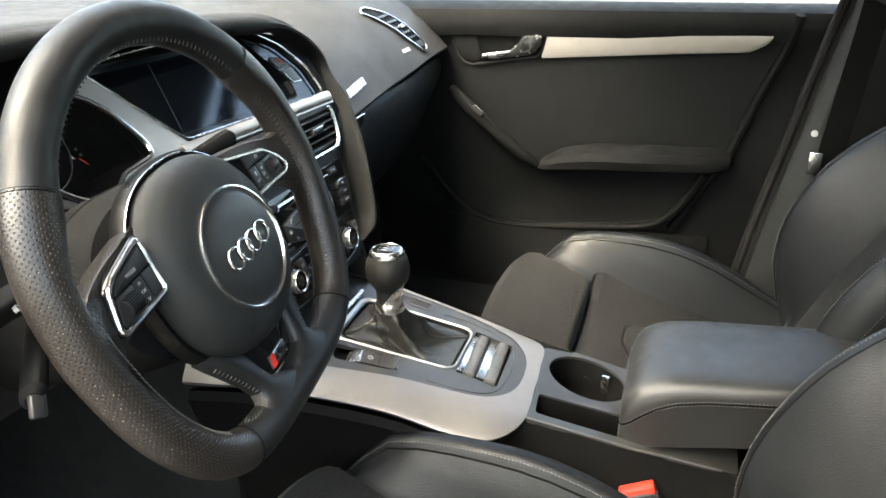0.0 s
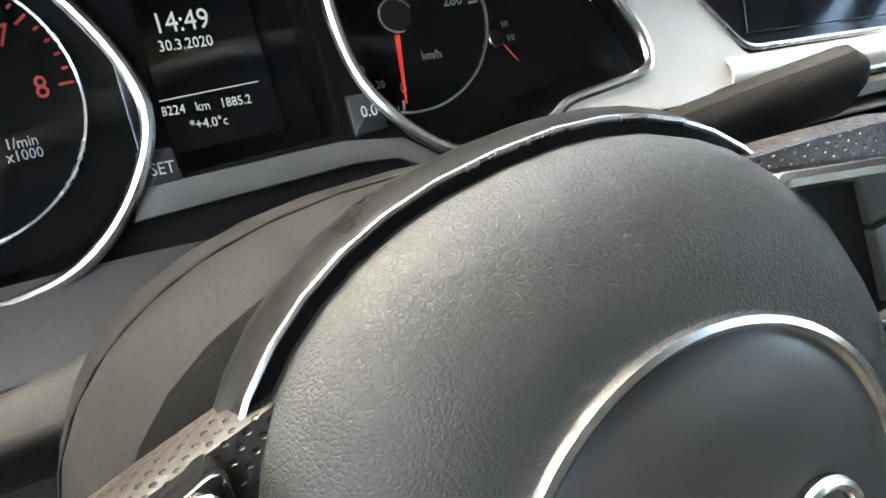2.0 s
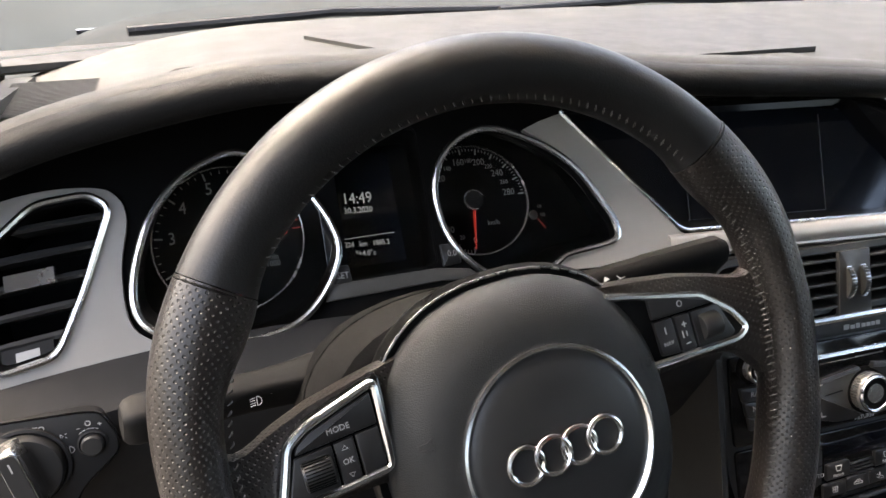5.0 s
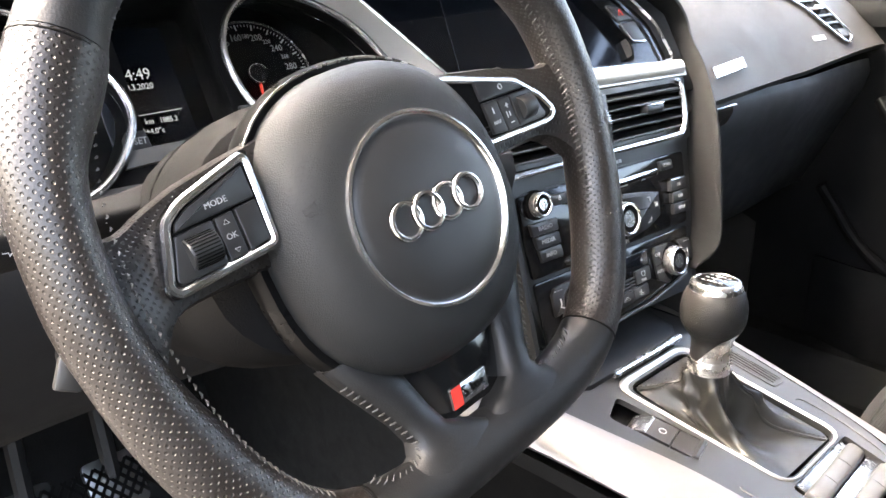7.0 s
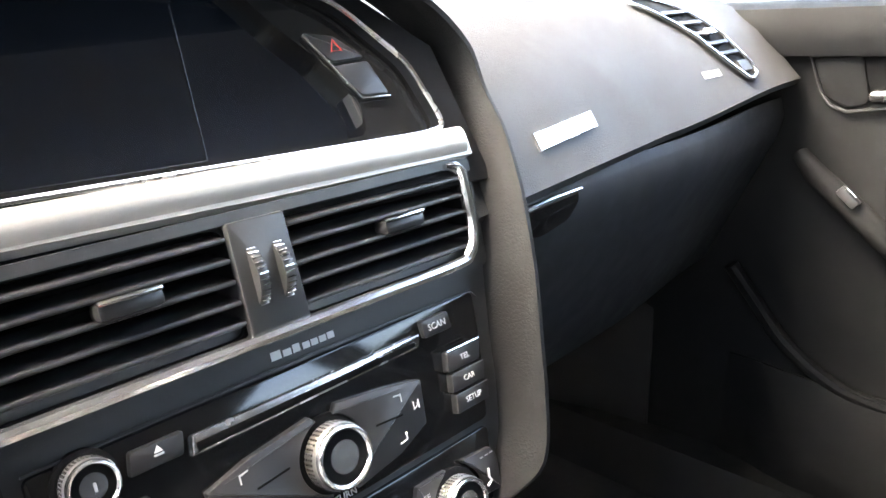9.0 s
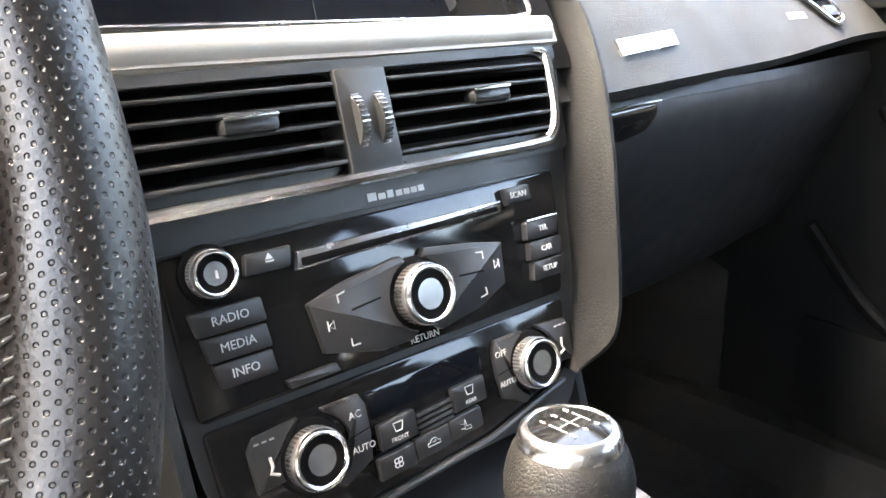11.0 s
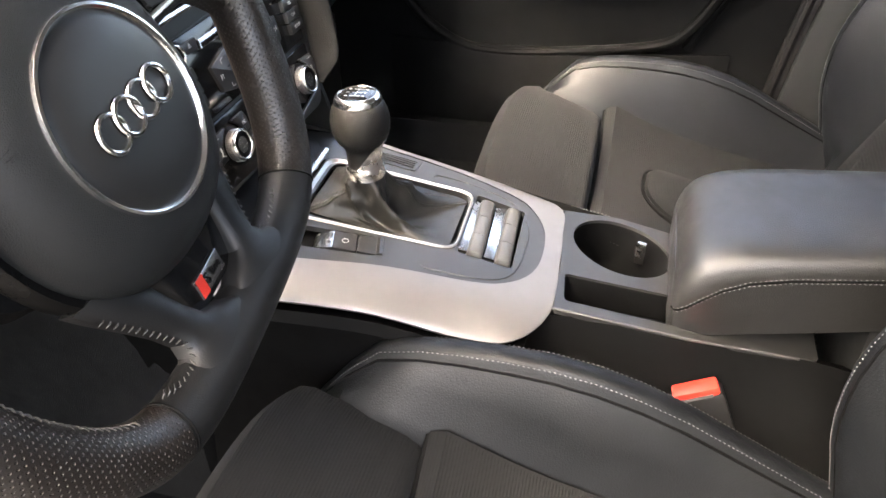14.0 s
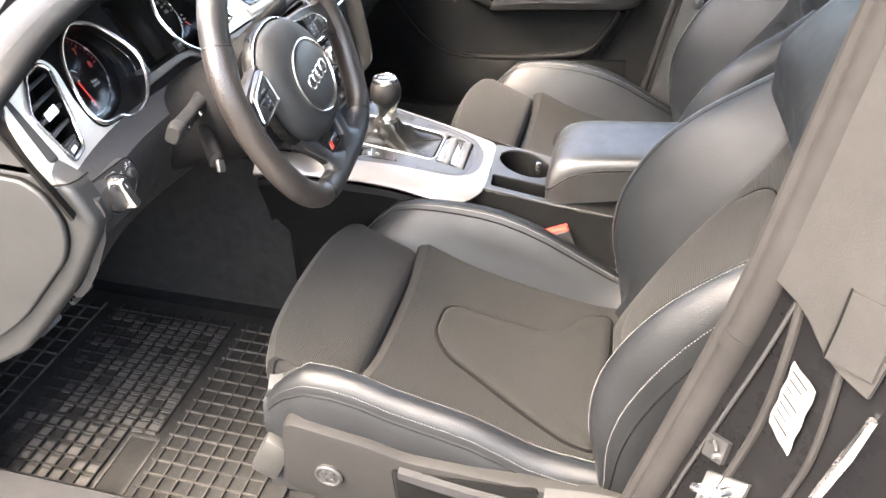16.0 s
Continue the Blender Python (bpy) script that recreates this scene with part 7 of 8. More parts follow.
for sgn in (-1, 1):
    rings = [bolster_ring(y, sgn) for y in YS]
    part("cushion_bolster", loft(rings), SEAT_LEATHER, seat, "stitched leather side bolster of the cushion")
    cap = []
    for r in rings[1:]:
        mid = (r[3] + r[9]) / 2
        strip = [r[4], r[4].lerp(r[5], 0.5), r[5], r[5].lerp(r[6], 0.5), r[6], r[6].lerp(r[7], 0.5), r[7], r[7].lerp(r[8], 0.4)]
        cap.append([p + (p - mid).normalized() * o for p, o in zip(strip, (-0.001, 0.0030, 0.0040, 0.0046, 0.0048, 0.0046, 0.0038, -0.001))])
    part("bolster_cap", loft(cap, closed=False, cap=False), CAP_LEATHER, seat, "smooth leather cap strip of the bolster", sharp=75)
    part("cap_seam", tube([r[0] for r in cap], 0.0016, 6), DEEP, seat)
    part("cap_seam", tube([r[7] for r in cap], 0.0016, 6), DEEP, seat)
    line = [r[1] + Vector((0, 0, 0.0014)) for r in cap[1:-1]]
    part("bolster_stitching", stitches(line, lambda q: Vector((0, 0, 1)), 0.003, 0.0046, 0.0006), THREAD, seat, "pale stitching", kind="stuff")
    line = [r[6] + Vector((sgn * 0.0012, 0, 0.0008)) for r in cap[1:-1]]
    part("bolster_stitching", stitches(line, lambda q: Vector((sgn, 0, 0.4)), 0.003, 0.0046, 0.0005), THREAD, seat, "pale stitching", kind="stuff")

# backrest: s runs up the reclined back
AX_UP, AX_FW = Vector((0, -0.438, 0.899)), Vector((0, 0.899, 0.438))
BACK_FOOT = Vector((SC, -0.485, 0.150))
WING = [(0.0, 0.015, 0.235), (0.05, 0.045, 0.245), (0.12, 0.100, 0.252), (0.20, 0.132, 0.255), (0.30, 0.136, 0.256), (0.38, 0.116, 0.252), (0.46, 0.080, 0.240), (0.52, 0.056, 0.222), (0.60, 0.045, 0.195), (0.68, 0.035, 0.175)]


def back_place(s, x, f):
    return BACK_FOOT + AX_UP * s + AX_FW * f + Vector((x, 0, 0))


def centre_width(s):
    return lerp_table([(0.0, 0.165), (0.15, 0.135), (0.32, 0.128), (0.45, 0.140), (0.52, 0.145)], s)[0]


def back_centre(u, s):
    w = centre_width(s)
    return back_place(s, w * u, 0.012 + 0.018 * math.sin(min(s / 0.4, 1) * math.pi) + 0.012 * u * u - 0.012 * abs(u) ** 8)


part("backrest_centre", slab(back_centre, span(-1, 1, 20), span(0.0, 0.56, 22), -0.03), CLOTH, seat, "ribbed cloth centre of the backrest")
bi = rounded([(-0.100, 0.035), (0.100, 0.035), (0.108, 0.18), (0.100, 0.34), (0.070, 0.405), (-0.070, 0.405), (-0.100, 0.34), (-0.108, 0.18)], 0.04, 6)
rows = []
for k, up in ((1.0, -0.003), (0.985, 0.002), (0.95, 0.006), (0.88, 0.007), (0.6, 0.0075), (0.3, 0.0075)):
    ring = []
    for p in bi:
        x, s = p.x * k, 0.22 + (p.y - 0.22) * k
        ring.append(back_centre(x / centre_width(s), s) + AX_FW * up)
    rows.append(ring)
part("backrest_insert", loft(rows), INSERT, seat, "raised cloth insert of the backrest")
# same dark tube for shade in the backrest insert's groove
part("insert_seam", tube([p + AX_FW * 0.0034 for p in rows[0]], 0.0022, 6, True), DEEP, seat)
for sgn in (-1, 1):
    rings = []
    for s in span(-0.02, 0.56, 24):
        h, w = lerp_table(WING, s)
        xi = centre_width(s) - 0.006
        pts = [(xi, -0.02), (xi, 0.012), (xi + (w - xi) * 0.14, 0.022 + h * 0.14), (xi + (w - xi) * 0.36, h * 0.62), (xi + (w - xi) * 0.56, h * 0.93), (xi + (w - xi) * 0.70, h * 1.01), (xi + (w - xi) * 0.80, h * 0.985), (xi + (w - xi) * 0.92, h * 0.84), (w, h * 0.55), (w + 0.002, h * 0.1), (w - 0.002, -0.06), (w - 0.03, -0.10)]
        rings.append([back_place(s, sgn * x, f) for x, f in pts])
    part("backrest_bolster", loft(rings), SEAT_LEATHER, seat, "deep leather side bolster of the backrest")
    cap = []
    for r in rings:
        mid = (r[3] + r[9]) / 2
        strip = [r[5], r[5].lerp(r[6], 0.4), r[6], r[6].lerp(r[7], 0.5), r[7], r[7].lerp(r[8], 0.5), r[8]]
        cap.append([p + (p - mid).normalized() * o for p, o in zip(strip, (-0.001, 0.0032, 0.0046, 0.0052, 0.0050, 0.0040, -0.001))])
    part("bolster_cap", loft(cap, closed=False, cap=False), CAP_LEATHER, seat, "smooth leather cap strip of the bolster", sharp=75)
    for i in (0, 6):
        part("cap_seam", tube([r[i] for r in cap], 0.0016, 6), DEEP, seat)
    for i, o in ((1, 0.0012), (5, 0.0010)):
        line = [r[i] + AX_FW * o + Vector((sgn * 0.001, 0, 0)) for r in cap[1:-1]]
        part("bolster_stitching", stitches(line, lambda q: Vector((sgn * 0.4, 0.9, 0.4)), 0.003, 0.0046, 0.0006), THREAD, seat, "pale stitching", kind="stuff")


def shoulder(u, s):
    h, w = lerp_table(WING, s)
    t = smooth(0.49, 0.55, s)
    f = 0.030 + 0.030 * t - 0.02 * smooth(0.62, 0.70, s) + 0.026 * abs(u) ** 2 * (1 - smooth(0.55, 0.7, s))
    return back_place(s, (w - 0.012) * u, f - 0.05 * abs(u) ** 10)


part("shoulder_pad", slab(shoulder, span(-1, 1, 24), span(0.495, 0.70, 12), -0.03), SEAT_LEATHER, seat, "smooth leather shoulder section of the backrest")
bm = bmesh.new()
rings_into(bm, [[back_place(s, (lerp_table(WING, s)[1] - 0.004) * u, -0.09 - 0.012 * (1 - u * u)) for u in span(-1, 1, 10)] for s in span(-0.02, 0.70, 12)], closed=False, cap=False)
part("back_shell", bm, PANEL, seat, "black seat back shell")

# seat base with the outer controls
xo = SC - 0.252
part("side_cover", loft([[Vector((xo - o, y, z)) for y, z in rounded([(-0.02 - k, 0.235 - k), (-0.15, 0.215 - k), (-0.20, 0.200 - k), (-0.40, 0.195 - k), (-0.55, 0.20 - k), (-0.56, 0.06 + k), (-0.10, 0.055 + k), (-0.005 - k, 0.09 + k)], 0.02)] for o, k in ((-0.03, 0.0), (0.006, 0.0), (0.012, 0.003), (0.0135, 0.008))]), SEATBASE, seat, "grey plastic seat base cover")
part("side_cover", loft([[Vector((SC + 0.225 + o, y, z)) for y, z in rounded([(-0.02 - k, 0.20 - k), (-0.50, 0.19 - k), (-0.52, 0.06 + k), (-0.02 - k, 0.06 + k)], 0.02)] for o, k in ((0.0, 0.0), (0.02, 0.0), (0.024, 0.004))]), SEATBASE, seat, "black plastic inner base cover")
KM = Matrix.Translation((xo - 0.0135, -0.085, 0.138)) @ Matrix.Rotation(radians(-90), 4, "Y")
kn = part("lumbar_knob", lathe([(0.022, -0.002), (0.022, 0.004), (0.019, 0.006), (0.017, 0.0055), (0.015, 0.004), (0.002, 0.006)], 32), KEYMAT, seat, "round lumbar knob", m=KM)
for k in range(4):
    part("knob_dimple", lathe([(0.0045, 0.003), (0.0045, 0.0068), (0.001, 0.0072)], 14), PLASTIC, kn, m=KM @ Matrix.Translation((0.009 * math.cos(k * math.pi / 2 + 0.78), 0.009 * math.sin(k * math.pi / 2 + 0.78), 0)))
# slightly raised near-black block, coloured as the shade of a lever recess
part("lever_recess", box((xo - 0.0120, -0.29, 0.150), (0.006, 0.21, 0.075), Matrix.Rotation(radians(-4), 4, "X"), 0.006), DEEP, seat)
part("height_lever", loft([[Vector((xo - 0.012 - d, y, z + dz)) for dz, d in ((-h, 0.0), (h, 0.0), (h * 0.8, 0.012), (-h * 0.8, 0.012))] for y, z, h in ((-0.195, 0.180, 0.008), (-0.24, 0.172, 0.010), (-0.30, 0.163, 0.011), (-0.36, 0.158, 0.010), (-0.385, 0.156, 0.006))]), PLASTIC, seat, "grey height lever")
part("recliner_lever", loft([[Vector((xo - 0.012 - d, y, z + dz)) for dz, d in ((-h, 0.0), (h, 0.0), (h * 0.7, 0.018), (-h * 0.7, 0.018))] for y, z, h in ((-0.40, 0.190, 0.012), (-0.45, 0.192, 0.018), (-0.51, 0.200, 0.012))]), PLASTIC, seat, "grey recliner lever")
for x in (SC - 0.19, SC + 0.19):
    part("seat_rail", box((x, -0.26, 0.030), (0.045, 0.62, 0.06), None, 0.006), PLASTIC, seat)
part("rail_foot", box((SC - 0.20, 0.035, 0.085), (0.055, 0.05, 0.09), Matrix.Rotation(radians(25), 4, "X"), 0.01), CONSOLE, seat, "grey front rail cover")
part("under_pan", box((SC, -0.25, 0.12), (0.42, 0.50, 0.07), None, 0.02), DEEP, seat)
other = copy_thing(seat, Matrix.Translation(Vector((SC, -0.22, 0)) + Vector((0.723, -0.106, -0.007))))
tagged(other, "black leather and ribbed cloth sports seat by the closed door")
for child in other.children:
    if sum(v.co.z for v in child.data.vertices) / len(child.data.vertices) > 0.30 and min(v.co.y for v in child.data.vertices) < -0.52:
        child.location.y += 0.020

# ---- belt buckle by the console ----
buckle = thing("belt_buckle", (-0.082, -0.38, 0.16), "seat belt buckle with bright red release button", "belt buckle")
BM = Matrix.Translation((-0.074, -0.348, 0.236)) @ Matrix.Rotation(radians(-22), 4, "X") @ Matrix.Rotation(radians(8), 4, "Z")
part("housing", box((0, 0, -0.03), (0.022, 0.050, 0.085), None, 0.004), PLASTIC, buckle, m=BM)
part("release_button", box((0, 0.0, 0.0145), (0.018, 0.044, 0.012), None, 0.003), RED, buckle, "red release button", m=BM)
part("button_window", box((-0.0095, 0.0, 0.012), (0.001, 0.030, 0.004), None, 0.0), WHITE, buckle, m=BM)
part("stem", box((0, -0.005, -0.10), (0.012, 0.028, 0.08), None, 0.003), DEEP, buckle, m=BM)
cover = part("recliner_cover", loft([[Vector((-0.155 + 0.03 * u, y, z)) for y, z in ((-0.44, 0.155 + h), (-0.48, 0.165 + h), (-0.50, 0.14), (-0.44, 0.13))] for u, h in ((-1, 0.0), (0, 0.012), (1, 0.02), (1.5, 0.0))]), CONSOLE, None)
tagged(cover, "grey plastic recliner hinge cover beside the backrest", "hinge cover")

# ---- floor, footwell, door, pillars, roof ----
floor = part("floor", box((0.10, -0.30, -0.012), (1.60, 2.4, 0.02), None, 0.0), CARPET)
tagged(floor, "charcoal carpeted car floor", "floor", kind="structure")
bulk = part("footwell_wall", slab(lambda x, k: Vector((x, (0.70, 0.75, 0.80, 0.83, 0.84)[k], (0.0, 0.08, 0.22, 0.40, 0.62)[k])), span(-0.74, 0.80, 12), range(5), 0.02), CARPET)
tagged(bulk, "dark carpeted front wall of the footwell", "footwell", kind="structure")
kick = part("kick_panel", slab(lambda y, z: Vector((-0.715 + 0.04 * smooth(0.3, 0.7, y), y, z)), span(0.50, 0.80, 6), span(0.0, 0.62, 6), 0.012), PANEL)
tagged(kick, "black plastic kick panel at the footwell side", "kick panel", kind="structure")
kick_right = part("kick_panel", slab(lambda y, z: Vector((0.83 - 0.06 * smooth(0.35, 0.7, y), y, z)), span(0.36, 0.80, 6), span(0.0, 0.66, 6), -0.012), PANEL)
tagged(kick_right, "black plastic kick panel at the passenger footwell side", "kick panel", kind="structure")
sill = part("door_sill", loft([[Vector((x, y, z)) for x, z in ((-0.66, -0.02), (-0.665, 0.03), (-0.68, 0.05), (-0.75, 0.055), (-0.80, 0.02), (-0.82, -0.10), (-0.82, -0.25), (-0.66, -0.25))] for y in (0.8, 0.2, -0.3, -1.3)]), PLASTIC)
tagged(sill, "black plastic door sill", "door sill", kind="structure")

sill_right = part("door_sill", loft([[Vector((x, y, z)) for x, z in ((0.74, -0.01), (0.765, 0.035), (0.79, 0.060), (0.90, 0.065), (0.90, -0.05))] for y in (0.8, 0.2, -0.3, -0.62)]), DOORSKIN)
tagged(sill_right, "black trimmed sill under the passenger door", "door sill", kind="structure")

# rubber mat with raised grid
mat_thing = thing("floor_mat", (-0.44, 0.33, 0.0), "worn black rubber floor mat with a raised square grid", "floor mat")
part("sheet", slab(lambda x, y: Vector((x, y, 0.004 + 0.05 * smooth(0.75, 0.86, y) + 0.012 * smooth(-0.655, -0.69, x))), span(-0.695, -0.185, 14), span(0.02, 0.69, 16), 0.004), RUBBER, mat_thing, "black rubber sheet")


def grid_walls(x0, x1, y0, y1, step, turn=0.0, h=0.009):
    bm = bmesh.new()
    c = Vector(((x0 + x1) / 2, (y0 + y1) / 2, 0))
    r = Matrix.Translation(c) @ Matrix.Rotation(radians(turn), 4, "Z") @ Matrix.Translation(-c)
    for i in range(int((x1 - x0) / step) + 1):
        box_into(bm, (x0 + i * step, (y0 + y1) / 2, 0.004 + h / 2), (0.0026, y1 - y0, h))
    for i in range(int((y1 - y0) / step) + 1):
        box_into(bm, ((x0 + x1) / 2, y0 + i * step, 0.004 + h / 2), (x1 - x0, 0.0026, h))
    bm.transform(r)
    return bm


part("grid_ribs", grid_walls(-0.520, -0.215, 0.290, 0.560, 0.0262), RUBBER, mat_thing, "raised rubber ribs", kind="stuff")
part("grid_ribs", grid_walls(-0.680, -0.520, 0.345, 0.560, 0.0262), RUBBER, mat_thing, "raised rubber ribs", kind="stuff")
part("grid_ribs", grid_walls(-0.660, -0.215, 0.060, 0.268, 0.0285), RIB, mat_thing, "raised rubber ribs with dusty tops", kind="stuff")
part("grid_ribs", grid_walls(-0.600, -0.220, 0.590, 0.680, 0.036), RIB, mat_thing, "raised rubber ribs with dusty tops", kind="stuff")
rnd = random.Random(5)
bm = bmesh.new()
for i in range(16):
    for j in range(10):
        x, y = -0.658 + i * 0.0262 + 0.012, 0.290 + j * 0.0262 + 0.013
        if (x < -0.52 and y < 0.345) or rnd.random() < 0.12 + 0.5 * smooth(0.42, 0.56, y):
            continue
        s = 0.018 + 0.0045 * rnd.random()
        box_into(bm, (x + rnd.uniform(-0.001, 0.001), y + rnd.uniform(-0.001, 0.001), 0.0075), (s, s * rnd.uniform(0.7, 1.0), 0.006), Matrix.Rotation(rnd.uniform(-0.08, 0.08), 4, "Z"))
part("cell_dirt", bm, DIRT, mat_thing, "pale dirt lying in the cells", kind="stuff")
part("name_field", plate(rounded([(-0.658, 0.277), (-0.532, 0.277), (-0.532, 0.336), (-0.658, 0.336)], 0.004), [rounded([(-0.653, 0.282), (-0.537, 0.282), (-0.537, 0.331), (-0.653, 0.331)], 0.003)], 0.004, 0.010), RIB, mat_thing, "framed name field")
bars_on(Matrix.Translation((-0.595, 0.307, 0.0)), [(-0.044 + i * 0.0155, 0, 0.009, 0.024, 8) for i in range(6)], 0.0075, RIB, mat_thing, "name_bar")

# pedals
for name, x, w in (("clutch_pedal", -0.475, 0.055), ("brake_pedal", -0.385, 0.060)):
    ped = thing(name, (x, 0.50, 0.15), "brushed steel pedal with raised rubber lattice", "pedal", "foot pedals")
    pm = Matrix.Translation((x, 0.50, 0.205)) @ Matrix.Rotation(radians(50), 4, "X")
    part("pad", prism(rounded([(-w / 2, -0.032), (w / 2, -0.032), (w / 2, 0.032), (-w / 2, 0.032)], 0.008), -0.004, 0.004, 0.002), METAL, ped, "steel pedal face", m=pm)
    bm = bmesh.new()
    for i in range(-3, 4):
        for sg in (-1, 1):
            box_into(bm, (i * 0.012, 0, 0.005), (0.0035, 0.058, 0.004), Matrix.Rotation(radians(38 * sg), 4, "Z"))
    part("lattice", bm, DEEP, ped, "black rubber lattice", m=pm)
    part("arm", tube([(x, 0.505, 0.21), (x + 0.01, 0.56, 0.30), (x + 0.015, 0.60, 0.45)], 0.010, 8), PLASTIC, ped)

# passenger door
pd = thing("passenger_door", (0.84, -0.2, 0.0), "closed black passenger door with silver strip and grab handle", "car door")


def door_x(y, z):
    """Inner face of the door."""
    return 0.815 + 0.03 * smooth(0.45, 0.2, z) - 0.03 * smooth(0.60, 0.72, z) - 0.04 * (y - 0.1) * (1 if y > 0.1 else 0)


def door_face(y, z, d=0.0):
    return Vector((door_x(y, z) - d, y, z))


part("door_card", slab(lambda y, z: door_face(y, z), span(0.42, -0.60, 30), [0.02, 0.08, 0.14, 0.20, 0.26, 0.32, 0.38, 0.44, 0.50, 0.56, 0.60, 0.63, 0.66, 0.69], -0.03), DOORSKIN, pd, "black grained door card")


def sill_ring(y):
    z = 0.706 - 0.028 * (y + 0.2)
    x = door_x(y, 0.70)
    return [Vector((x + a, y, z + b)) for a, b in ((0.10, -0.05), (0.004, -0.050), (-0.006, -0.030), (-0.006, -0.010), (0.002, 0.004), (0.018, 0.010), (0.10, 0.012))]


part("door_shoulder", loft([sill_ring(y) for y in span(0.44, -0.60, 14)]), DOORSKIN, pd, "grained upper door shoulder")


def door_part(name, poly, d0, d1, bevel, mat, label=""):
    bm = prism(poly, d0, d1, bevel)
    slice_x(bm, span(-0.5, 0.3, 10))
    return part(name, warp(bm, lambda y, z, d: door_face(y, z, d)), mat, pd, label)


door_part("silver_strip", rounded([(-0.046, 0.658), (-0.25, 0.668), (-0.485, 0.676), (-0.475, 0.658), (-0.445, 0.640), (-0.30, 0.628), (-0.031, 0.604)], 0.006), -0.004, 0.010, 0.003, SILVER, "satin aluminium strip")
door_part("handle_bowl", rounded([(0.113, 0.6475), (0.000, 0.657), (0.016, 0.600), (0.096, 0.594)], 0.004), -0.004, 0.003, 0.001, DEEP, "dark handle recess")
door_part("bowl_cover", rounded([(0.163, 0.643), (0.109, 0.6475), (0.099, 0.593), (0.122, 0.586), (0.148, 0.600)], 0.008), -0.004, 0.007, 0.002, DOORSKIN, "black cover beside the handle")
door_part("inner_handle", rounded([(0.100, 0.608), (0.036, 0.619), (0.018, 0.635), (0.006, 0.653), (-0.037, 0.656), (-0.030, 0.632), (-0.020, 0.616), (-0.004, 0.609), (0.040, 0.601), (0.098, 0.595)], 0.006), 0.004, 0.018, 0.005, SATIN, "satin metal door handle")
part("handle_frame", tube([door_face(y, z, 0.006) for y, z in ((0.166, 0.645), (0.108, 0.650), (-0.038, 0.6605), (-0.044, 0.655), (-0.034, 0.622), (-0.022, 0.607), (0.04, 0.596), (0.122, 0.582), (0.140, 0.588), (0.152, 0.602))], 0.0022, 6, True), PLASTIC, pd)
part("door_edge", tube(catmull([door_face(y, z, 0.006) for y, z in ((-0.522, 0.717), (-0.509, 0.648), (-0.477, 0.558), (-0.428, 0.412), (-0.384, 0.33), (-0.34, 0.24))], 4, False), 0.010, 8), DOORSKIN, pd, "rounded rear edge of the door card")
pull = [(0.165, 0.528), (0.138, 0.508), (0.10, 0.478), (0.05, 0.437), (0.0, 0.396), (-0.035, 0.368)]
part("grab_bar", tube([door_face(y, z, 0.030 if 0 < i < 5 else 0.012) for i, (y, z) in enumerate(pull)], [0.010, 0.014, 0.015, 0.015, 0.014, 0.010], 12), DOORSKIN, pd, "slanting grab bar")
part("window_switch", box(door_face(0.097, 0.490, 0.045), (0.012, 0.028, 0.012), Matrix.Rotation(radians(40), 4, "X"), 0.003), KEYMAT, pd, "small window switch")
part("switch_edge", box(door_face(0.093, 0.497, 0.052), (0.003, 0.016, 0.004), Matrix.Rotation(radians(40), 4, "X"), 0.001), CHROME, pd, "bright switch edge")
arm_rows = [(-0.032, 0.362, 0.004, 0.012), (-0.05, 0.372, 0.012, 0.034), (-0.09, 0.388, 0.020, 0.055), (-0.16, 0.400, 0.024, 0.062), (-0.28, 0.408, 0.024, 0.062), (-0.40, 0.414, 0.022, 0.056), (-0.44, 0.414, 0.016, 0.030)]
part("door_armrest", loft([[door_face(y, z + b * h, o * a) for a, b in ((-0.2, -1), (0.6, -1.1), (0.95, -0.7), (1.0, 0.1), (0.85, 0.8), (0.4, 1.1), (-0.2, 1.15))] for y, z, h, o in arm_rows]), DOORSKIN, pd, "padded leather door armrest")
pk = catmull([(y, z, 0) for y, z in [(0.235, 0.370), (0.205, 0.328), (0.162, 0.270), (0.10, 0.226), (0.03, 0.212), (-0.08, 0.218), (-0.28, 0.246), (-0.345, 0.292), (-0.395, 0.385)]], 5, False)
part("pocket_lip", tube([door_face(p.x, p.y, 0.022) for p in pk], 0.012, 10, False, 0.8), DOORSKIN, pd, "curved lip of the door pocket")
part("door_pocket", slab(lambda y, k: door_face(y, 0.225 + 0.06 * (0.1 - y) * 0.2 - 0.20 * k, (0.022 + 0.014 * math.sin(k * math.pi)) * smooth(0.24, 0.12, y) * smooth(-0.42, -0.28, y)), span(0.24, -0.42, 18), span(0.0, 1.0, 6), 0.006), DOORSKIN, pd, "bulging door pocket")
part("window_frame", loft([[Vector((x + a, y, z + b)) for a, b in ((-0.015, -0.015), (0.015, -0.015), (0.015, 0.015), (-0.015, 0.015))] for x, y, z in ((0.80, 0.62, 0.70), (0.70, 0.28, 0.98), (0.66, 0.05, 1.06), (0.65, -0.3, 1.09), (0.67, -0.58, 1.07))]), PLASTIC, pd)
part("window_pane", slab(lambda y, k: Vector((0.835 + (-0.155) * k, y, 0.70 + 0.36 * k)), span(0.40, -0.58, 4), span(0, 1, 3), 0.004), GLASS, pd, "clear side window").visible_shadow = False

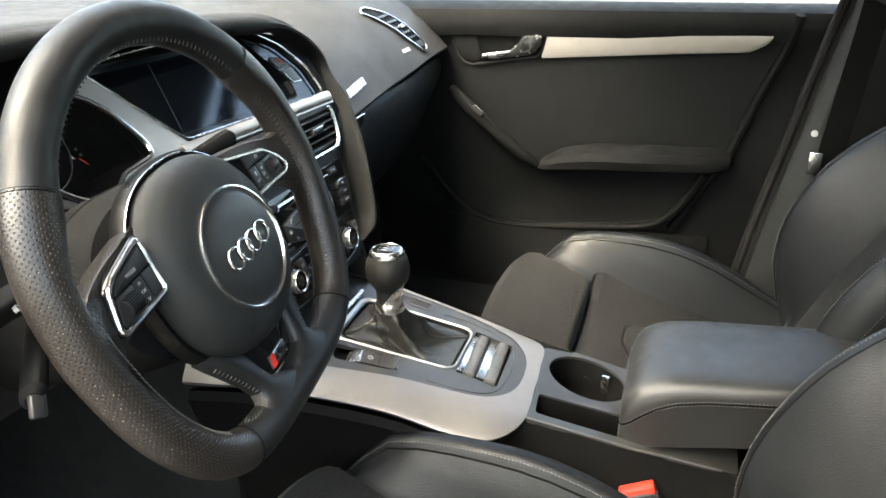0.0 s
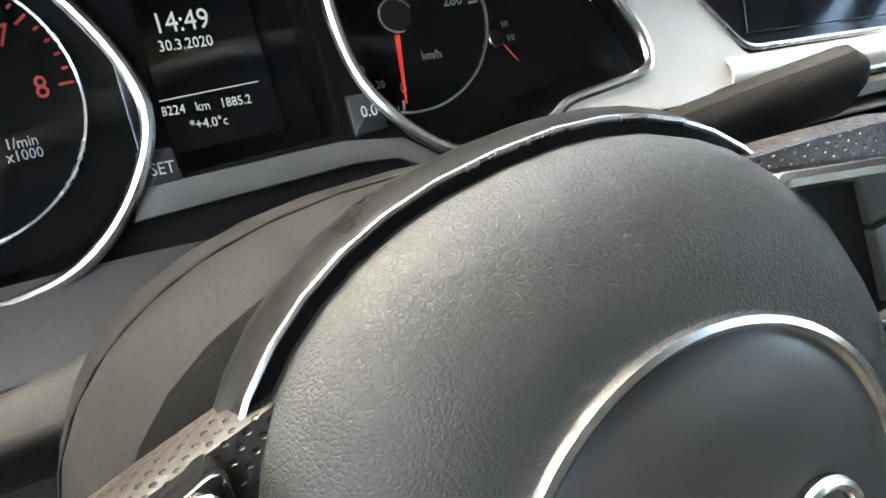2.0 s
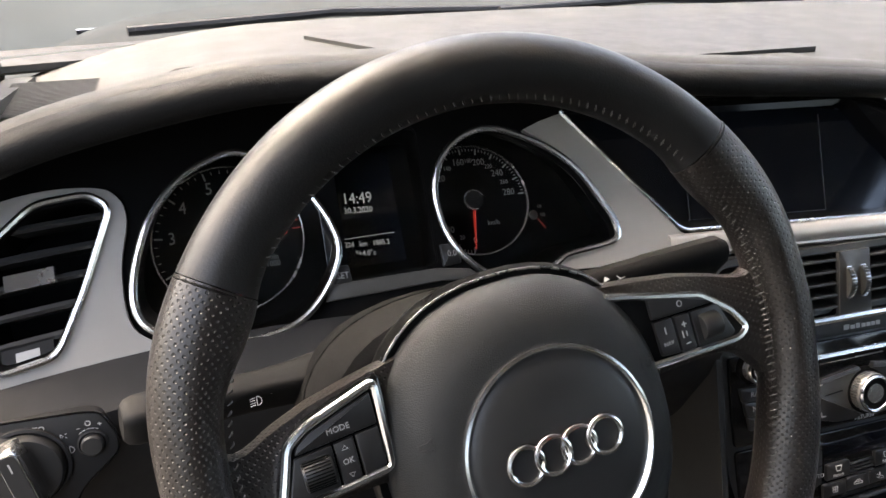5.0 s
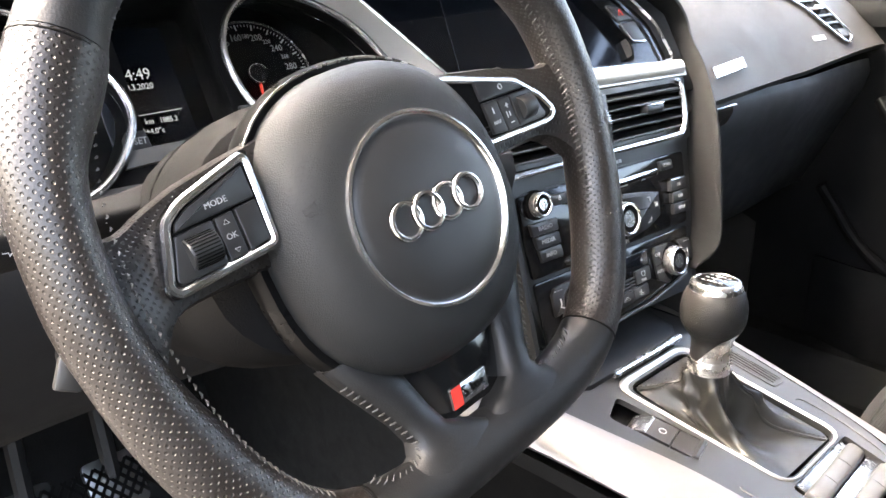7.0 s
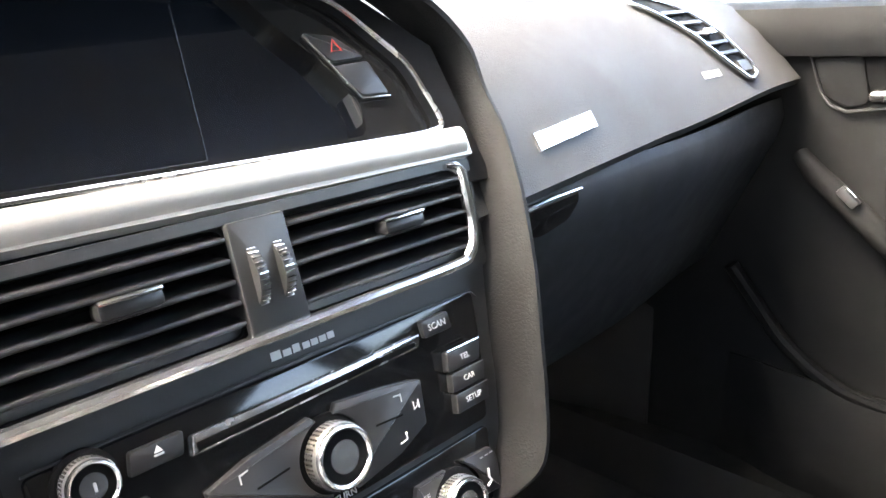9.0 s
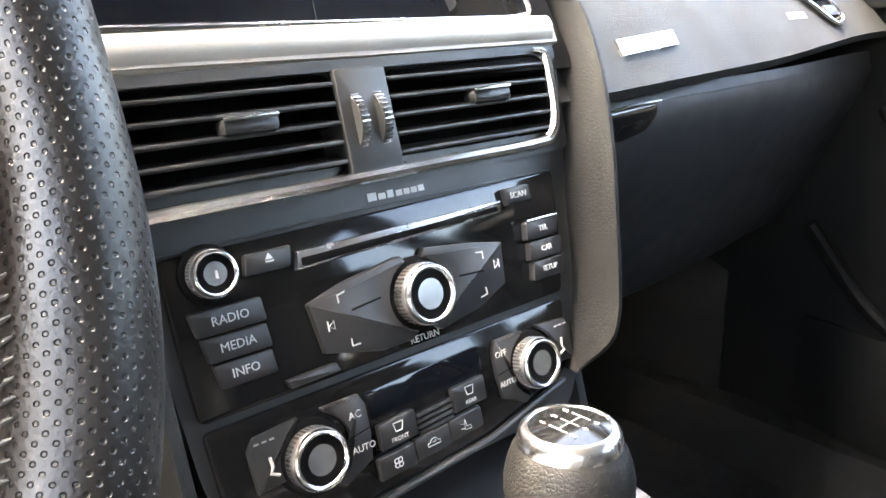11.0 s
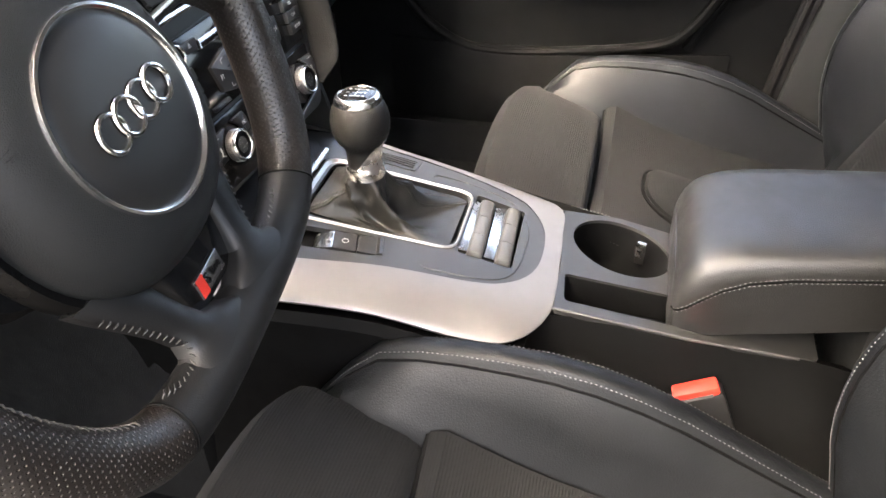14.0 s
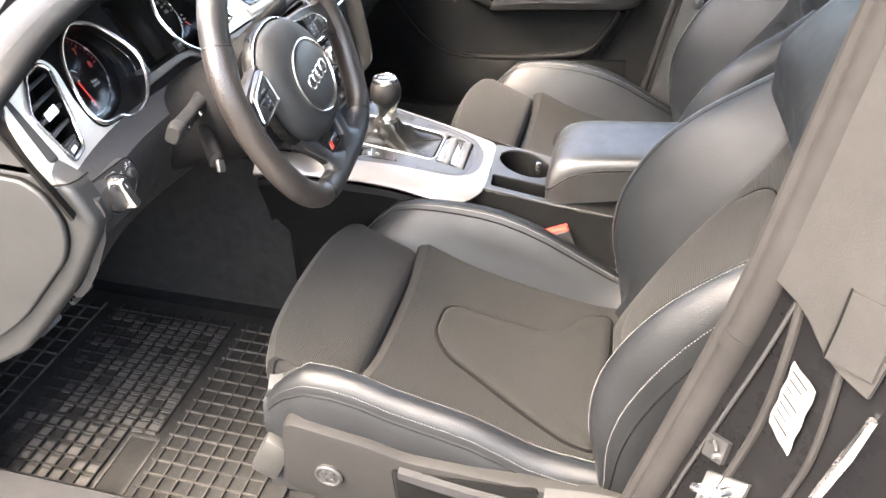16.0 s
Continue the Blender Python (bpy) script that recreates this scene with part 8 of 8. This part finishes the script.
# B-pillars
def pillar(sgn, name, label):
    p = thing(name, (sgn * 0.72, -0.60, 0.0), label, "pillar", kind="structure")
    rows = [(0.0, -0.46, 0.20), (0.30, -0.505, 0.17), (0.50, -0.545, 0.14), (0.66, -0.575, 0.12), (0.86, -0.612, 0.105), (1.12, -0.66, 0.11)]
    lean = lambda z: 0.715 - 0.10 * smooth(0.6, 1.12, z)
    part("pillar_trim", loft([[Vector((sgn * (lean(z) - a), y - b * w, z)) for a, b in ((-0.02, 0.0), (0.010, 0.05), (0.030, 0.22), (0.034, 0.6), (0.02, 1.0), (-0.02, 1.0))] for z, y, w in rows]), PILLAR if sgn < 0 else PANEL, p, "grey pillar trim" if sgn < 0 else "black pillar trim")
    part("door_seal", tube(catmull([(sgn * (lean(z) + 0.012), y - 0.002, z) for z, y, w in rows], 4, False), 0.0155, 12), SEAL, p, "soft rubber door seal")
    part("painted_jamb", loft([[Vector((sgn * (lean(z) + a), y - b, z)) for a, b in ((0.02, 0.006), (0.075, 0.035), (0.125, 0.065), (0.135, 0.075), (0.135, 0.16), (0.02, 0.16))] for z, y, w in rows]), JAMB, p, "glossy black painted door jamb")
    part("seal_lip", tube(catmull([(sgn * (lean(z) + 0.003), y + 0.011, z) for z, y, w in rows], 4, False), 0.010, 10), SEAL, p, "flat inner lip of the door seal")
    return p


JAMB_ROWS = [(0.0, 0.715, -0.46), (0.30, 0.715, -0.505), (0.50, 0.715, -0.545), (0.66, 0.715 - 0.10 * smooth(0.6, 1.12, 0.66), -0.575), (0.86, 0.715 - 0.10 * smooth(0.6, 1.12, 0.86), -0.612), (1.12, 0.615, -0.66)]


def on_jamb(a, z, d=0.0):
    """A place on the driver's painted jamb: a across it, d proud of it."""
    lean, y = lerp_table(JAMB_ROWS, z)
    b = lerp_table([(0.02, 0.006), (0.075, 0.035), (0.125, 0.065), (0.135, 0.075)], a)[0]
    return Vector((-(lean + a), y - b, z)) + Vector((-0.46, 0.87, 0.17)) * d


bl = pillar(-1, "pillar_driver", "grey-trimmed pillar behind the open driver door")
pillar(1, "pillar_passenger", "black-trimmed pillar behind the passenger door")
STICKER = [Vector(q) for q in ((-0.7830, -0.5980, 0.6290), (-0.8110, -0.6125, 0.6250), (-0.8205, -0.6055, 0.5570), (-0.7935, -0.5905, 0.5660))]
st = part("jamb_sticker", slab(lambda u, v: STICKER[0].lerp(STICKER[1], u).lerp(STICKER[3].lerp(STICKER[2], u), v) + Vector((-0.5, 0.8, 0.2)) * (0.0012 * math.sin(17 * v + 5 * u) * math.sin(3 * u + 1)), span(0, 1, 8), span(0, 1, 18), 0.0006), WHITE, bl, "crumpled silvery white label on the jamb")
bm = bmesh.new()
for i in range(7):
    v = 0.10 + i * 0.12
    a, b = (STICKER[0].lerp(STICKER[3], v).lerp(STICKER[1].lerp(STICKER[2], v), u) for u in (0.12, 0.75 - 0.1 * (i % 3)))
    tube_into(bm, [a + Vector((-0.5, 0.8, 0.2)) * 0.0018, b + Vector((-0.5, 0.8, 0.2)) * 0.0014], 0.0005, 4)
part("label_bars", bm, SEAL, st, kind="stuff")
part("outer_seal", tube(catmull([on_jamb(a, z, 0.002) for a, z in ((0.080, 0.700), (0.092, 0.676), (0.102, 0.650), (0.1165, 0.585), (0.121, 0.530), (0.122, 0.40), (0.122, 0.20))], 5, False), 0.0032, 8), SEAL, bl, "thin outer seal on the jamb")
part("jamb_lip", tube(catmull([on_jamb(a, z, 0.002) for a, z in ((0.044, 0.668), (0.041, 0.600), (0.037, 0.500), (0.035, 0.40), (0.035, 0.20))], 5, False), 0.0022, 8), PLASTIC, bl, "folded sheet edge beside the seal")
part("jamb_seam", tube(catmull([on_jamb(a, z, 0.001) for a, z in ((0.047, 0.672), (0.058, 0.625), (0.069, 0.565), (0.072, 0.500), (0.073, 0.36))], 5, False), 0.0042, 8), SEAL, bl, "soft sealed seam on the jamb")
cover = part("pillar_cover", slab(lambda a, k: on_jamb(a, 0.672 - 0.018 * smooth(0.05, 0.10, a) + (0.40 + 0.018 * smooth(0.05, 0.10, a)) * k, 0.004), [0.022, 0.035, 0.05, 0.065, 0.075, 0.09, 0.105, 0.12, 0.128], span(0, 1, 10), -0.004), COVER, bl, "grey plastic cover on the upper jamb")
part("cover_groove", tube([on_jamb(0.052, 0.752, 0.0045), on_jamb(0.058, 0.735, 0.0045), on_jamb(0.079, 0.708, 0.0045)], 0.0013, 6), DEEP, cover, "dark groove in the cover")
part("cover_ridge", tube([on_jamb(0.060, 0.765, 0.005), on_jamb(0.066, 0.742, 0.005), on_jamb(0.083, 0.722, 0.005)], 0.0030, 8), COVER, cover)
part("cover_block", loft([[on_jamb(a, z, d) for a, z in ((0.086, 0.712), (0.125, 0.722), (0.127, 0.668), (0.092, 0.657))] for d in (0.002, 0.011)]), COVER, cover, "raised block at the cover's foot")
part("block_joint", tube([on_jamb(0.086, 0.714, 0.0115), on_jamb(0.089, 0.685, 0.0115), on_jamb(0.091, 0.657, 0.0115)], 0.0012, 6), DEEP, cover)
part("sill_strip", tube([on_jamb(0.134, 0.640, 0.003), on_jamb(0.134, 0.600, 0.003), on_jamb(0.134, 0.545, 0.003)], [0.0035, 0.005, 0.004], 8), SATIN, bl, "bright strip on the outer edge")
part("seal_joint", tube([(-0.7273, -0.5625, 0.590), (-0.7273, -0.5655, 0.606)], 0.0166, 16), SEAL, bl, "moulded joint in the seal")
striker = part("striker_plate", loft([[on_jamb(a, z, d) for a, z in ((0.056, 0.466), (0.094, 0.500), (0.099, 0.455), (0.062, 0.425))] for d in (0.001, 0.005)]), METAL, bl, "steel striker plate")
part("striker_loop", tube([on_jamb(0.064, 0.452, 0.004), on_jamb(0.064, 0.454, 0.020), on_jamb(0.068, 0.462, 0.026), on_jamb(0.082, 0.474, 0.026), on_jamb(0.087, 0.480, 0.020), on_jamb(0.087, 0.482, 0.004)], 0.0042, 10), CHROME, striker, "bright steel loop")
for a, z in ((0.070, 0.442), (0.090, 0.465)):
    part("striker_bolt", lathe([(0.0050, 0.0), (0.0050, 0.0022), (0.0030, 0.0030), (0.0004, 0.0032)], 12), CHROME, striker, m=Matrix.Translation(on_jamb(a, z, 0.005)) @ Vector((0, 0, 1)).rotation_difference(Vector((-0.46, 0.87, 0.17))).to_matrix().to_4x4())
catch = part("wiring_clip", loft([[on_jamb(a, z, d) for a, z in ((0.038, 0.500), (0.060, 0.512), (0.064, 0.486), (0.042, 0.474))] for d in (0.001, 0.006)]), PLASTIC, bl, "dusty plastic clip above the striker")
part("clip_hook", tube([on_jamb(0.044, 0.494, 0.007), on_jamb(0.050, 0.503, 0.010), on_jamb(0.056, 0.498, 0.010), on_jamb(0.053, 0.486, 0.007)], 0.0018, 6), PLASTIC, catch)
part("clip_peg", tube([on_jamb(0.058, 0.492, 0.003), on_jamb(0.058, 0.492, 0.012)], [0.0034, 0.0024], 8), METAL, catch)
belt = thing("seat_belt", (0.69, -0.62, 0.30), "black seat belt webbing with small metal buckle on the pillar", "seat belt")
part("webbing", loft([[Vector((0.665 - 0.03 * k, y, z)) + Vector((a, b, 0)) for a, b in ((0, -0.022), (0.002, -0.022), (0.002, 0.022), (0, 0.022))] for k, y, z in ((0, -0.64, 0.95), (0.3, -0.62, 0.70), (0.6, -0.60, 0.50), (1, -0.60, 0.15))]), DEEP, belt)
part("tongue", box((0.640, -0.575, 0.475), (0.004, 0.022, 0.040), None, 0.001), CHROME, belt, "bright belt tongue")
part("stop_button", lathe([(0.006, 0), (0.006, 0.003), (0.001, 0.004)], 14), INK, belt, m=Matrix.Translation((0.640, -0.565, 0.53)) @ Matrix.Rotation(radians(-90), 4, "Y"))

# windscreen, A-pillars, roof, rear
pane = part("windscreen", slab(lambda x, k: Vector((x * (1 - 0.15 * k), 0.92 - 0.16 * x * x - 0.82 * k, 0.742 + 0.40 * k - 0.02 * x * x)), span(-0.74, 0.74, 14), span(0, 1, 8), 0.004), GLASS)
pane.visible_shadow = False
tagged(pane, "clear sloping windscreen", "windscreen", kind="structure")
for sgn in (-1, 1):
    a = part("a_pillar", tube([(sgn * 0.755, 0.86, 0.70), (sgn * 0.735, 0.62, 0.84), (sgn * 0.68, 0.30, 1.02), (sgn * 0.635, 0.06, 1.125), (sgn * 0.62, -0.2, 1.155), (sgn * 0.62, -0.62, 1.15)], [0.05, 0.045, 0.042, 0.040, 0.035, 0.035], 12), PILLAR)
    tagged(a, "grey trimmed windscreen pillar and roof rail", "pillar", kind="structure")
roof = part("ceiling", slab(lambda x, y: Vector((x, y, 1.165 + 0.03 * (1 - (x / 0.64) ** 2) - 0.04 * smooth(-0.1, 0.12, y) - 0.25 * smooth(-0.7, -1.5, y))), span(-0.64, 0.64, 10), span(0.10, -1.5, 14), 0.02), HEADLINER)
tagged(roof, "grey fabric roof lining", "ceiling", kind="structure")
rear = part("rear_bench", slab(lambda x, k: Vector((x, (-0.95, -0.95, -1.30, -1.50, -1.52)[k], (0.0, 0.28, 0.26, 0.75, 0.92)[k])), span(-0.70, 0.70, 8), range(5), 0.03), SEAT_LEATHER)
tagged(rear, "dark leather rear bench behind the front seats", "rear seat")
for sgn in (-1, 1):
    side_wall = part("rear_door", slab(lambda y, z: Vector((sgn * (0.76 - 0.12 * smooth(0.6, 1.1, z)), y, z)), span(-0.72, -1.5, 6), [0.0, 0.3, 0.6, 0.72], 0.03), PANEL)
    tagged(side_wall, "black trimmed rear door", "car door")

# ---- outside ----
bonnet = part("bonnet", slab(lambda x, k: Vector((x * (1 - 0.12 * k), 1.0 - 0.16 * x * x + 1.15 * k, 0.735 + 0.035 * math.sin(k * 2.2) - 0.13 * k * k - 0.10 * (x / 0.8) ** 4 + 0.012 * math.cos(x * 9) * (1 - k))), span(-0.80, 0.80, 24), span(0, 1, 16), 0.01), PAINT)
tagged(bonnet, "glossy black bonnet in front of the windscreen", "bonnet")
cowl = part("windscreen_cowl", slab(lambda x, k: Vector((x, 0.86 + 0.16 * k - 0.16 * x * x, 0.728 - 0.012 * math.sin(k * 3.1))), span(-0.76, 0.76, 14), span(0, 1, 4), 0.008), PLASTIC)
tagged(cowl, "black plastic cowl at the foot of the windscreen", "cowl")
for x0, x1 in ((-0.55, 0.05), (0.02, 0.60)):
    wp = part("wiper", tube([(x0, 0.93 - 0.16 * x0 * x0, 0.752), ((x0 + x1) / 2, 0.94, 0.760), (x1, 0.95 - 0.16 * x1 * x1, 0.752)], 0.007, 8), PLASTIC)
    tagged(wp, "black wiper lying along the windscreen foot", "wiper", "windscreen wipers")
skin = part("roof_skin", slab(lambda x, y: Vector((x, y, 1.192 + 0.03 * (1 - (x / 0.66) ** 2) - 0.045 * smooth(-0.1, 0.14, y) - 0.26 * smooth(-0.7, -1.55, y))), span(-0.66, 0.66, 12), span(0.12, -1.55, 14), 0.012), PAINT)
tagged(skin, "glossy black car roof above the lining", "car roof", kind="structure")
for sgn in (-1, 1):
    fender = part("front_wing", slab(lambda y, k: Vector((sgn * (0.80 - 0.10 * smooth(1.3, 2.15, y) + 0.05 * math.sin(k * 2.6)), y, (0.64 - 0.10 * smooth(1.3, 2.2, y)) * (1 - k) - 0.16 * k)), span(0.66, 2.12, 12), span(0, 1, 8), 0.012), PAINT)
    tagged(fender, "glossy black front wing beside the bonnet", "car wing", kind="structure")
nose = part("front_bumper", slab(lambda x, k: Vector((x, 2.13 - 0.16 * x * x + 0.05 * math.sin(k * 2.8), 0.63 - 0.80 * k)), span(-0.72, 0.72, 14), span(0, 1, 8), 0.012), PAINT)
tagged(nose, "glossy black front bumper below the bonnet", "bumper", kind="structure")
wall = part("wall_ahead", box((0, 9.0, 1.5), (34, 0.3, 3.8), None, 0.02), RENDER)
tagged(wall, "plain beige rendered wall beyond the bonnet", "wall", kind="structure")
ground = part("ground", grid(lambda x, y: Vector((x, y, -0.36)), [-300, -60, -12, -3, 0, 3, 12, 60, 300], [-300, -60, -12, -3, 0, 3, 12, 60, 300]), PAVING)
tagged(ground, "worn grey asphalt round the car", "ground", kind="structure")
